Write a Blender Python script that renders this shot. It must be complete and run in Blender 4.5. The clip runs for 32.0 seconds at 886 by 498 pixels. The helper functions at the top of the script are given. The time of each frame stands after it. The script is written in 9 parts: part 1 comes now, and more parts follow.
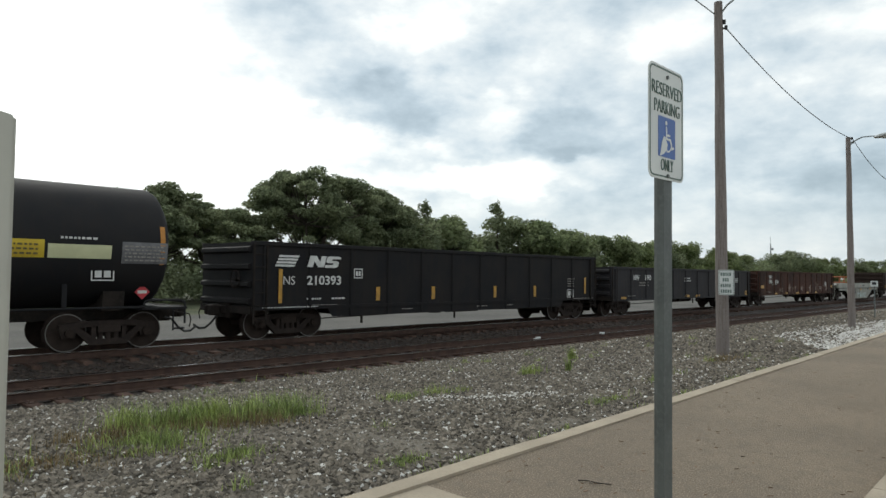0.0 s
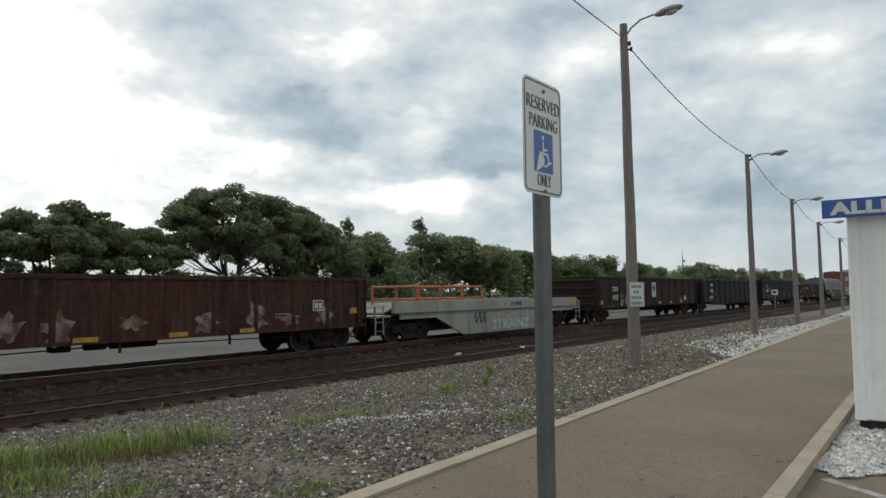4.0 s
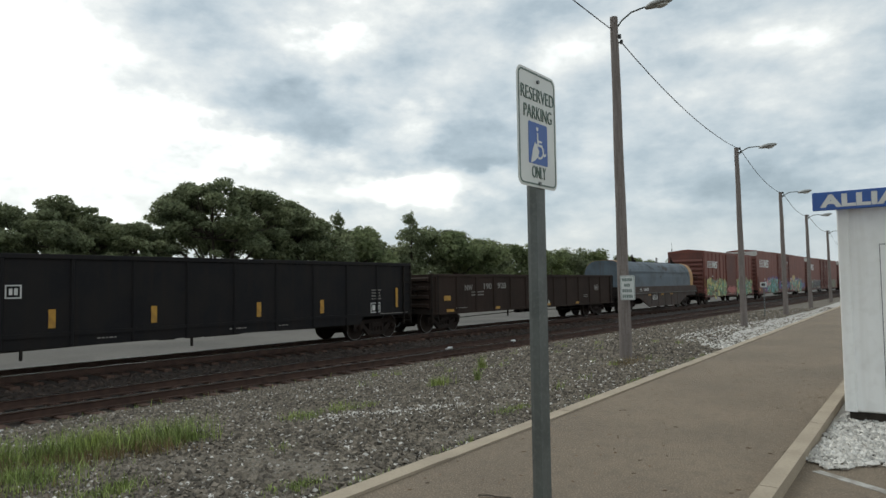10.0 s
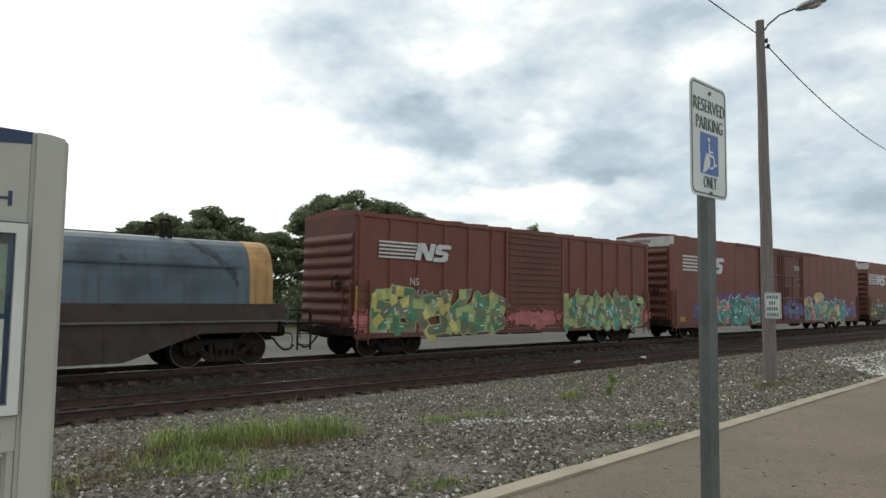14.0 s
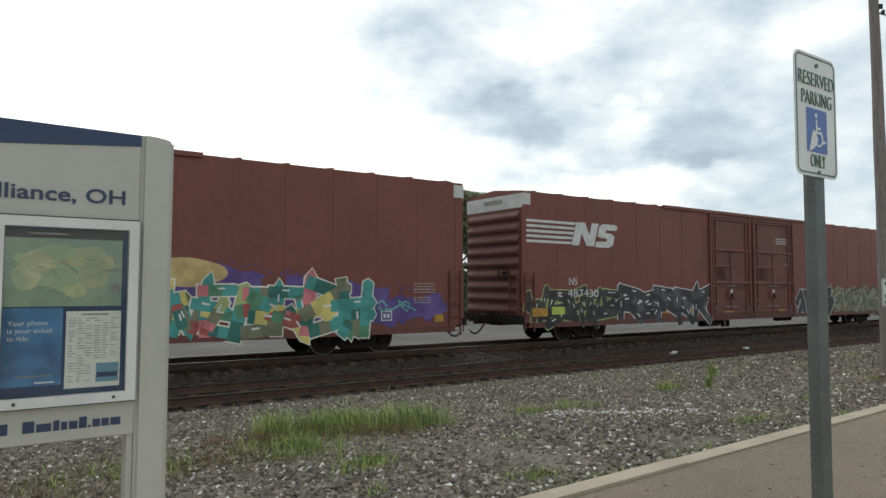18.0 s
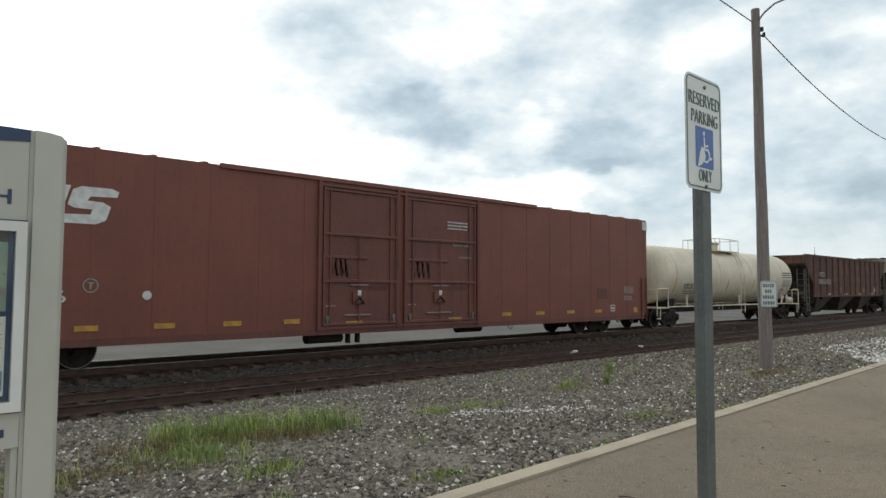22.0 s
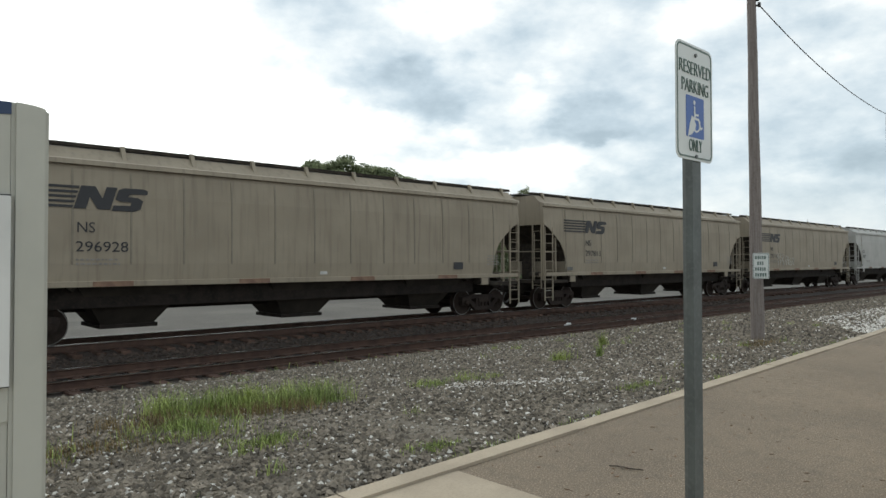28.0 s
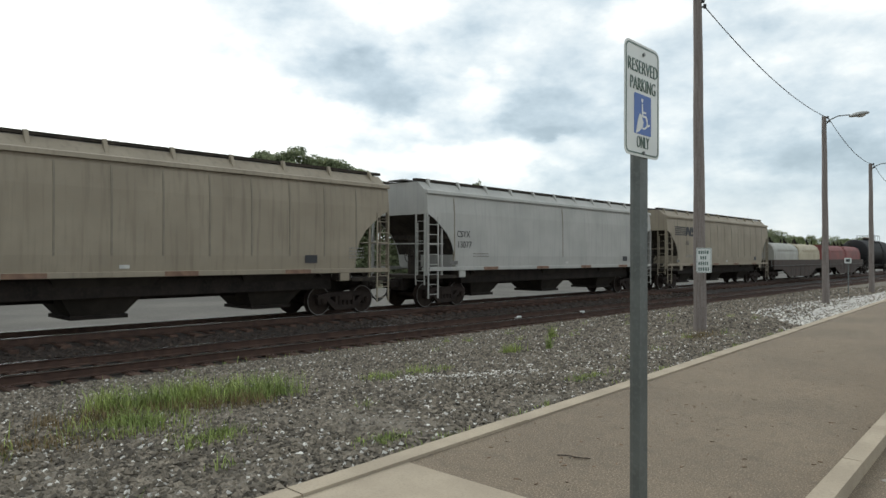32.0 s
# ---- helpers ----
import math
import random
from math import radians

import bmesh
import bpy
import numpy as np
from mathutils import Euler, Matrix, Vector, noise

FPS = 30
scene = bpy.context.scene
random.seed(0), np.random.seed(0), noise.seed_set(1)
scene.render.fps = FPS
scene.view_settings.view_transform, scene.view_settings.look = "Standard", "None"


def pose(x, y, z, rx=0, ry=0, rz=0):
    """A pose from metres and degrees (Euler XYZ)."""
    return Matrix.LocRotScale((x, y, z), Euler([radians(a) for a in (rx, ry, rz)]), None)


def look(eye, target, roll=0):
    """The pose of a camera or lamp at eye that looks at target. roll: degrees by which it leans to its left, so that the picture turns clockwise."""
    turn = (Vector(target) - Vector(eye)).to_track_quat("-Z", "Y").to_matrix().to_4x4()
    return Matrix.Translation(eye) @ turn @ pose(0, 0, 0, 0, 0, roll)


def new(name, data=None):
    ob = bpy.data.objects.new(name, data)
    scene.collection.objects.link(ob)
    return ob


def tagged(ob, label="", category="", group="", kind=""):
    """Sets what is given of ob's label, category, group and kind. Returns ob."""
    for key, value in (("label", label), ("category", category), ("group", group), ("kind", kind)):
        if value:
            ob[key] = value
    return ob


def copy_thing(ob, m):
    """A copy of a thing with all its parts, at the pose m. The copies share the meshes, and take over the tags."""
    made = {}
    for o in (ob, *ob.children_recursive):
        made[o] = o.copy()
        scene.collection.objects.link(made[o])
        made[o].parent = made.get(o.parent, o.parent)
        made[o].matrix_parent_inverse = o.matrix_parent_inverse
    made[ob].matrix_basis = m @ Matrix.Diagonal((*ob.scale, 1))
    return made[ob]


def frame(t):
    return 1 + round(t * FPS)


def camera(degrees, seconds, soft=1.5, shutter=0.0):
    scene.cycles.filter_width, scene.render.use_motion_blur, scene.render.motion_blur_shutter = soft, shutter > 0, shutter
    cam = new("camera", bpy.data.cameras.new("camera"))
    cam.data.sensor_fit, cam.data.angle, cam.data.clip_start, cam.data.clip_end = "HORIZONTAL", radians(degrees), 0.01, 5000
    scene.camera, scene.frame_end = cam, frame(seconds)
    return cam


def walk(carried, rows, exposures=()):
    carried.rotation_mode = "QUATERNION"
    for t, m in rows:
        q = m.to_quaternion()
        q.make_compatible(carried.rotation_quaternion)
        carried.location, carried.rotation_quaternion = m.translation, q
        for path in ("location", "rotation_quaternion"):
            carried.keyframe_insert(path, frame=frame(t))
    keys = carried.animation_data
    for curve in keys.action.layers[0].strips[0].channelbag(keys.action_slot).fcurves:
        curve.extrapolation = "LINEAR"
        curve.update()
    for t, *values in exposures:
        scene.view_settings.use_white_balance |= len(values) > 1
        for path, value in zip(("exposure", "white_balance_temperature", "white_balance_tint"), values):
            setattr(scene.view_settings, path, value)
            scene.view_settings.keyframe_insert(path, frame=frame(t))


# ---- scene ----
cam = camera(66.4, 32.0)
PATH = [
    (0, (0.766, 0.048, 1.786), (-0.632, 1.477, 1.862), 0.65),
    (0.5, (0.766, 0.043, 1.784), (-0.621, 1.482, 1.867), 0.94),
    (1, (0.760, 0.045, 1.782), (-0.614, 1.496, 1.869), 1.14),
    (1.5, (0.749, 0.028, 1.778), (-0.627, 1.476, 1.867), 1.57),
    (2, (0.746, 0.028, 1.779), (-0.649, 1.458, 1.865), 1.78),
    (2.5, (0.766, 0.021, 1.793), (-0.639, 1.443, 1.878), 0.69),
    (3, (0.787, 0.156, 1.811), (-0.594, 1.599, 1.908), 1.03),
    (3.5, (0.836, 0.238, 1.803), (-0.424, 1.787, 1.921), 0.2),
    (5.5, (0.821, 0.311, 1.801), (-0.371, 1.912, 1.934), -1.51),
    (6, (0.850, 0.303, 1.801), (-0.134, 2.037, 1.959), -2.58),
    (6.5, (0.850, 0.293, 1.785), (-0.091, 2.056, 1.881), -2.14),
    (7, (0.831, 0.281, 1.789), (-0.285, 1.936, 1.911), -2.11),
    (7.5, (0.803, 0.263, 1.798), (-0.463, 1.807, 1.911), -0.92),
    (8, (0.791, 0.256, 1.806), (-0.522, 1.762, 1.900), -0.52),
    (8.5, (0.785, 0.258, 1.809), (-0.528, 1.764, 1.898), -0.99),
    (9, (0.788, 0.289, 1.806), (-0.471, 1.839, 1.897), -1.27),
    (9.5, (0.793, 0.291, 1.805), (-0.416, 1.881, 1.904), -1.16),
    (10, (0.795, 0.306, 1.804), (-0.414, 1.896, 1.911), -0.82),
    (10.5, (0.806, 0.296, 1.801), (-0.405, 1.884, 1.909), -0.83),
    (11, (0.809, 0.294, 1.797), (-0.408, 1.877, 1.904), -1.06),
    (11.5, (0.787, 0.239, 1.800), (-0.478, 1.784, 1.903), -1.31),
    (12, (0.770, 0.083, 1.789), (-0.553, 1.580, 1.891), -1.07),
    (12.5, (0.759, 0.060, 1.777), (-0.721, 1.400, 1.894), -0.84),
    (13, (0.754, 0.047, 1.767), (-0.815, 1.280, 1.900), 0.24),
    (13.5, (0.757, 0.054, 1.768), (-0.710, 1.403, 1.937), 0.96),
    (15.5, (0.758, 0.053, 1.777), (-0.767, 1.346, 1.814), 0.43),
    (16, (0.767, 0.064, 1.776), (-0.755, 1.362, 1.802), 0.72),
    (16.5, (0.788, 0.083, 1.790), (-0.570, 1.550, 1.860), 0.86),
    (17, (0.785, 0.056, 1.777), (-0.545, 1.545, 1.898), 0.04),
    (17.5, (0.756, 0.063, 1.768), (-0.769, 1.352, 1.874), 0.69),
    (18, (0.754, 0.060, 1.767), (-0.884, 1.202, 1.879), 0.19),
    (18.5, (0.757, 0.062, 1.765), (-0.932, 1.128, 1.872), 0.55),
    (19, (0.763, 0.066, 1.768), (-0.904, 1.167, 1.866), 0.58),
    (19.5, (0.771, 0.068, 1.769), (-0.833, 1.259, 1.858), -0.39),
    (20, (0.773, 0.067, 1.767), (-0.774, 1.332, 1.853), -0.68),
    (20.5, (0.771, 0.059, 1.769), (-0.745, 1.360, 1.852), -0.89),
    (21, (0.768, 0.055, 1.772), (-0.722, 1.386, 1.854), -0.5),
    (21.5, (0.766, 0.050, 1.775), (-0.694, 1.414, 1.870), -0.38),
    (22, (0.773, 0.031, 1.786), (-0.695, 1.384, 1.901), 0.24),
    (22.5, (0.778, 0.035, 1.789), (-0.685, 1.392, 1.925), -0.25),
    (23, (0.776, 0.035, 1.792), (-0.677, 1.401, 1.946), -0.8),
    (23.5, (0.773, 0.034, 1.792), (-0.670, 1.408, 1.961), -0.66),
    (24, (0.773, 0.048, 1.789), (-0.655, 1.438, 1.958), -0.21),
    (24.5, (0.764, 0.037, 1.781), (-0.648, 1.443, 1.951), -0.07),
    (25, (0.737, 0.047, 1.772), (-0.818, 1.302, 1.859), 0.73),
    (25.5, (0.744, 0.055, 1.771), (-0.821, 1.299, 1.832), 0.55),
    (26, (0.758, 0.060, 1.775), (-0.778, 1.340, 1.830), 0.59),
    (26.5, (0.760, 0.063, 1.777), (-0.722, 1.405, 1.826), 0.51),
    (28.5, (0.777, 0.064, 1.778), (-0.665, 1.449, 1.814), -0.46),
    (29, (0.777, 0.060, 1.778), (-0.632, 1.478, 1.814), -0.71),
    (29.5, (0.747, 0.057, 1.768), (-0.706, 1.431, 1.806), 0.11),
    (30, (0.741, 0.046, 1.763), (-0.819, 1.297, 1.795), 0.23),
    (30.5, (0.756, 0.045, 1.764), (-0.821, 1.275, 1.788), 0.42),
    (31, (0.779, 0.059, 1.771), (-0.684, 1.423, 1.796), 0.73),
    (31.5, (0.789, 0.055, 1.778), (-0.586, 1.508, 1.801), 0.28),
    (32, (0.784, 0.047, 1.774), (-0.575, 1.515, 1.793), 0.22),
]
WB = (6430, 6.2)
EXPOSURES = [(t, e, *WB) for t, e in (
    (0, 0.05), (3, -0.15), (6, -0.35), (7, -0.35), (8, -0.18), (9, -0.12), (10, -0.18), (13, -0.13), (16, 0.26), (17, 0.22), (18, 0.10), (19, 0.14), (20, 0.24), (21, 0.16), (22, 0.08), (23, -0.12),
    (24, -0.40), (25, -0.40), (26, 0.05), (29, 0.13), (32, 0.13))]
walk(cam, [(t, look(eye, target, roll)) for t, eye, target, roll in PATH], EXPOSURES)

# ---------------------------------------------------------------- light
SUN_AZ, SUN_EL = radians(170), radians(42)   # the sun stands behind thin cloud, beyond the train
world = bpy.data.worlds.new("overcast_sky")
scene.world = world
world.use_nodes = True


# heaps of cloud where they hang: bearing left of +y and height over the horizon, half widths, in degrees, and how much they darken or lighten
CLOUD_BASES = [(48.2, 14.3, 7.5, 2.7, -0.334), (53.5, 16.2, 7.0, 2.3, -0.14), (37.5, 18.3, 7.5, 3.6, -0.204), (34.1, 11.9, 5.6, 2.4, -0.241), (63.5, 15.8, 3.6, 1.3, -0.13),
               (24.3, 8.9, 14.0, 1.9, -0.148), (9.5, 7.8, 9.0, 1.5, -0.222), (37.7, 10.0, 5.0, 1.1, -0.13), (1.0, 19.4, 9.0, 2.4, -0.12), (11.1, 11.4, 9.0, 1.8, -0.08), (51.4, 23.5, 8.0, 2.8, -0.167), (20.0, 3.2, 22.0, 3.4, -0.11)]
CLOUD_TOPS = [(40.8, 13.9, 4.6, 1.9, 0.26), (39.2, 8.0, 8.6, 1.5, 0.26), (49.6, 10.9, 6.0, 1.4, 0.20), (46.5, 20.2, 5.0, 1.6, 0.14), (78.0, 10.0, 15.0, 12.0, 0.26), (80.0, 17.0, 19.0, 11.0, 0.22), (60.0, 9.0, 7.0, 5.0, 0.12), (12.0, 16.6, 8.0, 3.6, 0.12)]


def world_nodes():
    nt = world.node_tree
    nt.nodes.clear()
    N, L = nt.nodes.new, nt.links.new

    def calc(op, a, b=None, c=None):
        n = N("ShaderNodeMath"); n.operation = op
        for k, v in enumerate((a, b, c)):
            if v is None:
                continue
            if isinstance(v, (int, float)):
                n.inputs[k].default_value = v
            else:
                L(v, n.inputs[k])
        return n.outputs[0]

    def cloud_noise(scale, detail, rough, shift):
        off = N("ShaderNodeVectorMath"); off.operation = "MULTIPLY_ADD"
        off.inputs[1].default_value, off.inputs[2].default_value = (1.0, 1.0, 1.9), shift
        L(tc.outputs["Generated"], off.inputs[0])
        n = N("ShaderNodeTexNoise")
        n.inputs["Scale"].default_value, n.inputs["Detail"].default_value, n.inputs["Roughness"].default_value = scale, detail, rough
        L(off.outputs[0], n.inputs["Vector"])
        return n
    out, bg = N("ShaderNodeOutputWorld"), N("ShaderNodeBackground")
    tc, sep = N("ShaderNodeTexCoord"), N("ShaderNodeSeparateXYZ")
    L(tc.outputs["Generated"], sep.inputs[0])
    sky = N("ShaderNodeTexSky")
    sky.sky_type, sky.sun_disc = "NISHITA", False
    sky.sun_elevation, sky.sun_rotation = SUN_EL, radians(90) - SUN_AZ
    sky_dim = N("ShaderNodeVectorMath"); sky_dim.operation = "SCALE"; sky_dim.inputs["Scale"].default_value = 0.16
    L(sky.outputs[0], sky_dim.inputs[0])
    # bearing and height in degrees, their edges torn by two sizes of noise
    bearing = calc("MULTIPLY", calc("ARCTAN2", calc("MULTIPLY", sep.outputs[0], -1.0), sep.outputs[1]), 57.2958)
    height = calc("MULTIPLY", calc("ARCSINE", sep.outputs[2]), 57.2958)
    torn = N("ShaderNodeCombineXYZ")
    L(bearing, torn.inputs[0]); L(height, torn.inputs[1])
    here = torn.outputs[0]
    for scale, detail, reach in ((5.5, 3.0, 8.0), (17.0, 6.0, 5.5)):
        tear = N("ShaderNodeVectorMath"); tear.operation = "MULTIPLY_ADD"
        tear.inputs[1].default_value, tear.inputs[2].default_value = (reach, reach * 0.62, 0), (-reach / 2, -reach * 0.31, 0)
        L(cloud_noise(scale, detail, 0.55, (0.3, 1.7, scale)).outputs["Color"], tear.inputs[0])
        add = N("ShaderNodeVectorMath"); add.operation = "ADD"
        L(here, add.inputs[0]); L(tear.outputs[0], add.inputs[1])
        here = add.outputs[0]
    total = 0.585
    for a, e, wa, we, amount in CLOUD_BASES + CLOUD_TOPS:
        q = N("ShaderNodeVectorMath"); q.operation = "MULTIPLY_ADD"
        q.inputs[1].default_value, q.inputs[2].default_value = (1 / wa, 1 / we, 0), (-a / wa, -e / we, 0)
        L(here, q.inputs[0])
        d = N("ShaderNodeVectorMath"); d.operation = "DOT_PRODUCT"
        L(q.outputs[0], d.inputs[0]); L(q.outputs[0], d.inputs[1])
        fall = N("ShaderNodeMapRange"); fall.interpolation_type = "SMOOTHSTEP"
        fall.inputs[1].default_value, fall.inputs[2].default_value, fall.inputs[3].default_value, fall.inputs[4].default_value = 0.1, 1.7, amount, 0.0
        L(d.outputs["Value"], fall.inputs[0])
        total = calc("ADD", fall.outputs[0], total)
    # billows, and their lit and shaded flanks
    big = cloud_noise(4.3, 9.0, 0.55, (3.1, 0.7, 0.4)).outputs["Fac"]
    side = cloud_noise(4.3, 9.0, 0.55, (3.06, 0.72, 0.47)).outputs["Fac"]
    curd = cloud_noise(13.0, 7.0, 0.6, (1.3, 2.7, 0.9)).outputs["Fac"]
    total = calc("MULTIPLY_ADD", calc("SUBTRACT", big, 0.5), 0.75, total)
    total = calc("MULTIPLY_ADD", calc("SUBTRACT", big, side), 1.1, total)
    total = calc("MULTIPLY_ADD", calc("SUBTRACT", curd, 0.5), 0.55, total)
    # brightness round the hidden sun
    dot = N("ShaderNodeVectorMath"); dot.operation = "DOT_PRODUCT"
    dot.inputs[1].default_value = (math.cos(SUN_EL) * math.cos(SUN_AZ), math.cos(SUN_EL) * math.sin(SUN_AZ), math.sin(SUN_EL))
    L(tc.outputs["Generated"], dot.inputs[0])
    glow = N("ShaderNodeMapRange"); glow.interpolation_type = "SMOOTHSTEP"
    glow.inputs[1].default_value, glow.inputs[2].default_value, glow.inputs[4].default_value = 0.66, 0.98, 0.25
    L(dot.outputs["Value"], glow.inputs[0])
    total = calc("ADD", glow.outputs[0], total)
    ramp = N("ShaderNodeValToRGB")
    e = ramp.color_ramp.elements
    e[0].position, e[0].color = 0.10, (0.43, 0.515, 0.58, 1)
    e[1].position, e[1].color = 1.0, (1.45, 1.45, 1.42, 1)
    for at, c in ((0.32, (0.57, 0.66, 0.73, 1)), (0.50, (0.73, 0.80, 0.85, 1)), (0.68, (0.90, 0.935, 0.95, 1)), (0.82, (1.08, 1.09, 1.07, 1))):
        e.new(at).color = c
    L(total, ramp.inputs[0])
    mix = N("ShaderNodeMix"); mix.data_type = "RGBA"; mix.inputs[0].default_value = 0.93
    L(sky_dim.outputs[0], mix.inputs[6]); L(ramp.outputs[0], mix.inputs[7])
    # thin haze towards the horizon
    low = N("ShaderNodeMapRange"); low.interpolation_type = "SMOOTHSTEP"
    low.inputs[1].default_value, low.inputs[2].default_value, low.inputs[3].default_value, low.inputs[4].default_value = 0.0, 0.13, 0.45, 0.0
    L(sep.outputs[2], low.inputs[0])
    haze = N("ShaderNodeMix"); haze.data_type = "RGBA"; haze.inputs[7].default_value = (0.80, 0.83, 0.84, 1)
    L(low.outputs[0], haze.inputs[0]); L(mix.outputs[2], haze.inputs[6])
    L(haze.outputs[2], bg.inputs["Color"])
    bg.inputs["Strength"].default_value = 0.95
    L(bg.outputs[0], out.inputs[0])


world_nodes()
sun = new("sun", bpy.data.lights.new("sun", "SUN"))
sun.data.energy, sun.data.angle, sun.data.color = 0.9, radians(25), (1.0, 0.96, 0.9)
sun.matrix_world = look((0, 0, 60), (-60 * math.cos(SUN_EL) * math.cos(SUN_AZ), -60 * math.cos(SUN_EL) * math.sin(SUN_AZ), 60 - 60 * math.sin(SUN_EL)))
scene.view_settings.exposure = 0.0

# ---------------------------------------------------------------- materials
MATS = {}


def mat(name, c1, c2=None, scale=6.0, rough=0.7, metal=0.0, bump=0.0, bump_scale=40.0, fine=None, fine_scale=60.0, fine_amt=0.3,
        streak=None, streak_amt=0.0, random_amt=0.0, stretch=(1, 1, 1), spec=0.5, detail=5.0, lo=0.38, hi=0.62):
    """Procedural surface: two tones in large patches, a finer grain, optional downward streaks, relief, and change from piece to piece."""
    if name in MATS:
        return MATS[name]
    m = bpy.data.materials.new(name)
    m.use_nodes = True
    nt = m.node_tree
    N, L = nt.nodes.new, nt.links.new
    b = nt.nodes["Principled BSDF"]
    tc = N("ShaderNodeTexCoord")
    mp = N("ShaderNodeMapping"); mp.inputs["Scale"].default_value = stretch
    L(tc.outputs["Object"], mp.inputs[0])
    col = N("ShaderNodeMix"); col.data_type = "RGBA"
    n1 = N("ShaderNodeTexNoise")
    n1.inputs["Scale"].default_value, n1.inputs["Detail"].default_value = scale, detail
    L(mp.outputs[0], n1.inputs["Vector"])
    r1 = N("ShaderNodeMapRange"); r1.inputs[1].default_value, r1.inputs[2].default_value = lo, hi
    L(n1.outputs["Fac"], r1.inputs[0]); L(r1.outputs[0], col.inputs[0])
    col.inputs[6].default_value = (*c1, 1)
    col.inputs[7].default_value = (*(c2 or [c * 0.8 for c in c1]), 1)
    last = col.outputs[2]
    if fine is not None:
        n2 = N("ShaderNodeTexNoise"); n2.inputs["Scale"].default_value, n2.inputs["Detail"].default_value = fine_scale, 3.0
        L(tc.outputs["Object"], n2.inputs["Vector"])
        r2 = N("ShaderNodeMapRange"); r2.inputs[1].default_value, r2.inputs[2].default_value, r2.inputs[4].default_value = 0.5, 0.68, fine_amt
        L(n2.outputs["Fac"], r2.inputs[0])
        c = N("ShaderNodeMix"); c.data_type = "RGBA"; c.inputs[7].default_value = (*fine, 1)
        L(r2.outputs[0], c.inputs[0]); L(last, c.inputs[6]); last = c.outputs[2]
    if streak is not None:
        ms = N("ShaderNodeMapping"); ms.inputs["Scale"].default_value = (3.0, 3.0, 0.22)
        L(tc.outputs["Object"], ms.inputs[0])
        n3 = N("ShaderNodeTexNoise"); n3.inputs["Scale"].default_value, n3.inputs["Detail"].default_value = 2.2, 6.0
        L(ms.outputs[0], n3.inputs["Vector"])
        r3 = N("ShaderNodeMapRange"); r3.inputs[1].default_value, r3.inputs[2].default_value, r3.inputs[4].default_value = 0.5, 0.72, streak_amt
        L(n3.outputs["Fac"], r3.inputs[0])
        c = N("ShaderNodeMix"); c.data_type = "RGBA"; c.inputs[7].default_value = (*streak, 1)
        L(r3.outputs[0], c.inputs[0]); L(last, c.inputs[6]); last = c.outputs[2]
    if random_amt:
        oi = N("ShaderNodeObjectInfo"); ge = N("ShaderNodeNewGeometry")
        ad = N("ShaderNodeMath"); ad.operation = "ADD"
        L(oi.outputs["Random"], ad.inputs[0]); L(ge.outputs["Random Per Island"], ad.inputs[1])
        fr = N("ShaderNodeMath"); fr.operation = "FRACT"; L(ad.outputs[0], fr.inputs[0])
        rr = N("ShaderNodeMapRange"); rr.inputs[3].default_value, rr.inputs[4].default_value = 1 - random_amt, 1 + random_amt
        L(fr.outputs[0], rr.inputs[0])
        v = N("ShaderNodeVectorMath"); v.operation = "SCALE"
        L(last, v.inputs[0]); L(rr.outputs[0], v.inputs["Scale"]); last = v.outputs[0]
    L(last, b.inputs["Base Color"])
    b.inputs["Roughness"].default_value, b.inputs["Metallic"].default_value = rough, metal
    b.inputs["Specular IOR Level"].default_value = spec
    if bump:
        nb = N("ShaderNodeTexNoise"); nb.inputs["Scale"].default_value, nb.inputs["Detail"].default_value = bump_scale, 4.0
        L(tc.outputs["Object"], nb.inputs["Vector"])
        bp = N("ShaderNodeBump"); bp.inputs["Strength"].default_value, bp.inputs["Distance"].default_value = bump, 0.02
        L(nb.outputs["Fac"], bp.inputs["Height"]); L(bp.outputs[0], b.inputs["Normal"])
    MATS[name] = m
    return m


def plain(name, c, rough=0.6, metal=0.0, var=0.12):
    return mat(name, c, [v * (1 - var) for v in c], scale=3.0, rough=rough, metal=metal)


ASPHALT = mat("asphalt", (0.195, 0.154, 0.109), (0.150, 0.119, 0.086), scale=0.45, rough=0.92, bump=0.9, bump_scale=75, fine=(0.43, 0.335, 0.235), fine_scale=62, fine_amt=0.75, streak=(0.10, 0.082, 0.066), streak_amt=0.35)
CONCRETE = mat("concrete", (0.40, 0.335, 0.25), (0.33, 0.275, 0.205), scale=1.6, rough=0.9, bump=0.25, bump_scale=90, fine=(0.22, 0.19, 0.15), fine_scale=45, fine_amt=0.35)
GRAVEL = mat("gravel_bed", (0.136, 0.116, 0.088), (0.095, 0.079, 0.057), scale=0.8, rough=0.95, bump=1.0, bump_scale=38, fine=(0.28, 0.27, 0.25), fine_scale=34, fine_amt=0.55)
STONE = mat("gravel_stone", (0.186, 0.160, 0.126), (0.117, 0.099, 0.076), scale=8.0, rough=0.9, bump=0.3, bump_scale=80, random_amt=0.62)
STONE_W = mat("white_stone", (0.62, 0.60, 0.56), (0.48, 0.46, 0.42), scale=8.0, rough=0.9, random_amt=0.3)
WHITEBED = mat("white_gravel", (0.50, 0.48, 0.45), (0.38, 0.36, 0.33), scale=3.0, rough=0.95, bump=0.8, bump_scale=45, fine=(0.22, 0.2, 0.18), fine_scale=40, fine_amt=0.5)
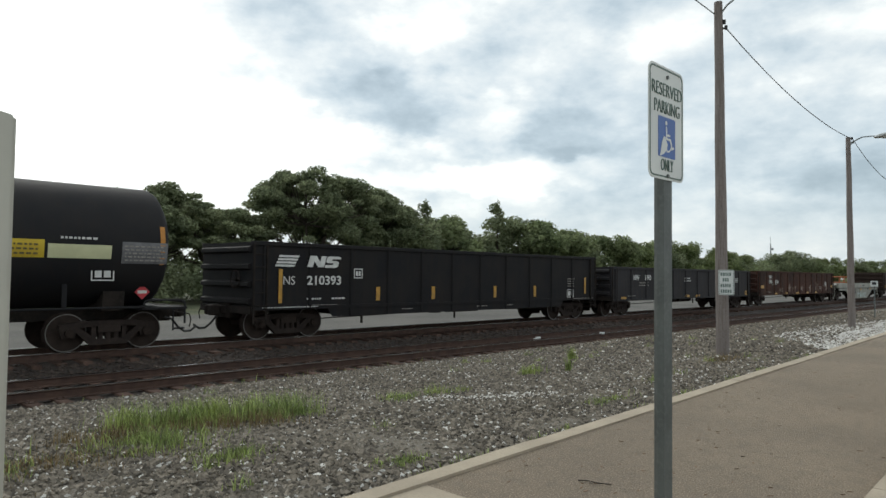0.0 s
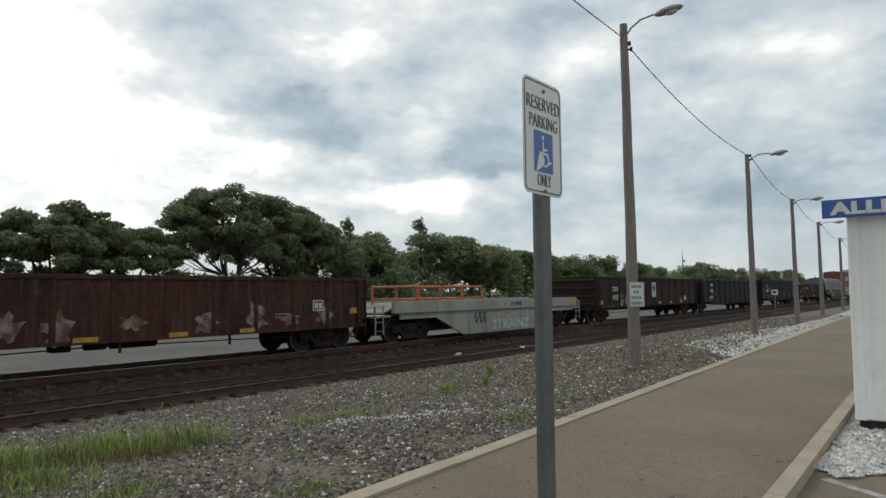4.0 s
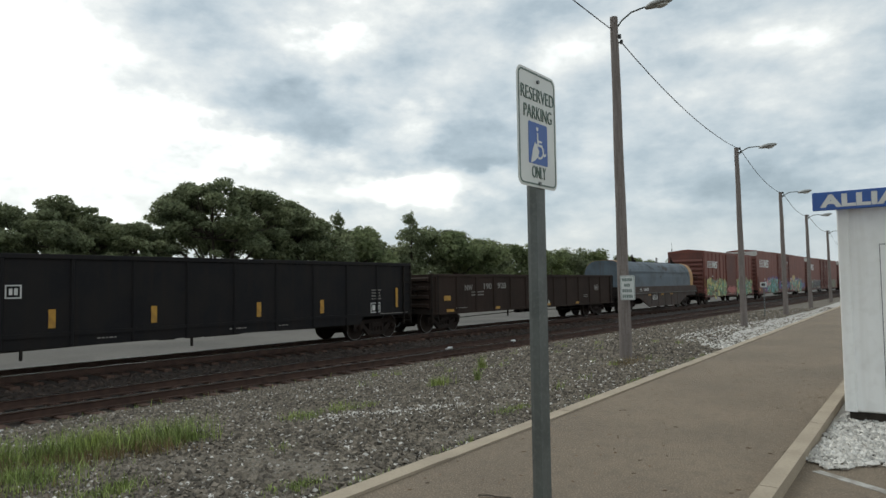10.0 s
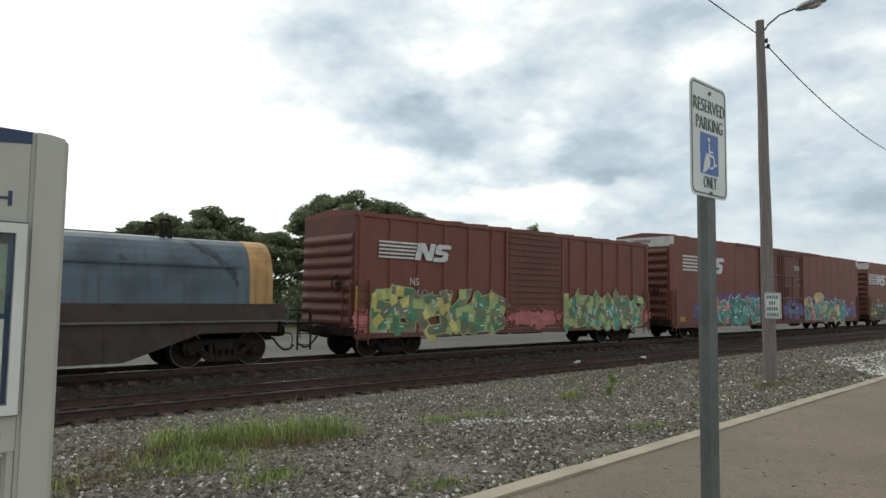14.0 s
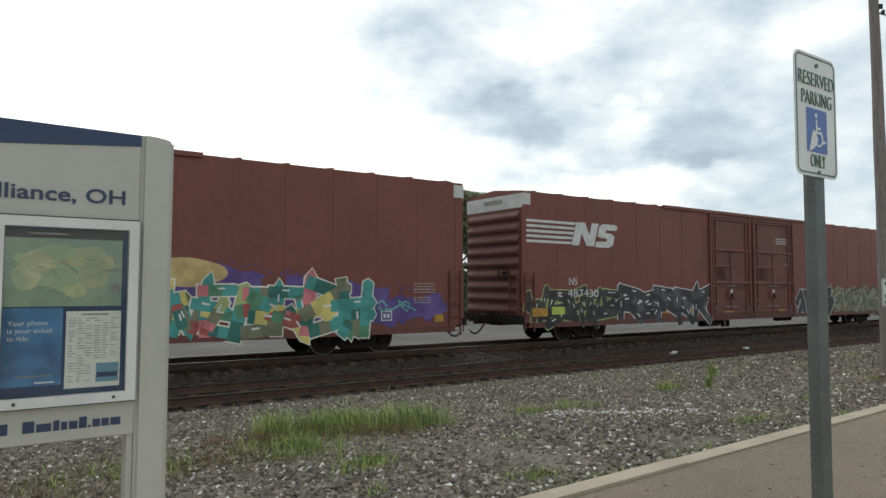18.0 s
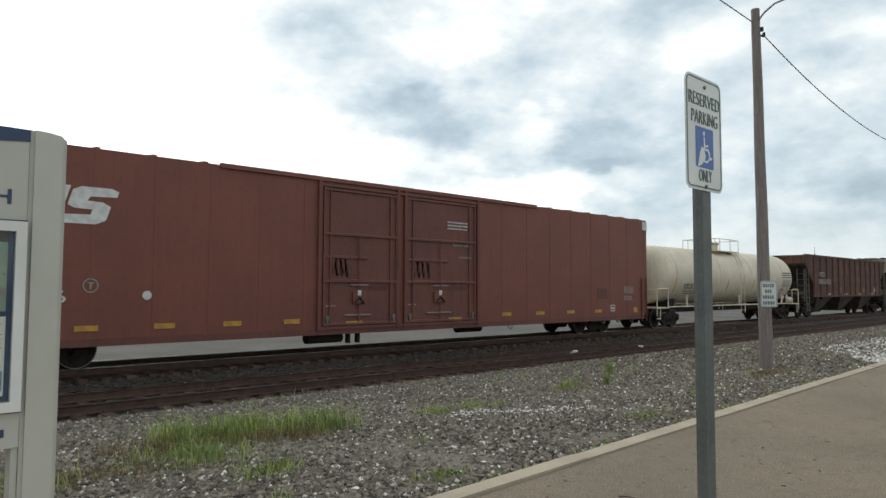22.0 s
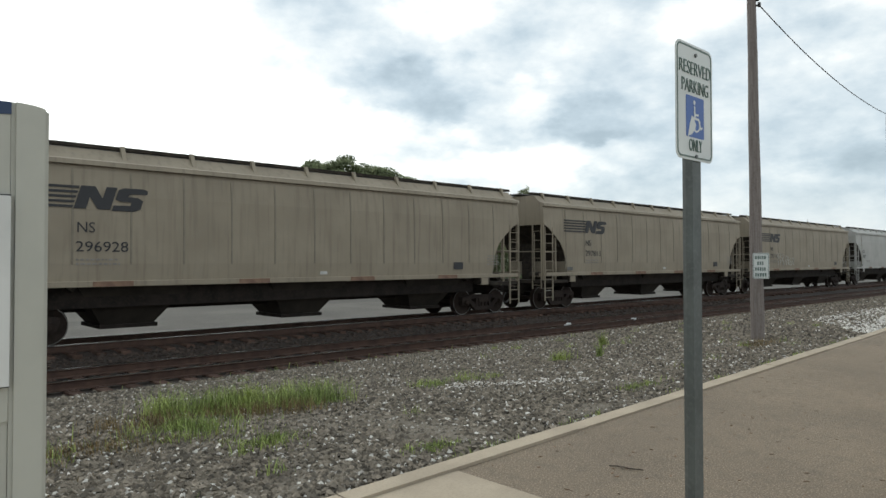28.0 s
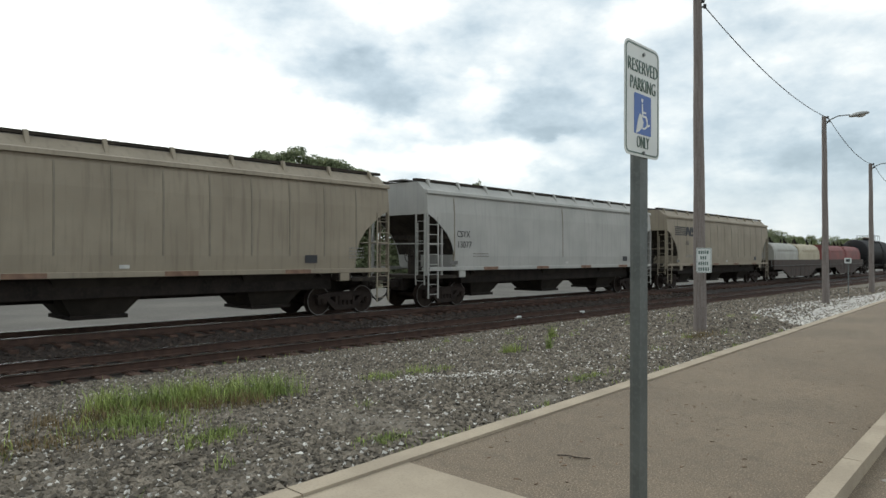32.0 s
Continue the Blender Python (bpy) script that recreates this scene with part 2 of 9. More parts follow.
YARD = mat("yard_gravel", (0.112, 0.105, 0.092), (0.074, 0.07, 0.062), scale=0.25, rough=0.95, bump=0.4, bump_scale=30, fine=(0.17, 0.16, 0.145), fine_scale=20, fine_amt=0.4)
SOIL = mat("weedy_soil", (0.085, 0.085, 0.04), (0.05, 0.06, 0.025), scale=0.5, rough=0.95, bump=0.7, bump_scale=14, fine=(0.12, 0.11, 0.06), fine_scale=9, fine_amt=0.5)
TIE = mat("creosoted_tie", (0.068, 0.042, 0.033), (0.105, 0.066, 0.050), scale=5.0, rough=0.9, bump=0.6, bump_scale=30, stretch=(0.3, 3, 3), random_amt=0.3, spec=0.2)
RAILS = mat("rusty_rail", (0.056, 0.034, 0.027), (0.084, 0.050, 0.038), scale=4.0, rough=0.75, spec=0.25)
RAILTOP = mat("polished_rail_head", (0.42, 0.42, 0.43), (0.30, 0.30, 0.31), scale=2.0, rough=0.25, metal=1.0)
# dark steel, also standing in for shade inside the hopper ends
DARKSTEEL = mat("dark_steel", (0.030, 0.026, 0.022), (0.048, 0.040, 0.033), scale=2.5, rough=0.9, spec=0.15, fine=(0.075, 0.06, 0.048), fine_scale=7, fine_amt=0.4)
GALV = mat("galvanized_steel", (0.155, 0.17, 0.165), (0.12, 0.132, 0.13), scale=9.0, rough=0.5, metal=0.35, fine=(0.21, 0.225, 0.22), fine_scale=60, fine_amt=0.4, streak=(0.06, 0.062, 0.06), streak_amt=0.6)
WOODPOLE = mat("weathered_pole_wood", (0.225, 0.195, 0.180), (0.160, 0.136, 0.124), scale=5.0, rough=0.85, bump=0.5, bump_scale=30, stretch=(6, 6, 0.35), fine=(0.09, 0.07, 0.06), fine_scale=22, fine_amt=0.35)
SIGNWHITE = mat("sign_white", (0.62, 0.64, 0.62), (0.56, 0.58, 0.57), scale=3.0, rough=0.4)
POSTSTEEL = mat("dull_post_steel", (0.105, 0.116, 0.112), (0.08, 0.089, 0.086), scale=7.0, rough=0.55, metal=0.25, fine=(0.16, 0.17, 0.165), fine_scale=55, fine_amt=0.35, streak=(0.05, 0.052, 0.05), streak_amt=0.6)
SIGNGREEN = plain("sign_dark_green", (0.095, 0.145, 0.125), 0.5)
SIGNBLUE = mat("sign_blue", (0.028, 0.085, 0.31), (0.032, 0.10, 0.34), scale=6, rough=0.4)
SHEDWHITE = mat("painted_white_steel", (0.86, 0.86, 0.84), (0.80, 0.80, 0.78), scale=1.4, rough=0.45, fine=(0.72, 0.71, 0.68), fine_scale=9, fine_amt=0.35, streak=(0.50, 0.47, 0.42), streak_amt=0.3)
KIOSK = mat("painted_grey_beige_aluminium", (0.43, 0.425, 0.375), (0.40, 0.395, 0.35), scale=3.0, rough=0.45)
NAVY = plain("navy_enamel", (0.018, 0.04, 0.10), 0.4)
LETTERNAVY = plain("navy_lettering", (0.03, 0.045, 0.10), 0.5)
FRAMEWHITE = plain("white_frame_paint", (0.62, 0.62, 0.60), 0.4)
BLACKCABLE = plain("cable_black", (0.03, 0.03, 0.03), 0.7)
BARK = mat("bark", (0.085, 0.068, 0.052), (0.055, 0.044, 0.036), scale=6, rough=0.95, bump=0.6, bump_scale=18, stretch=(3, 3, 0.5))


def leaf_mat(name, a, b):
    """Leaves let part of the light through."""
    m = mat(name, a, b, scale=0.5, rough=0.75, random_amt=0.45, spec=0.2)
    nt = m.node_tree
    p = nt.nodes["Principled BSDF"]
    out = next(n for n in nt.nodes if n.type == "OUTPUT_MATERIAL")
    tr, mx = nt.nodes.new("ShaderNodeBsdfTranslucent"), nt.nodes.new("ShaderNodeMixShader")
    mx.inputs[0].default_value = 0.5
    nt.links.new(p.inputs["Base Color"].links[0].from_socket, tr.inputs["Color"])
    nt.links.new(p.outputs[0], mx.inputs[1]); nt.links.new(tr.outputs[0], mx.inputs[2])
    nt.links.new(mx.outputs[0], out.inputs["Surface"])
    return m


LEAF = leaf_mat("leaves_dark", (0.245, 0.272, 0.155), (0.165, 0.194, 0.112))
LEAF2 = leaf_mat("leaves_mid", (0.222, 0.256, 0.130), (0.160, 0.196, 0.098))
LEAF3 = leaf_mat("leaves_yellowish", (0.19, 0.222, 0.095), (0.14, 0.172, 0.074))
GRASS = mat("grass_blades", (0.275, 0.325, 0.090), (0.180, 0.235, 0.064), scale=2, rough=0.8, random_amt=0.55)
DRYGRASS = mat("dry_grass_blades", (0.21, 0.145, 0.065), (0.145, 0.11, 0.05), scale=2, rough=0.85, random_amt=0.4)
# train
GBLACK = mat("gondola_black_paint", (0.0130, 0.0130, 0.0148), (0.0180, 0.0165, 0.0165), scale=1.2, rough=0.65, spec=0.12, fine=(0.022, 0.02, 0.018), fine_scale=8, fine_amt=0.3, streak=(0.026, 0.02, 0.016), streak_amt=0.4)
GGREY = mat("gondola_faded_black", (0.022, 0.0215, 0.025), (0.016, 0.0155, 0.0175), scale=1.2, rough=0.7, spec=0.25, fine=(0.045, 0.034, 0.028), fine_scale=8, fine_amt=0.3, streak=(0.045, 0.032, 0.026), streak_amt=0.5)
GBROWN = mat("gondola_rusted_brown", (0.056, 0.024, 0.017), (0.030, 0.017, 0.0145), scale=1.0, rough=0.85, spec=0.2, bump=0.2, fine=(0.105, 0.05, 0.03), fine_scale=7, fine_amt=0.4, streak=(0.13, 0.085, 0.06), streak_amt=0.4)
GDKBROWN = mat("gondola_dark_brown", (0.026, 0.0170, 0.0132), (0.034, 0.0215, 0.0165), scale=1.0, rough=0.8, spec=0.2, fine=(0.042, 0.026, 0.019), fine_scale=7, fine_amt=0.35, streak=(0.045, 0.033, 0.027), streak_amt=0.4)
BOXRED = mat("boxcar_oxide_red", (0.185, 0.053, 0.034), (0.158, 0.046, 0.030), scale=0.6, rough=0.6, fine=(0.10, 0.036, 0.028), fine_scale=6, fine_amt=0.3, streak=(0.11, 0.042, 0.033), streak_amt=0.4)
BOXDARK = mat("boxcar_door_red", (0.150, 0.048, 0.034), (0.118, 0.040, 0.030), scale=0.8, rough=0.65, fine=(0.07, 0.03, 0.025), fine_scale=6, fine_amt=0.4, streak=(0.06, 0.028, 0.024), streak_amt=0.5)
# for faded tags, and for the shade painted under door ribs
BOXTAGSHADE = mat("faded_tag_and_shade", (0.088, 0.034, 0.028), (0.11, 0.040, 0.030), scale=4, rough=0.8)
TANKBLACK = mat("tank_black_paint", (0.0160, 0.0160, 0.0178), (0.0210, 0.0200, 0.0205), scale=0.9, rough=0.65, spec=0.12, streak=(0.024, 0.02, 0.018), streak_amt=0.35)
TANKWHITE = mat("tank_white_paint", (0.64, 0.57, 0.44), (0.56, 0.49, 0.37), scale=0.8, rough=0.55, fine=(0.45, 0.40, 0.31), fine_scale=5, fine_amt=0.3, streak=(0.38, 0.32, 0.23), streak_amt=0.4)
HOPGREY = mat("hopper_grey_paint", (0.295, 0.250, 0.186), (0.250, 0.210, 0.155), scale=0.7, rough=0.65, fine=(0.25, 0.22, 0.17), fine_scale=5, fine_amt=0.3, streak=(0.165, 0.135, 0.10), streak_amt=0.55)
HOPWHITE = mat("hopper_pale_paint", (0.41, 0.40, 0.375), (0.35, 0.345, 0.32), scale=0.7, rough=0.6, streak=(0.27, 0.27, 0.26), streak_amt=0.4)
HOPRUST = mat("hopper_rusted_red", (0.088, 0.033, 0.024), (0.044, 0.024, 0.021), scale=0.9, rough=0.8, fine=(0.17, 0.068, 0.032), fine_scale=1.3, fine_amt=0.6, streak=(0.20, 0.095, 0.05), streak_amt=0.45)
DUSTGREY = mat("dusty_grey_steel", (0.16, 0.155, 0.145), (0.11, 0.105, 0.10), scale=1.5, rough=0.85, fine=(0.06, 0.055, 0.05), fine_scale=5, fine_amt=0.5)
COILBLUE = mat("hood_slate_blue", (0.100, 0.132, 0.160), (0.076, 0.102, 0.126), scale=0.9, rough=0.6, fine=(0.045, 0.047, 0.05), fine_scale=1.0, fine_amt=0.5, streak=(0.07, 0.06, 0.05), streak_amt=0.5)
COILYEL = mat("hood_yellow_end", (0.48, 0.27, 0.10), (0.40, 0.22, 0.08), scale=2, rough=0.6, streak=(0.12, 0.08, 0.05), streak_amt=0.45)
COILFRAME = mat("coil_car_frame", (0.058, 0.046, 0.040), (0.046, 0.030, 0.023), scale=1.4, rough=0.8, fine=(0.105, 0.050, 0.028), fine_scale=5, fine_amt=0.4)
FLATGREY = mat("flat_grey_paint", (0.30, 0.305, 0.265), (0.245, 0.245, 0.21), scale=1.0, rough=0.7, streak=(0.12, 0.095, 0.075), streak_amt=0.5)
HOODCREAM = mat("hood_cream", (0.42, 0.37, 0.26), (0.36, 0.31, 0.21), scale=1.0, rough=0.6, streak=(0.2, 0.15, 0.1), streak_amt=0.4)
HOODSILVER = mat("hood_silver", (0.34, 0.335, 0.295), (0.28, 0.275, 0.24), scale=1.0, rough=0.5, streak=(0.2, 0.18, 0.15), streak_amt=0.4)
HOODRED = mat("hood_red", (0.20, 0.042, 0.035), (0.145, 0.032, 0.028), scale=1.0, rough=0.6, streak=(0.1, 0.03, 0.03), streak_amt=0.4)
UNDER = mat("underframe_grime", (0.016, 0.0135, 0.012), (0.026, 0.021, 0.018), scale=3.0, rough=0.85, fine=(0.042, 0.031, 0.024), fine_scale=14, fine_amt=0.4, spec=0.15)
TRUCKM = mat("truck_casting", (0.025, 0.019, 0.017), (0.037, 0.028, 0.024), scale=4.0, rough=0.8, bump=0.2, fine=(0.045, 0.031, 0.024), fine_scale=16, fine_amt=0.4, spec=0.15)
WHEEL = mat("wheel_steel", (0.026, 0.019, 0.016), (0.037, 0.027, 0.022), scale=5.0, rough=0.8, spec=0.15)
TREAD = plain("worn_wheel_rim", (0.17, 0.16, 0.15), 0.45, 0.6)
DECAL = mat("white_stencil", (0.62, 0.62, 0.60), (0.5, 0.5, 0.48), scale=6, rough=0.6)
DECALFADE = mat("faded_stencil", (0.27, 0.25, 0.23), (0.20, 0.185, 0.17), scale=8, rough=0.7)
MIDSTENCIL = mat("weathered_stencil", (0.42, 0.38, 0.35), (0.30, 0.26, 0.24), scale=10, rough=0.7)
DECALBLK = plain("black_stencil", (0.03, 0.03, 0.034), 0.6)
YELLOW = mat("yellow_reflective_tape", (0.48, 0.26, 0.03), (0.34, 0.18, 0.03), scale=4, rough=0.5)
PALEYEL = plain("pale_yellow_placard", (0.55, 0.55, 0.33), 0.6)
GREENISH = plain("lime_tape", (0.45, 0.55, 0.10), 0.5)
SPLICEWHITE = mat("white_corner_panel", (0.56, 0.55, 0.52), (0.46, 0.45, 0.43), scale=3, rough=0.6)
REDM = plain("placard_red", (0.45, 0.03, 0.04), 0.5)
ORANGE = mat("orange_rack_paint", (0.40, 0.13, 0.05), (0.30, 0.09, 0.04), scale=2, rough=0.7)

# ---------------------------------------------------------------- mesh helpers


def part(name, bm, material, parent=None, label="", at=None):
    """Link a bmesh (or a ready mesh) as one object under its thing."""
    if isinstance(bm, bmesh.types.BMesh):
        me = bpy.data.meshes.new(name)
        bm.to_mesh(me)
        bm.free()
        me.materials.append(material)
    else:
        me = bm
        if material is not None and not me.materials:
            me.materials.append(material)
    ob = new(name, me)
    if parent is not None:
        ob.parent = parent
    if at is not None:
        ob.matrix_basis = at
    if label:
        tagged(ob, label)
    return ob


def box(bm, x0, x1, y0, y1, z0, z1, bev=0.0):
    vs = [bm.verts.new(p) for p in ((x0, y0, z0), (x1, y0, z0), (x1, y1, z0), (x0, y1, z0), (x0, y0, z1), (x1, y0, z1), (x1, y1, z1), (x0, y1, z1))]
    fs = [bm.faces.new([vs[i] for i in f]) for f in ((3, 2, 1, 0), (4, 5, 6, 7), (0, 1, 5, 4), (1, 2, 6, 5), (2, 3, 7, 6), (3, 0, 4, 7))]
    if bev:
        es = {e for f in fs for e in f.edges}
        bmesh.ops.bevel(bm, geom=list(es), offset=bev, segments=1, affect="EDGES")
    return bm


def bx(*a, bev=0.0):
    return box(bmesh.new(), *a, bev=bev)


def prism(bm, pts, axis, a, b):
    """Extrude a 2D outline along an axis from a to b: outline in (y, z) for x, (x, z) for y, (x, y) for z."""
    def p3(p, w):
        return {"x": (w, p[0], p[1]), "y": (p[0], w, p[1]), "z": (p[0], p[1], w)}[axis]
    lo = [bm.verts.new(p3(p, a)) for p in pts]
    hi = [bm.verts.new(p3(p, b)) for p in pts]
    n = len(pts)
    faces = [bm.faces.new(lo), bm.faces.new(hi[::-1])]
    for i in range(n):
        faces.append(bm.faces.new((lo[i], hi[i], hi[(i + 1) % n], lo[(i + 1) % n])))
    bmesh.ops.recalc_face_normals(bm, faces=faces)
    return bm


def cyl(bm, p, q, r, seg=12, r2=None):
    p, q = Vector(p), Vector(q)
    d = (q - p)
    rot = d.to_track_quat("Z", "Y").to_matrix().to_4x4()
    bmesh.ops.create_cone(bm, cap_ends=True, segments=seg, radius1=r, radius2=r if r2 is None else r2, depth=d.length,
                          matrix=Matrix.Translation((p + q) / 2) @ rot)
    return bm


def rods(bm, pts, r, seg=6):
    for a, b in zip(pts, pts[1:]):
        cyl(bm, a, b, r, seg)
    return bm


TEXTS = {}


def text_mesh(body, size, material, depth=0.002, spacing=1.0, bold=0.0):
    """Lettering in Blender's own font as a mesh in the x-y plane, starting at the origin."""
    key = (body, size, material.name, spacing, bold)
    if key not in TEXTS:
        cu = bpy.data.curves.new("lettering", "FONT")
        cu.body, cu.size, cu.extrude, cu.space_character, cu.offset = body, size, depth, spacing, bold
        cu.resolution_u = 3
        tmp = bpy.data.objects.new("tmp", cu)
        scene.collection.objects.link(tmp)
        dg = bpy.context.evaluated_depsgraph_get()
        me = bpy.data.meshes.new_from_object(tmp.evaluated_get(dg))
        bpy.data.objects.remove(tmp)
        bpy.data.curves.remove(cu)
        me.materials.clear()
        me.materials.append(material)
        TEXTS[key] = me
    return TEXTS[key]


def letter(body, height, y, z, x, parent, material, width=None, name="lettering", bold=0.0):
    """Upright lettering on a side that faces +x; height is the capital height, (y, z) its lower left corner."""
    me = text_mesh(body, height / 0.70, material, bold=bold)
    w = max(v.co.x for v in me.vertices) if me.vertices else 1
    sx = 1.0 if width is None else width / w
    ob = part(name, me, None, parent)
    ob.matrix_basis = Matrix.Translation((x, y, z)) @ Matrix(((0, 0, 1, 0), (1, 0, 0, 0), (0, 1, 0, 0), (0, 0, 0, 1))) @ Matrix.Diagonal((sx, 1, 1, 1))
    return ob


def bars(bm, y, z, w, h, x, rows=2, rng=random, t=0.004):
    """Small unreadable writing as plain bars."""
    step = h / rows
    for r in range(rows):
        u = y
        while u < y + w - 0.03:
            l = min(rng.uniform(0.04, 0.11) * max(1, h * 2), y + w - u)
            box(bm, x - 0.003, x + t, u, u + l, z + h - (r + 0.74) * step, z + h - (r + 0.32) * step)
            u += l + 0.035
    return bm

# ---------------------------------------------------------------- the ground
NEAR_X, NEAR_Z = -13.65, -0.36       # centre line and rail head of the empty track
FAR_X, FAR_Z = -17.63, -0.15         # and of the train's track, which lies a little higher


def kerb_x(y):
    """Outer edge of the flush concrete kerb beside the gravel."""
    return max(-3.52 - 0.044 * (y - 2.6), -10.5)


def inner_x(y):
    """Kerb on the other side of the walkway."""
    return -0.40 - 0.032 * (y - 5.0)


def ground_z(x, y):
    k = kerb_x(y)
    if x >= k:
        return -0.09
    if x > -12.0:
        return -0.03 - 0.47 * ((k - x) / (k + 12.0)) ** 1.5
    return -0.70 if x > -20.8 else -0.62


BED = ((-21.4, -0.66), (-20.2, -0.37), (-19.0, -0.365), (-16.7, -0.37), (-16.1, -0.44), (-15.35, -0.56), (-14.9, -0.585), (-13.0, -0.585), (-12.4, -0.60), (-11.7, -0.54))


def bed_z(x):
    """Top of the ballast under the two tracks."""
    return float(np.interp(x, [p[0] for p in BED], [p[1] for p in BED]))


def build_ground():
    xs = [-1500, -400, -150, -80, -50, -37, -36, -30, -24, -21.0, -20.2, -18, -15, -12.3, -11.9, -11.2] + [-10.5 + 0.5 * i for i in range(17)] + [-1, 2, 8, 40, 200, 1500]
    ys = [-1500, -300, -80, -30, -10, -4] + [-2 + i for i in range(32)] + [32, 36, 42, 50, 60, 75, 95, 130, 180, 260, 400, 800, 1600]
    verts = [(x, y, ground_z(x, y) + (0.0 if abs(x) > 25 else 0.025 * noise.noise((x * 0.9, y * 0.9, 0)))) for y in ys for x in xs]
    n = len(xs)
    faces = [(j * n + i, j * n + i + 1, (j + 1) * n + i + 1, (j + 1) * n + i) for j in range(len(ys) - 1) for i in range(n - 1)]
    me = bpy.data.meshes.new("ground")
    me.from_pydata(verts, [], faces)
    for m in (GRAVEL, YARD, SOIL):
        me.materials.append(m)
    k = 0
    for j in range(len(ys) - 1):
        for i in range(n - 1):
            xm = (xs[i] + xs[i + 1]) / 2
            me.polygons[k].material_index = 2 if xm < -36 or xm > 100 else (1 if xm < -20.2 else 0)
            k += 1
    tagged(new("ground", me), "grey railway ballast and gravel running out to weedy soil", "ground", kind="structure")


build_ground()


def strip(name, left, right, ys, z, thick, material, label, category, kind="structure"):
    """A slab between two lines that run along y."""
    bm = bmesh.new()
    rows = []
    for y in ys:
        rows.append([bm.verts.new(p) for p in ((left(y), y, z - thick), (left(y), y, z), (right(y), y, z), (right(y), y, z - thick))])
    for a, b in zip(rows, rows[1:]):
        for i in range(4):
            bm.faces.new((a[i], a[(i + 1) % 4], b[(i + 1) % 4], b[i]))
    bm.faces.new(rows[0][::-1]); bm.faces.new(rows[-1])
    bmesh.ops.recalc_face_normals(bm, faces=bm.faces[:])
    return tagged(part(name, bm, material), label, category, kind=kind)


far_ys = [4.12, 8, 12, 16, 20, 26, 34, 44, 60, 80, 110, 150, 200, 300]
strip("pavement", lambda y: kerb_x(y) + 0.20, lambda y: 40, far_ys, 0.0, 0.3, ASPHALT, "worn brown-grey asphalt walkway beside the tracks", "pavement")
strip("concrete_slab", lambda y: kerb_x(y) + 0.204, lambda y: 12, [-30, -10, 0, 4.116], 0.004, 0.3, CONCRETE, "pale concrete walk meeting the asphalt", "pavement")
for i, y0 in enumerate([-12, -9, -6, -3, 0, 3, 6, 9, 12, 15, 18, 21, 24, 27, 30, 33, 36, 39, 42, 45, 48, 51, 54, 57]):
    strip("kerb", kerb_x, lambda y: kerb_x(y) + 0.20, [y0, y0 + 2.99], 0.02 + 0.004 * (i % 3), 0.3, CONCRETE, "flush pale concrete kerb length", "kerb")
strip("kerb", kerb_x, lambda y: kerb_x(y) + 0.20, [60, 80, 110, 150, 200], 0.02, 0.3, CONCRETE, "flush pale concrete kerb length", "kerb")
for i, y0 in enumerate([3.4, 6.4, 9.4, 12.4, 15.4, 18.4]):
    strip("kerb", lambda y: inner_x(y) - 0.15, inner_x, [y0, y0 + 2.99], 0.12, 0.3, CONCRETE, "raised worn concrete kerb beside the white gravel", "kerb")


def stones(name, n, region, size, material, label, zoff=0.0, seed=1, flat=0.75, level=ground_z):
    """Loose angular crushed stones in one joined mesh. region(rng) gives x, y."""
    rng = np.random.RandomState(seed)
    base = np.array([(1, 0, 0), (-1, 0, 0), (0, 1, 0), (0, -1, 0), (0, 0, 1), (0, 0, -1)], float)
    tris = np.array([(0, 2, 4), (2, 1, 4), (1, 3, 4), (3, 0, 4), (2, 0, 5), (1, 2, 5), (3, 1, 5), (0, 3, 5)])
    xy = np.array([region(rng) for _ in range(n)])
    z = np.array([level(x, y) for x, y in xy])
    s = size * rng.uniform(0.5, 1.55, n)
    v = base[None] + rng.uniform(-0.42, 0.42, (n, 6, 3))
    v *= s[:, None, None] * np.stack([rng.uniform(0.75, 1.25, n), rng.uniform(0.75, 1.25, n), flat * rng.uniform(0.7, 1.15, n)], 1)[:, None, :]
    a = rng.uniform(0, 6.283, n)[:, None]
    px, py = v[:, :, 0] * np.cos(a) - v[:, :, 1] * np.sin(a) + xy[:, :1], v[:, :, 0] * np.sin(a) + v[:, :, 1] * np.cos(a) + xy[:, 1:]
    pz = v[:, :, 2] + (z + zoff + s * 0.2)[:, None]
    verts = np.stack([px, py, pz], 2).reshape(-1, 3)
    faces = (tris[None] + 6 * np.arange(n)[:, None, None]).reshape(-1, 3)
    me = bpy.data.meshes.new(name)
    me.from_pydata(verts.tolist(), [], faces.tolist())
    me.materials.append(material)
    return tagged(new(name, me), label, "gravel", kind="stuff")


def near_gravel(rng):
    while True:
        y = rng.uniform(-1.5, 17)
        x = rng.uniform(-12.6, kerb_x(y) - 0.02)
        if rng.uniform() < 1.0 / (1 + 0.06 * max(0, (y - 3)) + 0.05 * max(0, -x - 6)):
            return x, y


stones("gravel", 82000, near_gravel, 0.025, STONE, "loose grey crushed-stone gravel", seed=3)


def far_gravel(rng):
    y = 15.5 + 36 * rng.uniform() ** 1.5
    return rng.uniform(-12.6, kerb_x(y) - 0.03), y


stones("gravel", 26000, far_gravel, 0.040, STONE, "loose grey crushed-stone gravel", seed=13)
stones("pale_gravel", 1000, far_gravel, 0.036, STONE_W, "scattered pale stones among the grey gravel", seed=14)
stones("pale_gravel", 7500, near_gravel, 0.021, STONE_W, "scattered pale stones among the grey gravel", seed=4)

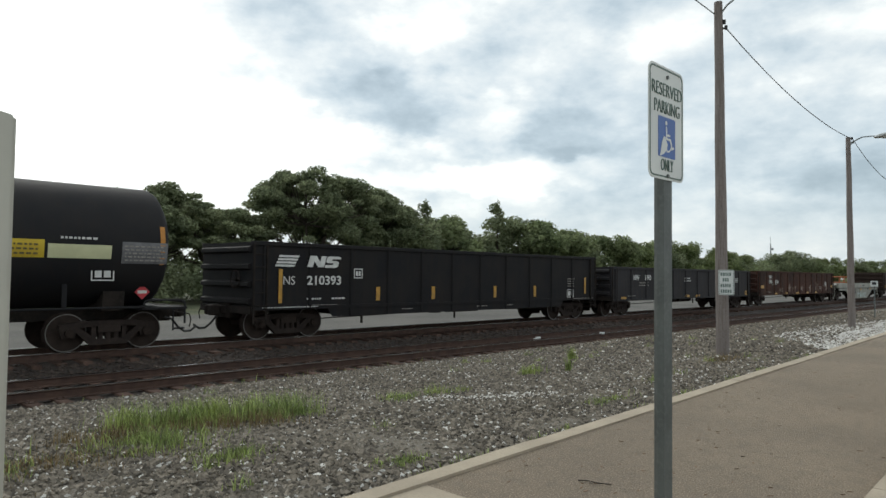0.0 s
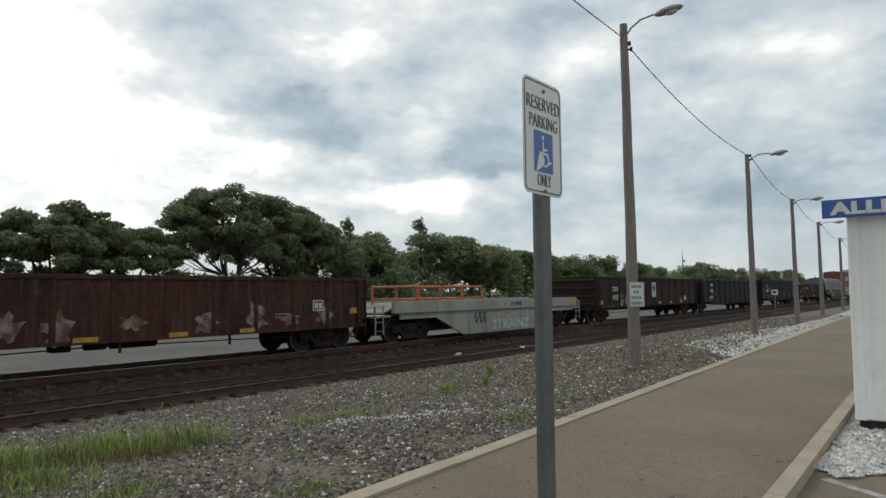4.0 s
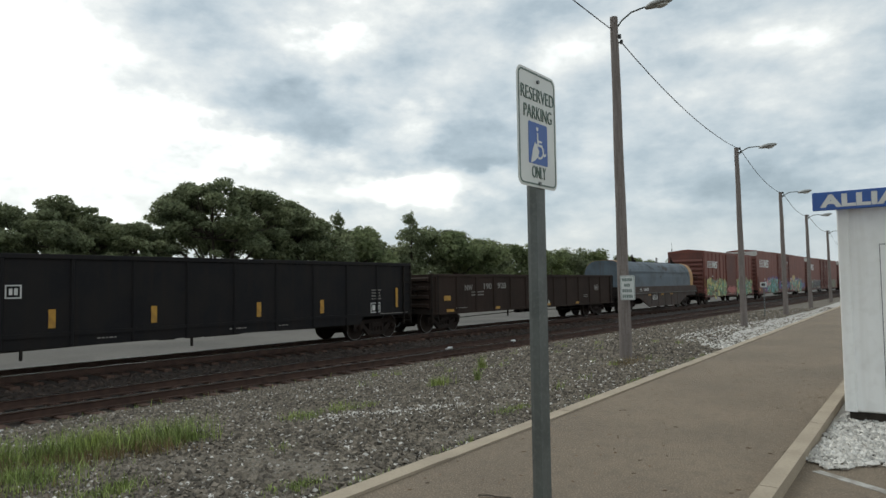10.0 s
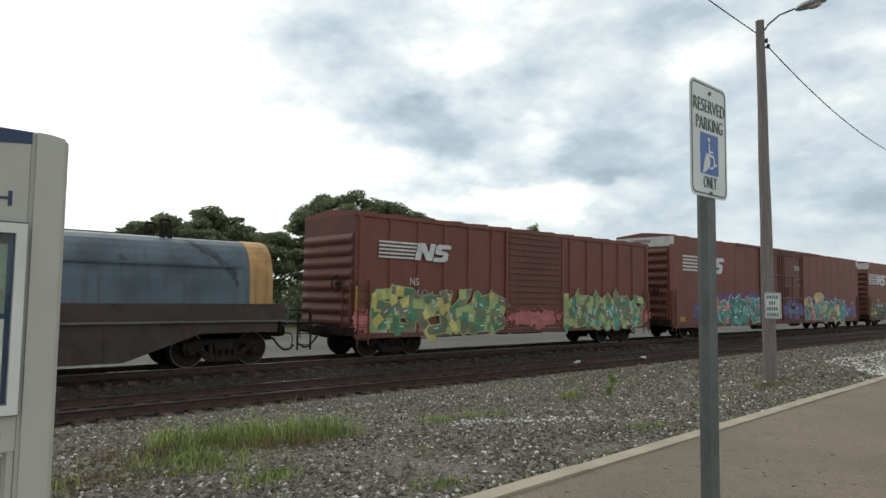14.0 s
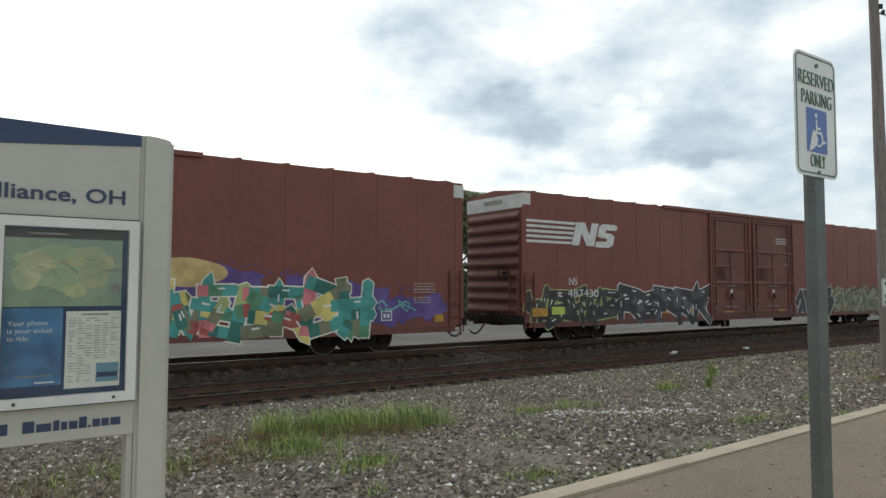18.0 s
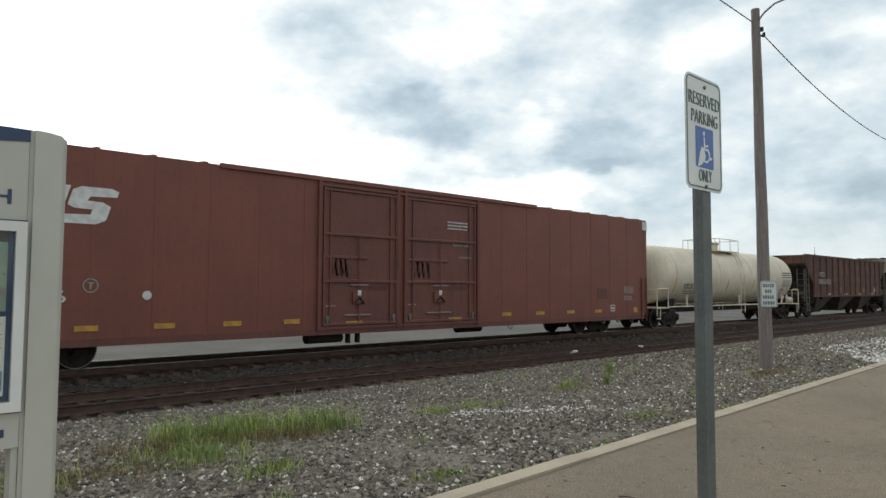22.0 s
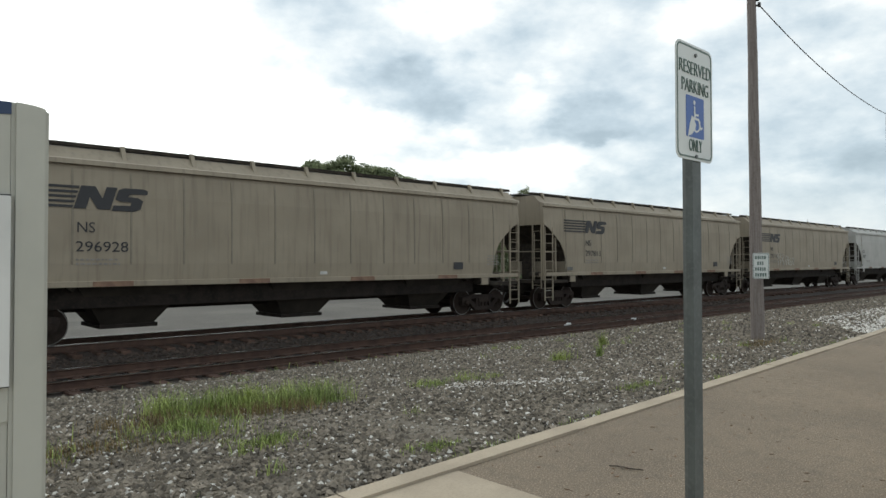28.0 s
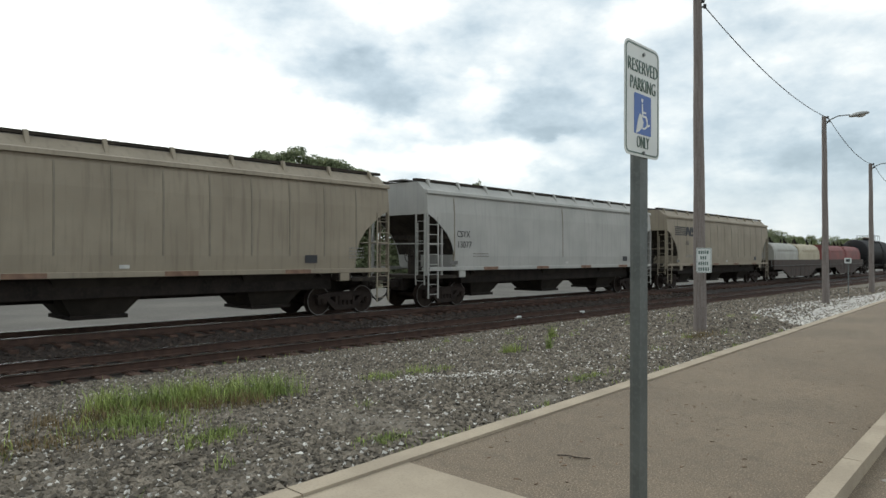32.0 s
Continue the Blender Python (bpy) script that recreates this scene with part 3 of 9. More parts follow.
# white gravel spilled along the kerb
strip("white_gravel_bed", lambda y: min(kerb_x(y) - 0.1 - 0.75 * min(1, max(0, (y - 22) / 4)) - 0.35 * math.sin(max(0, y - 20) * 0.35) ** 2 * (y < 45), kerb_x(y) - 0.05),
      lambda y: kerb_x(y) - 0.002, [22.0, 22.5, 23.2, 24, 26, 28, 30, 33, 36, 40, 45, 52, 60, 75, 100], -0.012, 0.25, WHITEBED, "bright white gravel spilled beside the kerb", "gravel")
strip("white_gravel_bed", lambda y: inner_x(y) + 0.004, lambda y: 6.0, [8.3, 9, 11, 13, 16], 0.010, 0.25, WHITEBED, "white gravel pad under the white shelters", "gravel")
def painted_line(a, b, w):
    d = Vector((b[0] - a[0], b[1] - a[1], 0)).normalized()
    n = Vector((-d.y, d.x, 0)) * w / 2
    pts = [(a[0] + n.x, a[1] + n.y), (a[0] - n.x, a[1] - n.y), (b[0] - n.x, b[1] - n.y), (b[0] + n.x, b[1] + n.y)]
    tagged(part("painted_line", prism(bmesh.new(), pts, "z", -0.02, 0.004), mat("worn_line_paint", (0.42, 0.41, 0.38), (0.25, 0.23, 0.2), scale=7, rough=0.8)), "worn white parking line on the asphalt", "line", kind="structure")


painted_line((-0.36, 7.60), (2.9, 5.45), 0.10)
painted_line((0.80, 8.05), (3.6, 6.2), 0.10)
painted_line((-0.30, 6.42), (2.3, 4.75), 0.10)


def white_spill(rng):
    y = rng.uniform(19.5, 44)
    wide = 2.7 * max(0.1, (y - 19) / 5) if y < 24 else (2.7 if y < 30 else max(1.1, 2.7 - 0.2 * (y - 30)))
    return kerb_x(y) - 0.05 - wide * rng.uniform() ** 1.6, y


def white_streak(rng):
    a = rng.uniform()
    return -6.75 + 1.2 * a + rng.normal() * 0.12, 7.3 + 1.5 * a + rng.normal() * 0.2


def pad_stones(rng):
    x = rng.uniform(-0.5, 2.9)
    edge = 7.92 + 0.14 * math.sin(x * 5.1) + 0.1 * math.sin(x * 11.3 + 1)
    return x, edge + 2.5 * abs(rng.normal() * 0.45 + 0.45)


stones("white_gravel", 6500, white_spill, 0.036, STONE_W, "white stones scattered over grey gravel", seed=5)
stones("white_gravel", 420, white_streak, 0.022, STONE_W, "thin streak of white chippings", seed=6)
stones("white_gravel", 7000, pad_stones, 0.027, STONE_W, "loose white stones of the gravel pad", zoff=0.105, seed=7)


# ---------------------------------------------------------------- tracks
def rail_profile():
    return [(-0.07, 0.0), (0.07, 0.0), (0.07, 0.012), (0.012, 0.03), (0.012, 0.135), (0.036, 0.15), (0.036, 0.172), (-0.036, 0.172), (-0.036, 0.15), (-0.012, 0.135), (-0.012, 0.03), (-0.07, 0.012)]


def build_track(xc, zr, label, name):
    root = tagged(new(name), label, "railway track", kind="structure")
    root.location = (xc, 0, zr)
    for s in (-1, 1):
        bm = prism(bmesh.new(), [(s * 0.753 + px, pz - 0.178) for px, pz in rail_profile()], "y", -250, 900)
        r = part("rail", bm, RAILS, root)
        part("rail_head", bx(s * 0.753 - 0.037, s * 0.753 + 0.037, -250, 900, -0.013, 0.001), RAILTOP, r, "polished bright running surface")
    tie = bx(-1.30, 1.30, -0.11, 0.11, -0.36, -0.185, bev=0.012)
    me = bpy.data.meshes.new("tie"); tie.to_mesh(me); tie.free(); me.materials.append(TIE)
    plate = bmesh.new()
    for s in (-1, 1):
        box(plate, s * 0.753 - 0.17, s * 0.753 + 0.17, -0.09, 0.09, -0.185, -0.172)
        for dx in (-0.1, 0.1):
            for dy in (-0.05, 0.05):
                box(plate, s * 0.753 + dx - 0.018, s * 0.753 + dx + 0.018, dy - 0.012, dy + 0.012, -0.172, -0.15)
    mp = bpy.data.meshes.new("tie_plate"); plate.to_mesh(mp); plate.free(); mp.materials.append(RAILS)
    rng = random.Random(int(-xc * 10))
    for i in range(170):
        o = part("tie", me, None, root)
        o.matrix_basis = pose(rng.uniform(-0.14, 0.14), -6 + i * 0.53 + rng.uniform(-0.03, 0.03), rng.uniform(-0.012, 0.008), 0, 0, rng.uniform(-1.2, 1.2))
        if i < 70:
            part("tie_plate", mp, None, o)
    far = bmesh.new()
    for i in range(500):
        y = -6 + (170 + i) * 0.53
        x = rng.uniform(-0.08, 0.08)
        box(far, x - 1.3, x + 1.3, y - 0.11, y + 0.11, -0.36, -0.185)
    for i in range(120):
        y = -6.53 - i * 0.53
        box(far, -1.3, 1.3, y - 0.11, y + 0.11, -0.36, -0.185)
    tagged(part("distant_ties", far, TIE, root), kind="stuff")


build_track(NEAR_X, NEAR_Z, "empty railway track with rusty rails on dark ties", "track_near")
build_track(FAR_X, FAR_Z, "railway track under the passing freight train", "track_far")


def track_stones(rng):
    return rng.uniform(-20.2, -12.75), rng.uniform(-2, 22)


DARKSTONE = mat("grimy_ballast_stone", (0.052, 0.036, 0.028), (0.034, 0.024, 0.019), scale=8.0, rough=0.95, random_amt=0.5)
BALLAST = mat("grimy_ballast", (0.036, 0.026, 0.021), (0.026, 0.020, 0.016), scale=0.8, rough=0.95, bump=1.0, bump_scale=30, fine=(0.062, 0.050, 0.042), fine_scale=30, fine_amt=0.4)
tagged(part("ballast_bed", prism(bmesh.new(), [*BED, (-11.7, -0.8), (-21.4, -0.8)], "y", -250, 900), BALLAST), "dark grimy ballast under the two tracks", "ballast", kind="structure")


def between_stones(rng):
    return rng.uniform(-16.35, -15.05), rng.uniform(-2, 40)


def tie_end_stones(rng):
    return -12.35 + rng.normal() * 0.16, rng.uniform(-2, 34)


def bed_level(x, y):
    return bed_z(x)


stones("ballast_stones", 6500, track_stones, 0.036, DARKSTONE, "dark grimy ballast stones between the ties", zoff=-0.012, seed=8, level=bed_level)
stones("ballast_stones", 4200, between_stones, 0.046, mat("dusty_ballast_stone", (0.060, 0.043, 0.034), (0.040, 0.029, 0.023), scale=8.0, rough=0.95, random_amt=0.5), "dark brown ballast stones between the two tracks", seed=9, level=bed_level)
stones("ballast_stones", 900, tie_end_stones, 0.034, STONE, "grey stones spilling over the tie ends", seed=10, level=bed_level)


# ---------------------------------------------------------------- signs, poles, kiosk, shelters
def plate_outline(w, h, r, n=5):
    pts = []
    for cx, cz, a0 in ((w / 2 - r, h / 2 - r, 0), (-w / 2 + r, h / 2 - r, 90), (-w / 2 + r, -h / 2 + r, 180), (w / 2 - r, -h / 2 + r, 270)):
        for i in range(n + 1):
            a = radians(a0 + 90 * i / n)
            pts.append((cx + r * math.cos(a), cz + r * math.sin(a)))
    return pts


def ring_plate(bm, outer, inner, axis, a, b):
    """A flat frame between two outlines of equal count."""
    def p3(p, w):
        return {"x": (w, p[0], p[1]), "y": (p[0], w, p[1])}[axis]
    n = len(outer)
    v = [[bm.verts.new(p3(p, w)) for p in o] for o in (outer, inner) for w in (a, b)]
    for i in range(n):
        j = (i + 1) % n
        bm.faces.new((v[0][i], v[0][j], v[2][j], v[2][i]))
        bm.faces.new((v[1][i], v[3][i], v[3][j], v[1][j]))
        bm.faces.new((v[0][i], v[1][i], v[1][j], v[0][j]))
        bm.faces.new((v[2][i], v[2][j], v[3][j], v[3][i]))
    bmesh.ops.recalc_face_normals(bm, faces=bm.faces[:])
    return bm


def parking_sign():
    """Reserved-parking sign on a galvanized post; the plate faces the walkway, +x."""
    root = tagged(new("parking_sign"), "white reserved parking sign with blue emblem on galvanized post", "sign")
    root.matrix_basis = pose(-0.505, 2.640, 0.0)
    bm = prism(bmesh.new(), [(-0.062, -0.024), (0.062, -0.024), (0.062, 0.006), (0.046, 0.024), (-0.046, 0.024), (-0.062, 0.006)], "z", 0.0, 2.60)
    # the post is a folded channel: turn the outline so its flat back meets the plate
    bmesh.ops.rotate(bm, verts=bm.verts[:], cent=(0, 0, 0), matrix=Matrix.Rotation(radians(90), 3, "Z"))
    bmesh.ops.scale(bm, vec=(1, 0.56, 1), verts=bm.verts[:])
    post = part("post", bm, POSTSTEEL, root)
    post.location = (-0.028, 0.026, 0)
    zc, h, w = 2.412, 0.462, 0.305
    plate = part("plate", prism(bmesh.new(), plate_outline(w, h, 0.035), "x", 0.0, 0.003), SIGNWHITE, root, "white enamelled plate")
    plate.location = (0, 0, zc)
    o1, o2 = plate_outline(w - 0.018, h - 0.018, 0.028), plate_outline(w - 0.030, h - 0.030, 0.022)
    rim = part("border", ring_plate(bmesh.new(), o1, o2, "x", 0.003, 0.0045), SIGNGREEN, plate, "dark green border line")
    letter("RESERVED", 0.054, -0.132, 0.108, 0.0045, plate, SIGNGREEN, width=0.264, bold=-0.0012)
    letter("PARKING", 0.054, -0.112, 0.036, 0.0045, plate, SIGNGREEN, width=0.224, bold=-0.0012)
    letter("ONLY", 0.050, -0.054, -0.196, 0.0045, plate, SIGNGREEN, width=0.108, bold=-0.0012)
    em = part("emblem", prism(bmesh.new(), plate_outline(0.148, 0.164, 0.006, 2), "x", 0.003, 0.0045), SIGNBLUE, plate, "blue square emblem")
    em.location = (0, 0.0, -0.058)
    # wheelchair symbol from plain strokes
    bm = bmesh.new()
    c, r = (0.008, -0.026), 0.034
    arc = [(c[0] + r * math.cos(radians(a)), c[1] + r * math.sin(radians(a))) for a in range(130, 391, 20)]
    inner = [(c[0] + (p[0] - c[0]) * 0.78, c[1] + (p[1] - c[1]) * 0.78) for p in arc]
    prism(bm, arc + inner[::-1], "x", 0.0045, 0.0055)
    part("symbol_wheel", bm, SIGNWHITE, em, "white wheel of the wheelchair figure")
    part("symbol_figure", prism(bmesh.new(), [(-0.012, 0.044), (-0.003, 0.044), (0.0, 0.014), (0.026, 0.014), (0.026, 0.006), (0.001, 0.006), (0.001, -0.002), (0.030, -0.002), (0.044, -0.036), (0.058, -0.032), (0.058, -0.041), (0.039, -0.047), (0.024, -0.011), (-0.010, -0.011)], "x", 0.0052, 0.0060), SIGNWHITE, em, "white seated figure")
    part("symbol_head", prism(bmesh.new(), [(-0.007 + 0.009 * math.cos(a * 0.785), 0.058 + 0.009 * math.sin(a * 0.785)) for a in range(8)], "x", 0.0045, 0.0055), SIGNWHITE, em)
    # a torn patch where the blue has peeled
    part("peeled_patch", prism(bmesh.new(), [(-0.062, -0.082), (-0.030, -0.070), (-0.004, -0.050), (0.004, -0.030), (-0.012, -0.008), (-0.028, 0.004), (-0.044, -0.024)], "x", 0.0047, 0.0058), SIGNWHITE, em, "peeled white patch")
    for dz in (0.190, -0.215):
        b = part("bolt", cyl(bmesh.new(), (0.003, 0, 0), (0.010, 0, 0), 0.008, 6), GALV, plate)
        b.location = (0, 0.004, dz)


parking_sign()

POLES = [(-5.86, 16.50, 8.68), (-6.36, 30.25, 7.52), (-6.86, 41.5, 6.84), (-7.32, 52.3, 6.42), (-7.86, 65.5, 6.1)]


def light_pole(x, y, h, r, reach=1.0, rise=0.0, drop=0.2):
    root = tagged(new("light_pole"), "weathered wooden utility pole with a cobra-head street lamp", "light pole", "poles beside the kerb")
    root.matrix_basis = pose(x, y, ground_z(x, y) - 0.05, 0.4, -0.3, 0)
    bm = bmesh.new()
    n, seg, rings = 14, 14, []
    for i in range(n + 1):
        q = r * (1 - 0.38 * i / n)
        rings.append([bm.verts.new((0.005 * math.sin(i * 1.3) + q * math.cos(2 * math.pi * k / seg), q * math.sin(2 * math.pi * k / seg), h * i / n)) for k in range(seg)])
    for p, q in zip(rings, rings[1:]):
        for k in range(seg):
            bm.faces.new((p[k], p[(k + 1) % seg], q[(k + 1) % seg], q[k]))
    bm.faces.new(rings[0][::-1]); bm.faces.new(rings[-1])
    part("pole", bm, WOODPOLE, root, "weathered grey-brown wooden pole")
    # the arm points over the walkway, rising a little and then levelling
    pts = [(px * reach, py, h + pz + rise * px) for px, py, pz in ((0.05, 0, -0.32), (0.25, 0.02, -0.12), (0.55, 0.04, 0.04), (0.95, 0.06, 0.10), (1.12, 0.07, 0.10))]
    arm = part("arm", rods(bmesh.new(), pts, 0.022, 8), GALV, root, "curved steel lamp arm")
    head = bmesh.new()
    bmesh.ops.create_uvsphere(head, u_segments=14, v_segments=8, radius=1.0)
    for v in head.verts:
        v.co = Vector((v.co.x * 0.36, v.co.y * 0.17, v.co.z * (0.11 if v.co.z > 0 else 0.06)))
    hd = part("lamp_head", head, mat("lamp_housing", (0.36, 0.37, 0.36), (0.28, 0.29, 0.28), scale=5, rough=0.5), root, "grey cobra-head lamp")
    hd.matrix_basis = pose(1.12 * reach + 0.24, 0.08, h + 0.11 + rise * 1.25, 0, -6, 3)
    lens = bmesh.new()
    bmesh.ops.create_uvsphere(lens, u_segments=12, v_segments=6, radius=1.0)
    for v in lens.verts:
        v.co = Vector((v.co.x * 0.17, v.co.y * 0.11, v.co.z * 0.07))
    ln = part("lens", lens, mat("lamp_glass", (0.5, 0.5, 0.47), (0.42, 0.42, 0.4), rough=0.25), hd, "cloudy glass lens")
    ln.location = (0.06, 0, -0.045)
    for dx, dz in ((0.13, drop), (0.09, drop - 0.15)):
        part("insulator", cyl(bmesh.new(), (dx + 0.03, 0.05, h - dz - 0.05), (dx + 0.03, 0.05, h - dz + 0.05), 0.038, 8), BLACKCABLE, root, "dark insulator knob")
        part("bracket", bx(0.02, dx + 0.02, 0.03, 0.07, h - dz - 0.02, h - dz + 0.015), GALV, root)
    return root


for i, (x, y, h) in enumerate(POLES):
    light_pole(x, y, h, 0.155 if i == 0 else 0.14, 0.80 if i == 0 else 0.86, -0.03 if i == 0 else -0.16, 0.66 if i == 0 else 0.2)


def wire(a, b, sag, r=0.013):
    n = 14
    a, b = Vector(a), Vector(b)
    pts = [a.lerp(b, i / n) - Vector((0, 0, sag * 4 * (i / n) * (1 - i / n))) for i in range(n + 1)]
    return tagged(part("overhead_wire", rods(bmesh.new(), pts, r, 5), BLACKCABLE), "thin dark overhead wire hung between poles", "wire", kind="structure")


tops = [(x + 0.1, y + 0.05, ground_z(x, y) - 0.05 + h - (0.66 if i == 0 else 0.08)) for i, (x, y, h) in enumerate(POLES)]
wire((-3.6, -14, 8.6), (-6.0, 16.45, 8.28), 0.55)
for a, b in zip(tops, tops[1:]):
    wire(a, b, 0.36)
wire(tops[-1], (-9.0, 85, 5.2), 0.4)


def notice(x, y, z, parent=None):
    """Small white notice nailed to the first pole; its writing cannot be read but in part."""
    root = tagged(new("pole_notice"), "small white notice board fixed to the wooden pole", "sign")
    root.matrix_basis = pose(x, y, z, 0, 0, 22)
    part("plate", prism(bmesh.new(), plate_outline(0.35, 0.60, 0.03), "y", -0.004, 0.0), SIGNWHITE, root)
    part("border", ring_plate(bmesh.new(), plate_outline(0.325, 0.575, 0.025), plate_outline(0.305, 0.555, 0.02), "y", -0.006, -0.004), SIGNGREEN, root)
    rng = random.Random(2)
    for r in range(4):
        bm = bmesh.new()
        u = -0.125 if r not in (1,) else -0.08
        end = -u
        while u < end - 0.02:
            l = rng.uniform(0.025, 0.04)
            box(bm, u, u + l, -0.007, -0.004, 0.155 - r * 0.135, 0.235 - r * 0.135)
            u += l + 0.015
        tagged(part("writing", bm, SIGNGREEN, root), kind="stuff")
    return root


notice(-5.70, 16.33, 1.68)


def far_sign(x, y):
    root = tagged(new("square_sign"), "small white square sign on a thin pale post", "sign")
    root.matrix_basis = pose(x, y, ground_z(x, y), 0, 0, -10)
    part("post", bx(-0.022, 0.022, -0.022, 0.022, 0, 1.75), GALV, root)
    part("plate", prism(bmesh.new(), plate_outline(0.34, 0.28, 0.04), "y", -0.05, -0.035), SIGNWHITE, root)
    part("emblem", bx(-0.10, 0.10, -0.06, -0.05, -0.06, 0.08), DECALBLK, root, "dark square emblem")
    for o in root.children:
        if o.name.startswith(("plate", "emblem")):
            o.location.z = 1.72
    return root


far_sign(-7.75, 40.6)


def kiosk():
    """Station information board with two poster cases, facing +x."""
    root = tagged(new("information_kiosk"), "grey-beige aluminium station information board with glazed poster cases", "information board")
    root.matrix_basis = pose(-3.0, -0.055, 0.030)
    y1, y2, yl = 0.985, 0.824, -1.39
    for q in (1, -1):
        a, b = (y2, y1) if q > 0 else (yl, yl - 0.16)
        d = b - a
        bm = prism(bmesh.new(), [(a, -0.03), (b, -0.03), (b, 2.490), (a + d * 0.82, 2.508), (a + d * 0.5, 2.518), (a, 2.522)], "x", -0.17, 0.0)
        bmesh.ops.bevel(bm, geom=[e for e in bm.edges if abs(e.verts[0].co.z - e.verts[1].co.z) > 1], offset=0.018, segments=2, affect="EDGES")
        part("post", bm, KIOSK, root, "wide rounded aluminium post")
        part("leg", bx(-0.14, -0.03, *sorted((a - 0.03 * q, a - 0.002 * q)), -0.03, 0.985), KIOSK, root)
    part("panel", bx(-0.15, -0.014, yl + 0.001, y2 - 0.001, 0.986, 2.50, bev=0.004), KIOSK, root)
    arch = [(yl + 0.001, 2.462), (yl + 0.75, 2.395), (y2 - 0.75, 2.395), (y2 - 0.001, 2.462), (y2 - 0.001, 2.520), (-0.28, 2.530), (yl + 0.001, 2.520)]
    part("cap", prism(bmesh.new(), arch, "x", -0.155, -0.010), NAVY, root, "navy blue arched top band")
    letter("Alliance, OH", 0.070, 0.116, 2.152, -0.012, root, LETTERNAVY, width=0.637, bold=0.0018)
    # the lower strip carries a call number and a brand address, set as plain bars
    for u, w, hh in ((-0.10, 0.05, 0.05), (-0.04, 0.05, 0.05), (0.03, 0.03, 0.015), (0.075, 0.045, 0.052), (0.13, 0.055, 0.052), (0.20, 0.018, 0.052), (0.235, 0.045, 0.052),
                     (0.339, 0.048, 0.054), (0.395, 0.062, 0.038), (0.465, 0.026, 0.048), (0.498, 0.026, 0.038), (0.532, 0.036, 0.038), (0.575, 0.034, 0.054), (0.615, 0.011, 0.012), (0.634, 0.034, 0.038), (0.674, 0.034, 0.038), (0.714, 0.046, 0.038)):
        part("writing_bar", bx(-0.0145, -0.011, u, u + w, 1.042, 1.042 + hh), LETTERNAVY, root)
    for k, (a, b) in enumerate(((0.197, 0.818), (-0.44, 0.183))):
        z0, z1 = 1.163, 2.066
        fr = ring_plate(bmesh.new(), [(a, z0), (b, z0), (b, z1), (a, z1)], [(a + 0.040, z0 + 0.048), (b - 0.046, z0 + 0.048), (b - 0.046, z1 - 0.048), (a + 0.040, z1 - 0.048)], "x", -0.014, 0.03)
        case = part("poster_case", fr, FRAMEWHITE, root, "white aluminium frame of the poster case")
        part("backing", bx(-0.014, -0.010, a + 0.04, b - 0.046, z0 + 0.048, z1 - 0.048), NAVY, case, "dark navy backing board")
        part("gasket", ring_plate(bmesh.new(), [(a - 0.006, z0 - 0.008), (b + 0.005, z0 - 0.008), (b + 0.005, z1 + 0.008), (a - 0.006, z1 + 0.008)], [(a, z0), (b, z0), (b, z1), (a, z1)], "x", -0.014, 0.006), DECALBLK, case)
        for by in (a + 0.10, b - 0.10):
            part("lock", cyl(bmesh.new(), (0.03, by, z0 + 0.024), (0.036, by, z0 + 0.024), 0.008, 8), DECALBLK, case)
        if k == 0:
            part("map_poster", bx(-0.010, -0.008, 0.240, 0.746, 1.637, 2.012), mat("map_print", (0.20, 0.28, 0.21), (0.30, 0.36, 0.24), scale=4.0, rough=0.4, fine=(0.20, 0.22, 0.14), fine_scale=16, fine_amt=0.5), case, "faded green and yellow map poster")
            part("map_heading", bx(-0.008, -0.0065, 0.240, 0.746, 1.966, 2.012), plain("dark_print_band", (0.05, 0.045, 0.04)), case, "dark heading band of the map")
            part("heading_bar", bx(-0.0065, -0.005, 0.33, 0.50, 1.984, 1.992), DECALFADE, case)
            rng = random.Random(21)
            tones = [mat("map_land", (0.50, 0.48, 0.26), (0.36, 0.40, 0.22), scale=9.0, rough=0.4, fine=(0.25, 0.26, 0.15), fine_scale=25, fine_amt=0.4), mat("map_upland", (0.42, 0.38, 0.20), (0.30, 0.33, 0.18), scale=12.0, rough=0.4), mat("map_forest", (0.26, 0.34, 0.19), (0.34, 0.39, 0.22), scale=10.0, rough=0.4)]
            for j, (my, mz, ry, rz) in enumerate(((0.40, 1.84, 0.13, 0.09), (0.58, 1.86, 0.13, 0.08), (0.50, 1.77, 0.16, 0.07), (0.33, 1.78, 0.07, 0.07), (0.62, 1.78, 0.07, 0.06), (0.46, 1.90, 0.09, 0.04), (0.54, 1.71, 0.06, 0.035), (0.38, 1.87, 0.05, 0.03))):
                out = [(my + ry * rng.uniform(0.72, 1.08) * math.cos(q * 0.2856), mz + rz * rng.uniform(0.72, 1.08) * math.sin(q * 0.2856)) for q in range(22)]
                part("map_land", prism(bmesh.new(), out, "x", -0.008, -0.0075 + 0.0002 * j), tones[j % 3], case, "yellow-green land shape of the map")
            for j in range(9):
                y, z = rng.uniform(0.30, 0.66), rng.uniform(1.72, 1.92)
                part("map_route", rods(bmesh.new(), [(-0.0056, y, z), (-0.0056, y + rng.uniform(0.03, 0.08), z + rng.uniform(-0.03, 0.03)), (-0.0056, y + rng.uniform(0.09, 0.13), z + rng.uniform(-0.05, 0.03))], 0.0009, 4), DECALBLK if j % 3 else LETTERNAVY, case)
            part("map_legend", bx(-0.008, -0.0065, 0.695, 0.74, 1.70, 1.75), DECALFADE, case)
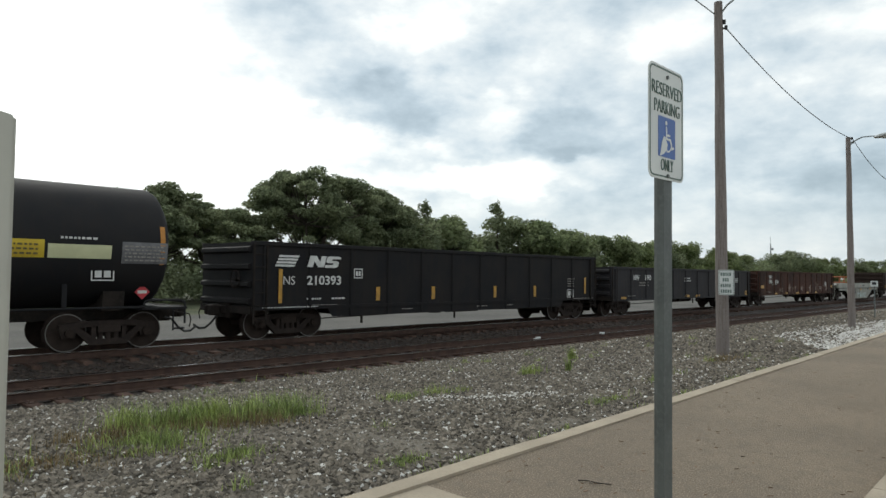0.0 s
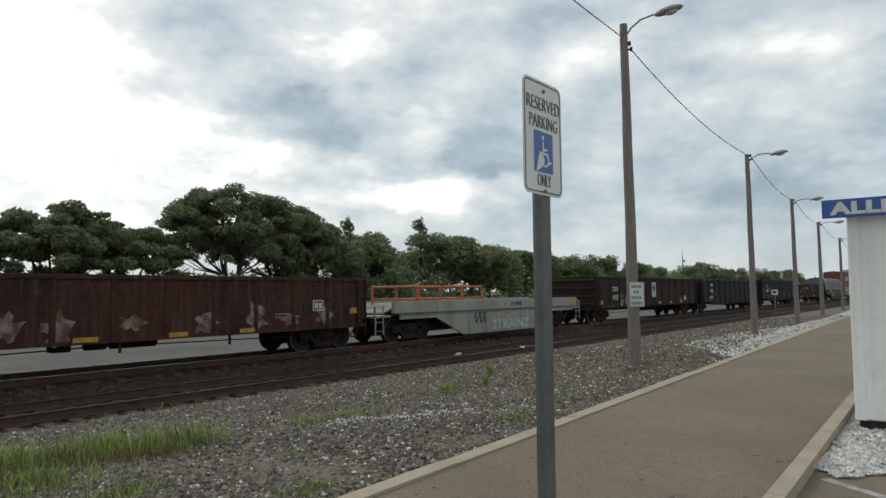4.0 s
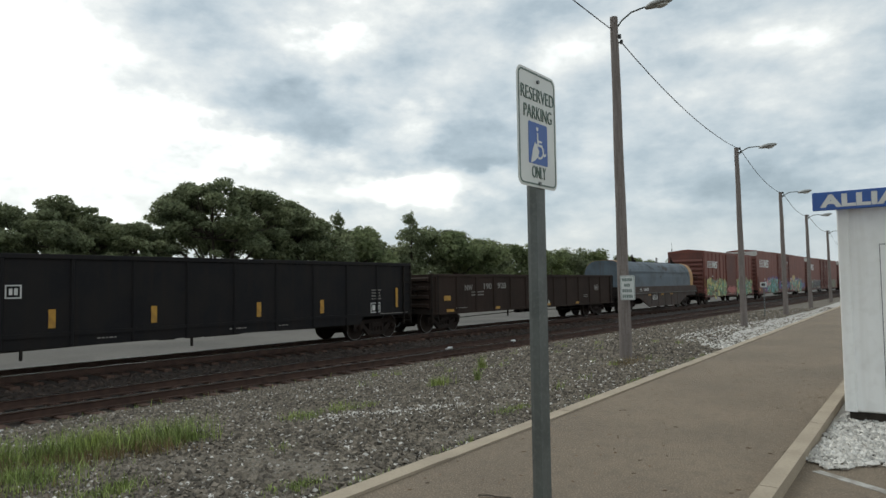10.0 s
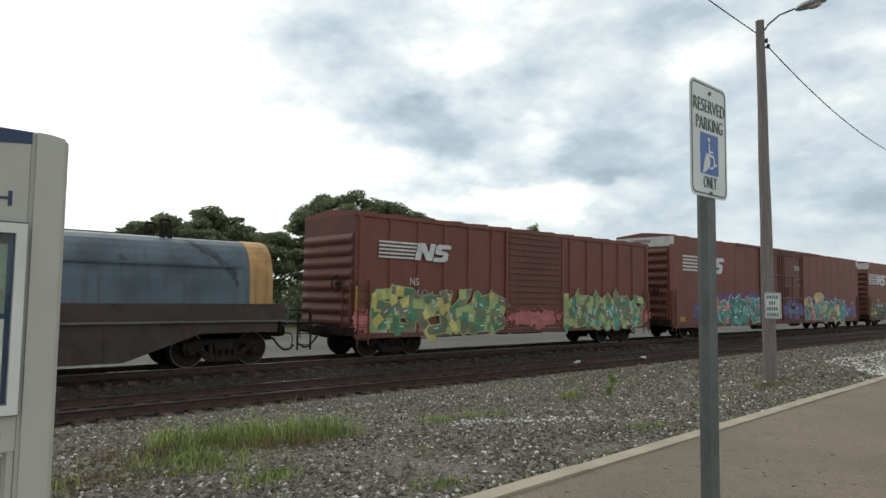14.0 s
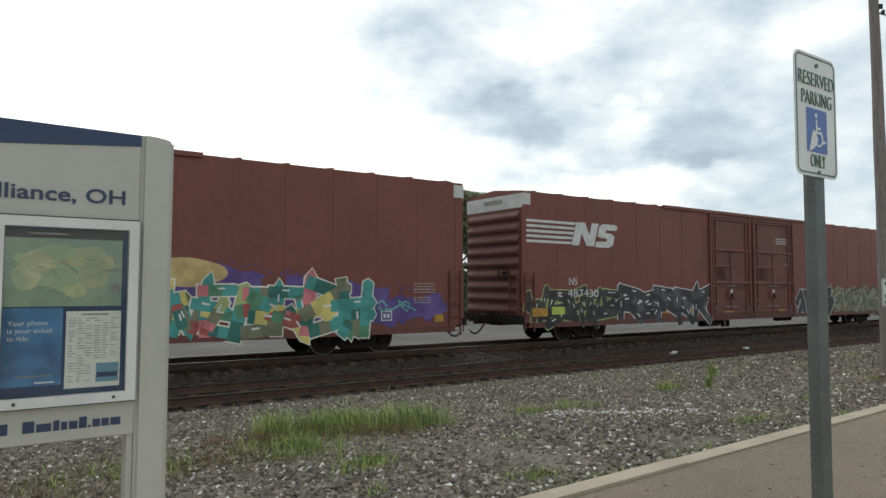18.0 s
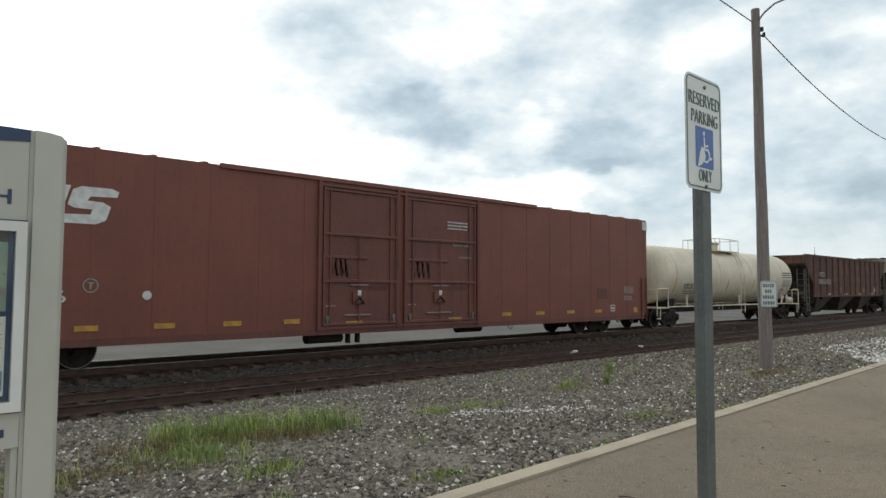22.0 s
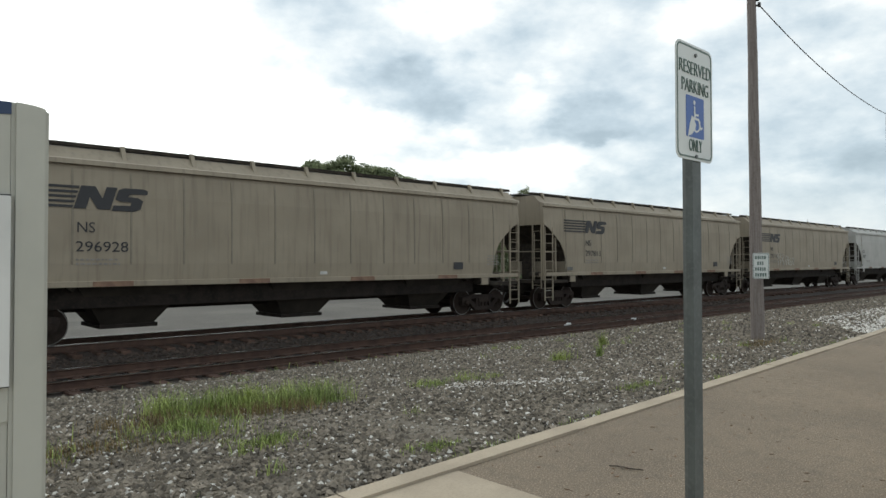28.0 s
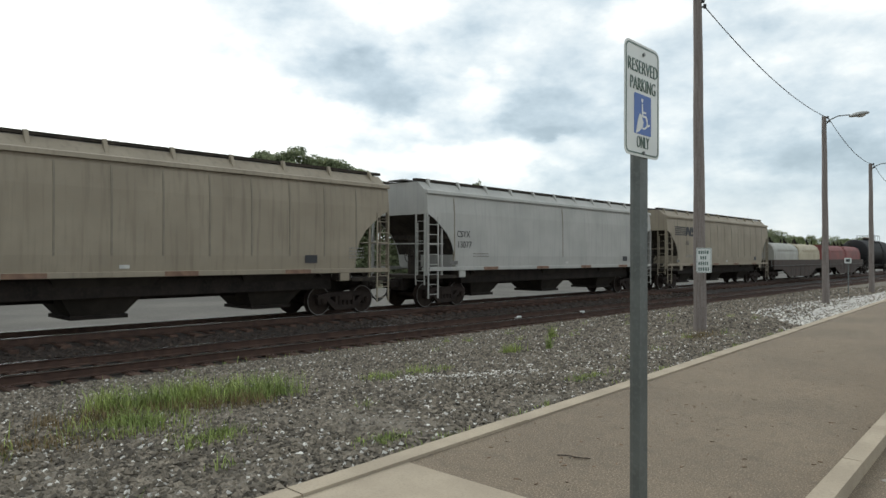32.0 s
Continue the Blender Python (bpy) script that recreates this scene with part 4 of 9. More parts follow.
            part("advert_poster", bx(-0.010, -0.008, 0.242, 0.490, 1.262, 1.630), mat("blue_print", (0.07, 0.21, 0.40), (0.03, 0.08, 0.17), scale=5.0, rough=0.4), case, "blue advertising poster")
            for j, words in enumerate(("Your phone", "is your ticket", "to ride.")):
                letter(words, 0.024, 0.262, 1.548 - 0.036 * j, -0.0075, case, DECAL, width=(0.165, 0.185, 0.09)[j])
            part("small_print", bx(-0.008, -0.0065, 0.30, 0.45, 1.305, 1.311), DECALFADE, case)
            part("small_print", bx(-0.008, -0.0065, 0.38, 0.46, 1.272, 1.279), DECAL, case)
            part("timetable", bx(-0.010, -0.007, 0.504, 0.748, 1.238, 1.612), mat("paper_print", (0.72, 0.71, 0.64), (0.64, 0.63, 0.56), scale=4, rough=0.6), case, "cream printed timetable sheet")
            bm = bmesh.new()
            rng = random.Random(5)
            for c in range(6):
                for r in range(26):
                    if rng.random() < 0.8 and not (c > 2 and r > 16):
                        l = rng.uniform(0.014, 0.034)
                        box(bm, -0.007, -0.0055, 0.517 + c * 0.037, 0.517 + c * 0.037 + l, 1.575 - r * 0.0122, 1.5785 - r * 0.0122)
            box(bm, -0.007, -0.0055, 0.57, 0.69, 1.592, 1.600)
            tagged(part("printed_rows", bm, DECALFADE, case, "rows of small grey print"), kind="stuff")
            part("photo", bx(-0.007, -0.0055, 0.640, 0.742, 1.262, 1.355), plain("photo_blue", (0.14, 0.27, 0.36)), case, "small blue skyline photograph")
            part("photo_skyline", bx(-0.0055, -0.0045, 0.645, 0.737, 1.285, 1.310), NAVY, case)
        else:
            part("poster", bx(-0.010, -0.008, a + 0.06, 0.130, 1.319, 1.940), mat("pale_print", (0.42, 0.44, 0.36), (0.36, 0.38, 0.30), scale=4, rough=0.5), case, "pale poster")
            part("poster_picture", prism(bmesh.new(), [(-0.16, 1.36), (0.126, 1.36), (0.130, 1.60), (0.118, 1.69), (0.075, 1.74), (-0.05, 1.75), (-0.16, 1.70)], "x", -0.008, -0.0065), plain("teal_print", (0.03, 0.22, 0.24)), case, "teal rounded picture")
        gl = bpy.data.materials.get("case_glass") or bpy.data.materials.new("case_glass")
        gl.use_nodes = True
        pb = gl.node_tree.nodes["Principled BSDF"]
        pb.inputs["Base Color"].default_value, pb.inputs["Roughness"].default_value, pb.inputs["Transmission Weight"].default_value, pb.inputs["IOR"].default_value = (0.95, 0.97, 0.96, 1), 0.03, 1.0, 1.28
        g = part("glass", bx(0.010, 0.014, a + 0.041, b - 0.047, z0 + 0.049, z1 - 0.049), gl, case, "clear glazing")
        g.visible_shadow = False
    return root


kiosk()


def louvre(bm, x, y, z, w, n, step=0.018):
    for i in range(n):
        prism(bm, [(y - 0.004, z - i * step), (y - 0.016, z - i * step - 0.012), (y - 0.004, z - i * step - 0.013)], "x", x, x + w)
    return bm


def shelter(name, x0, x1, yf, yb, z0, z1, door, label):
    root = tagged(new(name), label, "equipment shelter", "white shelters")
    root.matrix_basis = pose(0, 0, 0)
    part("body", bx(x0, x1, yf, yb, z0, z1, bev=0.02), SHEDWHITE, root)
    part("corner_post", prism(bmesh.new(), [(x0 - 0.012, yf + 0.10), (x0 - 0.012, yf - 0.006), (x0 + 0.004, yf - 0.022), (x0 + 0.11, yf - 0.022), (x0 + 0.125, yf - 0.004), (x0 + 0.125, yf + 0.01), (x0 + 0.01, yf + 0.1)], "z", z0, z1), SHEDWHITE, root)
    part("corner_post", prism(bmesh.new(), [(x1 + 0.012, yf + 0.10), (x1 + 0.012, yf - 0.006), (x1 - 0.004, yf - 0.022), (x1 - 0.11, yf - 0.022), (x1 - 0.125, yf - 0.004), (x1 - 0.125, yf + 0.01), (x1 - 0.01, yf + 0.1)], "z", z0, z1), SHEDWHITE, root)
    rf = bmesh.new()
    prism(rf, [(x0 - 0.05, z1), (x1 + 0.03, z1), (x1 + 0.03, z1 + 0.09), ((x0 + x1) / 2, z1 + 0.15), (x0 - 0.05, z1 + 0.07)], "y", yf - 0.05, yb + 0.05)
    part("roof", rf, SHEDWHITE, root)
    part("skirt", bx(x0 + 0.03, x1 - 0.03, yf + 0.05, yb - 0.05, 0.02, z0), DARKSTEEL, root, "dark recessed base")
    dx0, dx1, dz0, dz1 = door
    part("lintel_panel", bx(dx0 - 0.004, dx1 + 0.004, yf - 0.010, yf, dz1 + 0.03, z1 - 0.02), SHEDWHITE, root)
    part("door_gap", ring_plate(bmesh.new(), [(dx0 - 0.008, dz0 - 0.008), (dx1 + 0.008, dz0 - 0.008), (dx1 + 0.008, dz1 + 0.008), (dx0 - 0.008, dz1 + 0.008)], [(dx0, dz0), (dx1, dz0), (dx1, dz1), (dx0, dz1)], "y", yf - 0.004, yf), DECALBLK, root, "dark joint round the door")
    d = part("door", bx(dx0, dx1, yf - 0.014, yf - 0.001, dz0, dz1), SHEDWHITE, root, "flush white steel door")
    part("louvre", louvre(bmesh.new(), dx0 + 0.30, yf - 0.012, dz1 - 0.19, 0.11, 5), SHEDWHITE, d)
    part("louvre", louvre(bmesh.new(), dx0 + 0.30, yf - 0.012, dz0 + 0.24, 0.10, 6), SHEDWHITE, d)
    part("hatch_joint", ring_plate(bmesh.new(), [(dx0 + 0.126, dz0 + 1.116), (dx0 + 0.334, dz0 + 1.116), (dx0 + 0.334, dz0 + 1.384), (dx0 + 0.126, dz0 + 1.384)], [(dx0 + 0.132, dz0 + 1.122), (dx0 + 0.328, dz0 + 1.122), (dx0 + 0.328, dz0 + 1.378), (dx0 + 0.132, dz0 + 1.378)], "y", yf - 0.0155, yf - 0.0135), DUSTGREY, d)
    part("hatch", bx(dx0 + 0.13, dx0 + 0.33, yf - 0.018, yf - 0.013, dz0 + 1.12, dz0 + 1.38), SHEDWHITE, d)
    h = bmesh.new()
    cyl(h, (dx1 - 0.05, yf - 0.014, dz0 + 0.94), (dx1 - 0.05, yf - 0.05, dz0 + 0.94), 0.028, 10)
    rods(h, [(dx1 - 0.05, yf - 0.05, dz0 + 0.95), (dx1 - 0.26, yf - 0.05, dz0 + 0.95)], 0.012, 6)
    part("handle", h, GALV, d, "grey lever handle")
    return root


shelter("equipment_shelter", -0.42, 1.05, 10.36, 12.9, 0.13, 2.72, (0.025, 0.685, 0.235, 2.235), "white steel equipment shelter with a flush door")
sh2 = shelter("equipment_shelter", 1.09, 3.6, 10.42, 13.2, 0.13, 2.84, (1.27, 1.95, 0.25, 2.27), "wider white steel equipment shelter with a door and louvre")
vent = part("vent_frame", ring_plate(bmesh.new(), [(1.30, 2.36), (1.92, 2.36), (1.92, 2.70), (1.30, 2.70)], [(1.335, 2.395), (1.885, 2.395), (1.885, 2.665), (1.335, 2.665)], "y", 10.375, 10.41), SHEDWHITE, sh2, "white frame of the wall vent")
# black plate paints the darkness behind the slats; the wall is closed
part("vent_back", bx(1.335, 1.885, 10.405, 10.41, 2.395, 2.665), DECALBLK, vent, "black plate standing in for the shaded opening behind the slats")
for k in range(6):
    part("vent_slat", prism(bmesh.new(), [(10.405, 2.40 + 0.044 * k), (10.38, 2.405 + 0.044 * k), (10.402, 2.436 + 0.044 * k)], "x", 1.336, 1.884), SHEDWHITE, vent)
part("gutter_head", bx(1.00, 1.14, 10.24, 10.36, 2.62, 2.84, bev=0.02), SHEDWHITE, sh2, "white rainwater head")
for x in (1.035, 1.105):
    part("downpipe", cyl(bmesh.new(), (x, 10.31, 0.10), (x, 10.31, 2.64), 0.03, 10), SHEDWHITE, sh2, "white downpipe between the shelters")
# added wedge stands in for the dark mass rising behind the shelter
part("roof_flashing", prism(bmesh.new(), [(1.45, 2.985), (2.34, 3.05), (3.66, 2.985), (3.66, 3.01), (2.34, 3.16), (1.45, 2.995)], "y", 10.6, 13.3), DARKSTEEL, sh2, "dark wedge added on the roof for the dark mass behind")


def name_board():
    root = tagged(new("station_name_board"), "blue station name board with white letters on the shelter", "sign")
    root.matrix_basis = pose(0, 10.10, 0)
    part("board", bx(-0.665, 0.965, -0.02, 0.02, 2.685, 2.918, bev=0.006), SIGNBLUE, root)
    me = text_mesh("ALLIANCE", 0.145 / 0.70, FRAMEWHITE, bold=0.011, spacing=1.08)
    w = max(v.co.x for v in me.vertices)
    o = part("lettering", me, None, root)
    o.matrix_basis = Matrix.Translation((-0.555, -0.0225, 2.730)) @ Matrix(((1.46 / w, 0, 0, 0), (0, 0, -1, 0), (0, 1, 0, 0), (0, 0, 0, 1)))
    part("bracket", bx(-0.3, -0.26, 0.02, 0.25, 2.72, 2.76), GALV, root)
    part("bracket", bx(0.7, 0.74, 0.02, 0.25, 2.72, 2.76), GALV, root)
    return root


name_board()


# ---------------------------------------------------------------- trees, scrub and grass
def leaf_mesh(name, clumps, n, size, material, seed):
    """Many small leaf sprays as bent quads gathered in clumps (centre, radii)."""
    rng = np.random.RandomState(seed)
    vol = np.array([c[1][0] * c[1][1] * c[1][2] for c in clumps]) ** 0.8
    pick = rng.choice(len(clumps), n, p=vol / vol.sum())
    C, R = np.array([c[0] for c in clumps])[pick], np.array([c[1] for c in clumps])[pick]

    def unit(a):
        return a / (np.linalg.norm(a, axis=1, keepdims=True) + 1e-6)
    d = unit(rng.normal(size=(n, 3)))
    p = C + d * R * rng.uniform(0.35, 1.12, (n, 1)) ** 0.6
    s = size * rng.uniform(0.5, 1.4, (n, 1))
    u = unit(rng.normal(size=(n, 3)) * np.array([1, 1, 0.6]))
    w = unit(np.cross(u, d + 0.4 * rng.normal(size=(n, 3))))
    verts = np.stack([p - u * s, p + w * s * 0.42, p + u * s - np.array([0, 0, 0.25]) * s, p - w * s * 0.42], 1).reshape(-1, 3)
    k = 4 * np.arange(n)[:, None]
    faces = np.concatenate([k + np.array([[0, 1, 2]]), k + np.array([[0, 2, 3]])])
    me = bpy.data.meshes.new(name)
    me.from_pydata(verts.tolist(), [], faces.tolist())
    me.materials.append(material)
    return me


def grow(seed, h, spread, trunk_h, flat=0.55, limbs=8, per=3):
    """Tapered trunk with limbs, and the clumps at the limbs' ends."""
    rng = random.Random(seed)
    bm = bmesh.new()
    clumps = []
    lean = Vector((rng.uniform(-0.06, 0.06), rng.uniform(-0.06, 0.06), 1))
    top = lean * (h * 0.75)
    rods_r = 0.035 * h
    prev = Vector((0, 0, -0.3))
    for i in range(1, 6):
        q = lean * (h * 0.75 * i / 5) + Vector((rng.uniform(-0.1, 0.1), rng.uniform(-0.1, 0.1), 0))
        cyl(bm, prev, q, rods_r * (1 - 0.16 * (i - 1)), 8, rods_r * (1 - 0.16 * i))
        prev = q
    for i in range(limbs):
        a = 6.283 * i / limbs + rng.uniform(-0.4, 0.4)
        z = h * rng.uniform(trunk_h, 0.72)
        s = lean * z
        reach = spread * rng.uniform(0.55, 1.0) * (1.1 - 0.5 * (z / h))
        e = s + Vector((math.cos(a) * reach, math.sin(a) * reach, h * rng.uniform(0.10, 0.26)))
        mid = s.lerp(e, 0.5) + Vector((0, 0, 0.04 * h))
        cyl(bm, s, mid, rods_r * 0.42, 6, rods_r * 0.3)
        cyl(bm, mid, e, rods_r * 0.3, 6, rods_r * 0.12)
        for j in range(per):
            c = e + Vector((rng.uniform(-1, 1), rng.uniform(-1, 1), rng.uniform(-0.4, 0.5))) * spread * 0.28
            r = spread * rng.uniform(0.17, 0.30)
            clumps.append((tuple(c), (r, r, r * flat)))
            cyl(bm, e, c, rods_r * 0.12, 5, rods_r * 0.05)
    for j in range(per + 2):
        c = top + Vector((rng.uniform(-1, 1) * spread * 0.35, rng.uniform(-1, 1) * spread * 0.35, h * rng.uniform(0.06, 0.2)))
        r = spread * rng.uniform(0.2, 0.32)
        clumps.append((tuple(c), (r, r, r * flat)))
        cyl(bm, top, c, rods_r * 0.15, 5, rods_r * 0.05)
    return bm, clumps


def tree_kind(seed, h, spread, trunk_h, flat, leaves, leaf, material, label, limbs=9, per=3):
    bm, clumps = grow(seed, h, spread, trunk_h, flat, limbs, per)
    root = tagged(new("tree"), label, "tree", "tree line beyond the tracks")
    part("trunk", bm, BARK, root)
    part("crown", leaf_mesh("crown", clumps, leaves, leaf, material, seed), None, root)
    return root


def conical_kind(seed, h, spread, material, label):
    rng = random.Random(seed)
    bm = bmesh.new()
    cyl(bm, (0, 0, -0.3), (0, 0, h * 0.95), 0.2, 8, 0.03)
    clumps = []
    for i in range(34):
        z = h * (0.12 + 0.85 * rng.random() ** 0.8)
        r = spread * (1.02 - z / h) ** 0.8 * rng.uniform(0.5, 1.0)
        a = rng.uniform(0, 6.283)
        c = (math.cos(a) * r, math.sin(a) * r, z)
        cyl(bm, (0, 0, z - 0.3), c, 0.04, 5, 0.015)
        q = spread * rng.uniform(0.16, 0.28)
        clumps.append((c, (q, q, q * 0.8)))
    clumps.append(((0, 0, h * 0.97), (0.35, 0.35, 0.8)))
    root = tagged(new("tree"), label, "tree", "tree line beyond the tracks")
    part("trunk", bm, BARK, root)
    part("crown", leaf_mesh("crown", clumps, 3600, 0.20, material, seed), None, root)
    return root


def umbrella_kind(seed, h, spread, material, label, pads=150, leaves=46000):
    """Several slender stems that fork low and carry flat leafy pads in loose storeys, with sky between them."""
    rng = random.Random(seed)
    bm = bmesh.new()
    forks = []
    for k in range(4):
        a = 1.57 * k + rng.uniform(-0.5, 0.5)
        foot = Vector((0.35 * math.cos(a), 0.35 * math.sin(a), -0.3))
        mid = Vector((spread * 0.16 * math.cos(a), spread * 0.16 * math.sin(a), h * rng.uniform(0.28, 0.38)))
        top = Vector((spread * 0.34 * math.cos(a), spread * 0.34 * math.sin(a), h * rng.uniform(0.52, 0.62)))
        cyl(bm, foot, mid, 0.016 * h, 8, 0.012 * h)
        cyl(bm, mid, top, 0.012 * h, 7, 0.008 * h)
        forks += [mid, top]
    clumps = []
    for k in range(pads):
        a, q = rng.uniform(0, 6.283), math.sqrt(rng.uniform(0.01, 1.0))
        storey = (0.0, 0.04, 0.10, 0.17, 0.25, 0.33, 0.42)[k % 7] + rng.uniform(-0.02, 0.05)
        c = Vector((spread * q * math.cos(a), spread * q * math.sin(a), h * (0.955 - 0.20 * q * q - storey * (1.05 - 0.4 * q) + rng.uniform(-0.03, 0.03))))
        near = min(forks, key=lambda f: (f - c).length + (6 if f.z > c.z else 0))
        bend = near.lerp(c, 0.55) + Vector((0, 0, -0.03 * h))
        cyl(bm, near, bend, 0.0055 * h, 6, 0.004 * h)
        cyl(bm, bend, c, 0.004 * h, 5, 0.0015 * h)
        r = spread * rng.uniform(0.09, 0.20)
        clumps.append((tuple(c), (r, r * rng.uniform(0.8, 1.2), r * rng.uniform(0.42, 0.72))))
    root = tagged(new("tree"), label, "tree", "tree line beyond the tracks")
    part("trunk", bm, BARK, root)
    part("crown", leaf_mesh("crown", clumps, leaves, 0.165, material, seed), None, root)
    return root


TREE_X = -52
flat_a = umbrella_kind(11, 12.3, 5.9, LEAF, "tall spreading tree with flat layered dark green crown")
flat_b = umbrella_kind(12, 9.3, 5.0, LEAF, "broad rounded dark green tree with thin trunks below", 120, 38000)
full_a = tree_kind(13, 8.7, 4.5, 0.16, 0.9, 9500, 0.23, LEAF, "dense rounded tree with dark green leaves", 10, 5)
full_b = tree_kind(14, 7.5, 4.3, 0.12, 0.85, 9000, 0.23, LEAF2, "dense tree with mid-green leaves", 10, 5)
full_c = tree_kind(15, 6.3, 4.1, 0.10, 0.85, 8000, 0.23, LEAF3, "lower tree with yellowish green leaves", 9, 5)
cone_a = conical_kind(16, 11.2, 3.1, LEAF, "tall pointed dark tree standing above its neighbours")
flat_a.matrix_basis = pose(TREE_X, 36.6, -0.6, 0, 0, 20)
flat_b.matrix_basis = pose(TREE_X, 21.6, -0.6, 0, 0, 0)
full_a.matrix_basis = pose(TREE_X + 1, 46.0, -0.6, 0, 0, 90)
full_b.matrix_basis = pose(TREE_X, 76, -0.6, 0, 0, 40)
full_c.matrix_basis = pose(TREE_X + 3, 93, -0.6, 0, 0, 10)
cone_a.matrix_basis = pose(TREE_X, 63.4, -0.6, 0, 0, 0)


def again(kind, x, y, turn, s):
    o = copy_thing(kind, pose(x, y, -0.6, 0, 0, turn))
    o.scale = (s, s, s)
    return o


again(flat_b, TREE_X - 1, 13.0, 140, 0.74)
again(flat_b, TREE_X - 6, 3.5, 60, 0.8)
again(flat_b, TREE_X - 2, -8, 200, 0.95)
again(flat_b, TREE_X - 1, 27.4, 250, 0.92)
again(flat_a, TREE_X - 1, 43.0, 130, 0.92)
again(cone_a, TREE_X + 1, 50.2, 50, 0.90)
for i, (y, kind, s, dx) in enumerate([(54, full_b, 1.2, 0), (58, full_a, 1.0, -3), (67, full_a, 1.06, -1), (71, full_b, 1.25, 2), (81, full_a, 0.97, -2), (86, full_b, 1.1, 1),
                                      (99, full_b, 1.06, -2), (105, full_a, 0.92, 0), (111, full_c, 1.22, 2), (118, full_b, 1.03, -1), (126, full_c, 1.15, 1), (135, full_b, 1.0, 0),
                                      (145, full_c, 1.1, -2), (157, full_a, 0.85, 1), (170, full_a, 0.97, 0), (185, full_b, 1.05, -2), (202, full_c, 1.2, 0), (222, full_a, 0.92, 1), (245, full_b, 1.1, 0), (272, full_a, 1.0, 0)]):
    again(kind, TREE_X + dx, y, 37 * i, s)


def scrub(name, n, y0, y1, x0, x1, hmax, material, label, seed, leaf=0.22, per=70):
    r = np.random.RandomState(seed)
    clumps = []
    for _ in range(n):
        x, y, q = r.uniform(x0, x1), r.uniform(y0, y1), r.uniform(0.6, 1.5)
        z = r.uniform(0.2, hmax)
        clumps.append(((x, y, -0.6 + z), (q, q * 1.2, q * 0.8)))
    me = leaf_mesh(name, clumps, n * per, leaf, material, seed)
    return tagged(new(name, me), label, "bushes", kind="stuff")


scrub("undergrowth", 640, -25, 62, TREE_X - 3, TREE_X + 7, 3.4, LEAF, "dark green undergrowth along the foot of the trees", 31)
scrub("undergrowth", 520, -25, 60, TREE_X - 9, TREE_X - 3, 3.8, LEAF, "dark green undergrowth behind the trees", 35, 0.26, 60)
scrub("undergrowth", 460, 40, 150, TREE_X - 4, TREE_X + 4, 5.2, LEAF, "dark green undergrowth filling the tree line", 32, 0.26, 60)
scrub("far_woods", 300, 150, 420, TREE_X - 6, TREE_X + 3, 6.0, LEAF2, "distant green woods closing the view", 33, 0.5, 40)
scrub("bushes", 60, 90, 160, TREE_X + 5, TREE_X + 9, 3.0, LEAF3, "yellow-green bushes before the woods", 34, 0.24, 60)


def radio_mast():
    root = tagged(new("radio_mast"), "thin lattice radio mast far behind the trees", "mast")
    root.matrix_basis = pose(-80, 241, -0.6)
    bm = bmesh.new()
    for i in range(3):
        a = 2.094 * i
        cyl(bm, (0.3 * math.cos(a), 0.3 * math.sin(a), 0), (0.15 * math.cos(a), 0.15 * math.sin(a), 14.2), 0.05, 5)
    for k in range(22):
        z = 0.64 * k
        for i in range(3):
            a, b = 2.094 * i + k, 2.094 * (i + 1) + k
            cyl(bm, (0.25 * math.cos(a), 0.25 * math.sin(a), z), (0.25 * math.cos(b), 0.25 * math.sin(b), z + 0.6), 0.03, 4)
    part("lattice", bm, GALV, root)
    part("antenna", cyl(bmesh.new(), (0, 0, 14.2), (0, 0, 16.4), 0.06, 6), GALV, root)
    part("drum", cyl(bmesh.new(), (0.3, 0, 12.3), (0.9, 0, 12.3), 0.35, 10), GALV, root)


radio_mast()


def tuft(name, n, region, hmin, hmax, material, label, seed):
    """Grass blades, each a bent tapered strip, in one joined mesh."""
    r = np.random.RandomState(seed)
    verts, faces = [], []
    for _ in range(n):
        x, y = region(r)
        z = ground_z(x, y)
        h, w, a, lean = hmin + (hmax - hmin) * r.uniform(0, 1) ** 1.4, r.uniform(0.003, 0.006), r.uniform(0, 6.28), r.uniform(0.10, 0.85)
        c, s = math.cos(a), math.sin(a)
        b = len(verts)
        for f, ww in ((0, 1.0), (0.55, 0.8), (1.0, 0.1)):
            ox = lean * h * f * f
            for e in (-1, 1):
                verts.append((x + c * ox - s * w * ww * e, y + s * ox + c * w * ww * e, z + h * f * (1 - 0.25 * lean * f)))
        faces += [(b, b + 1, b + 3, b + 2), (b + 2, b + 3, b + 5, b + 4)]
    me = bpy.data.meshes.new(name)
    me.from_pydata(verts, [], faces)
    me.materials.append(material)
    return tagged(new(name, me), label, "grass", kind="stuff")


def patch(cx, cy, rx, ry):
    def f(r):
        while True:
            a, b = r.normal(0, 0.5), r.normal(0, 0.5)
            x, y = cx + a * rx, cy + b * ry
            if noise.noise((x * 2.3, y * 2.3, 3)) > -0.15 + 0.25 * r.uniform(-1, 1):
                return x, y
    return f


def ribbon(x0, y0, x1, y1, wide):
    """A drift of grass along a line, thinning at its ends and edges."""
    def f(r):
        while True:
            a = r.uniform(0, 1)
            x, y = x0 + (x1 - x0) * a + r.normal() * wide, y0 + (y1 - y0) * a + r.normal() * wide * 0.6
            if noise.noise((x * 2.6, y * 2.6, 5)) > -0.22 + 0.25 * r.uniform(-1, 1):
                return x, y
    return f


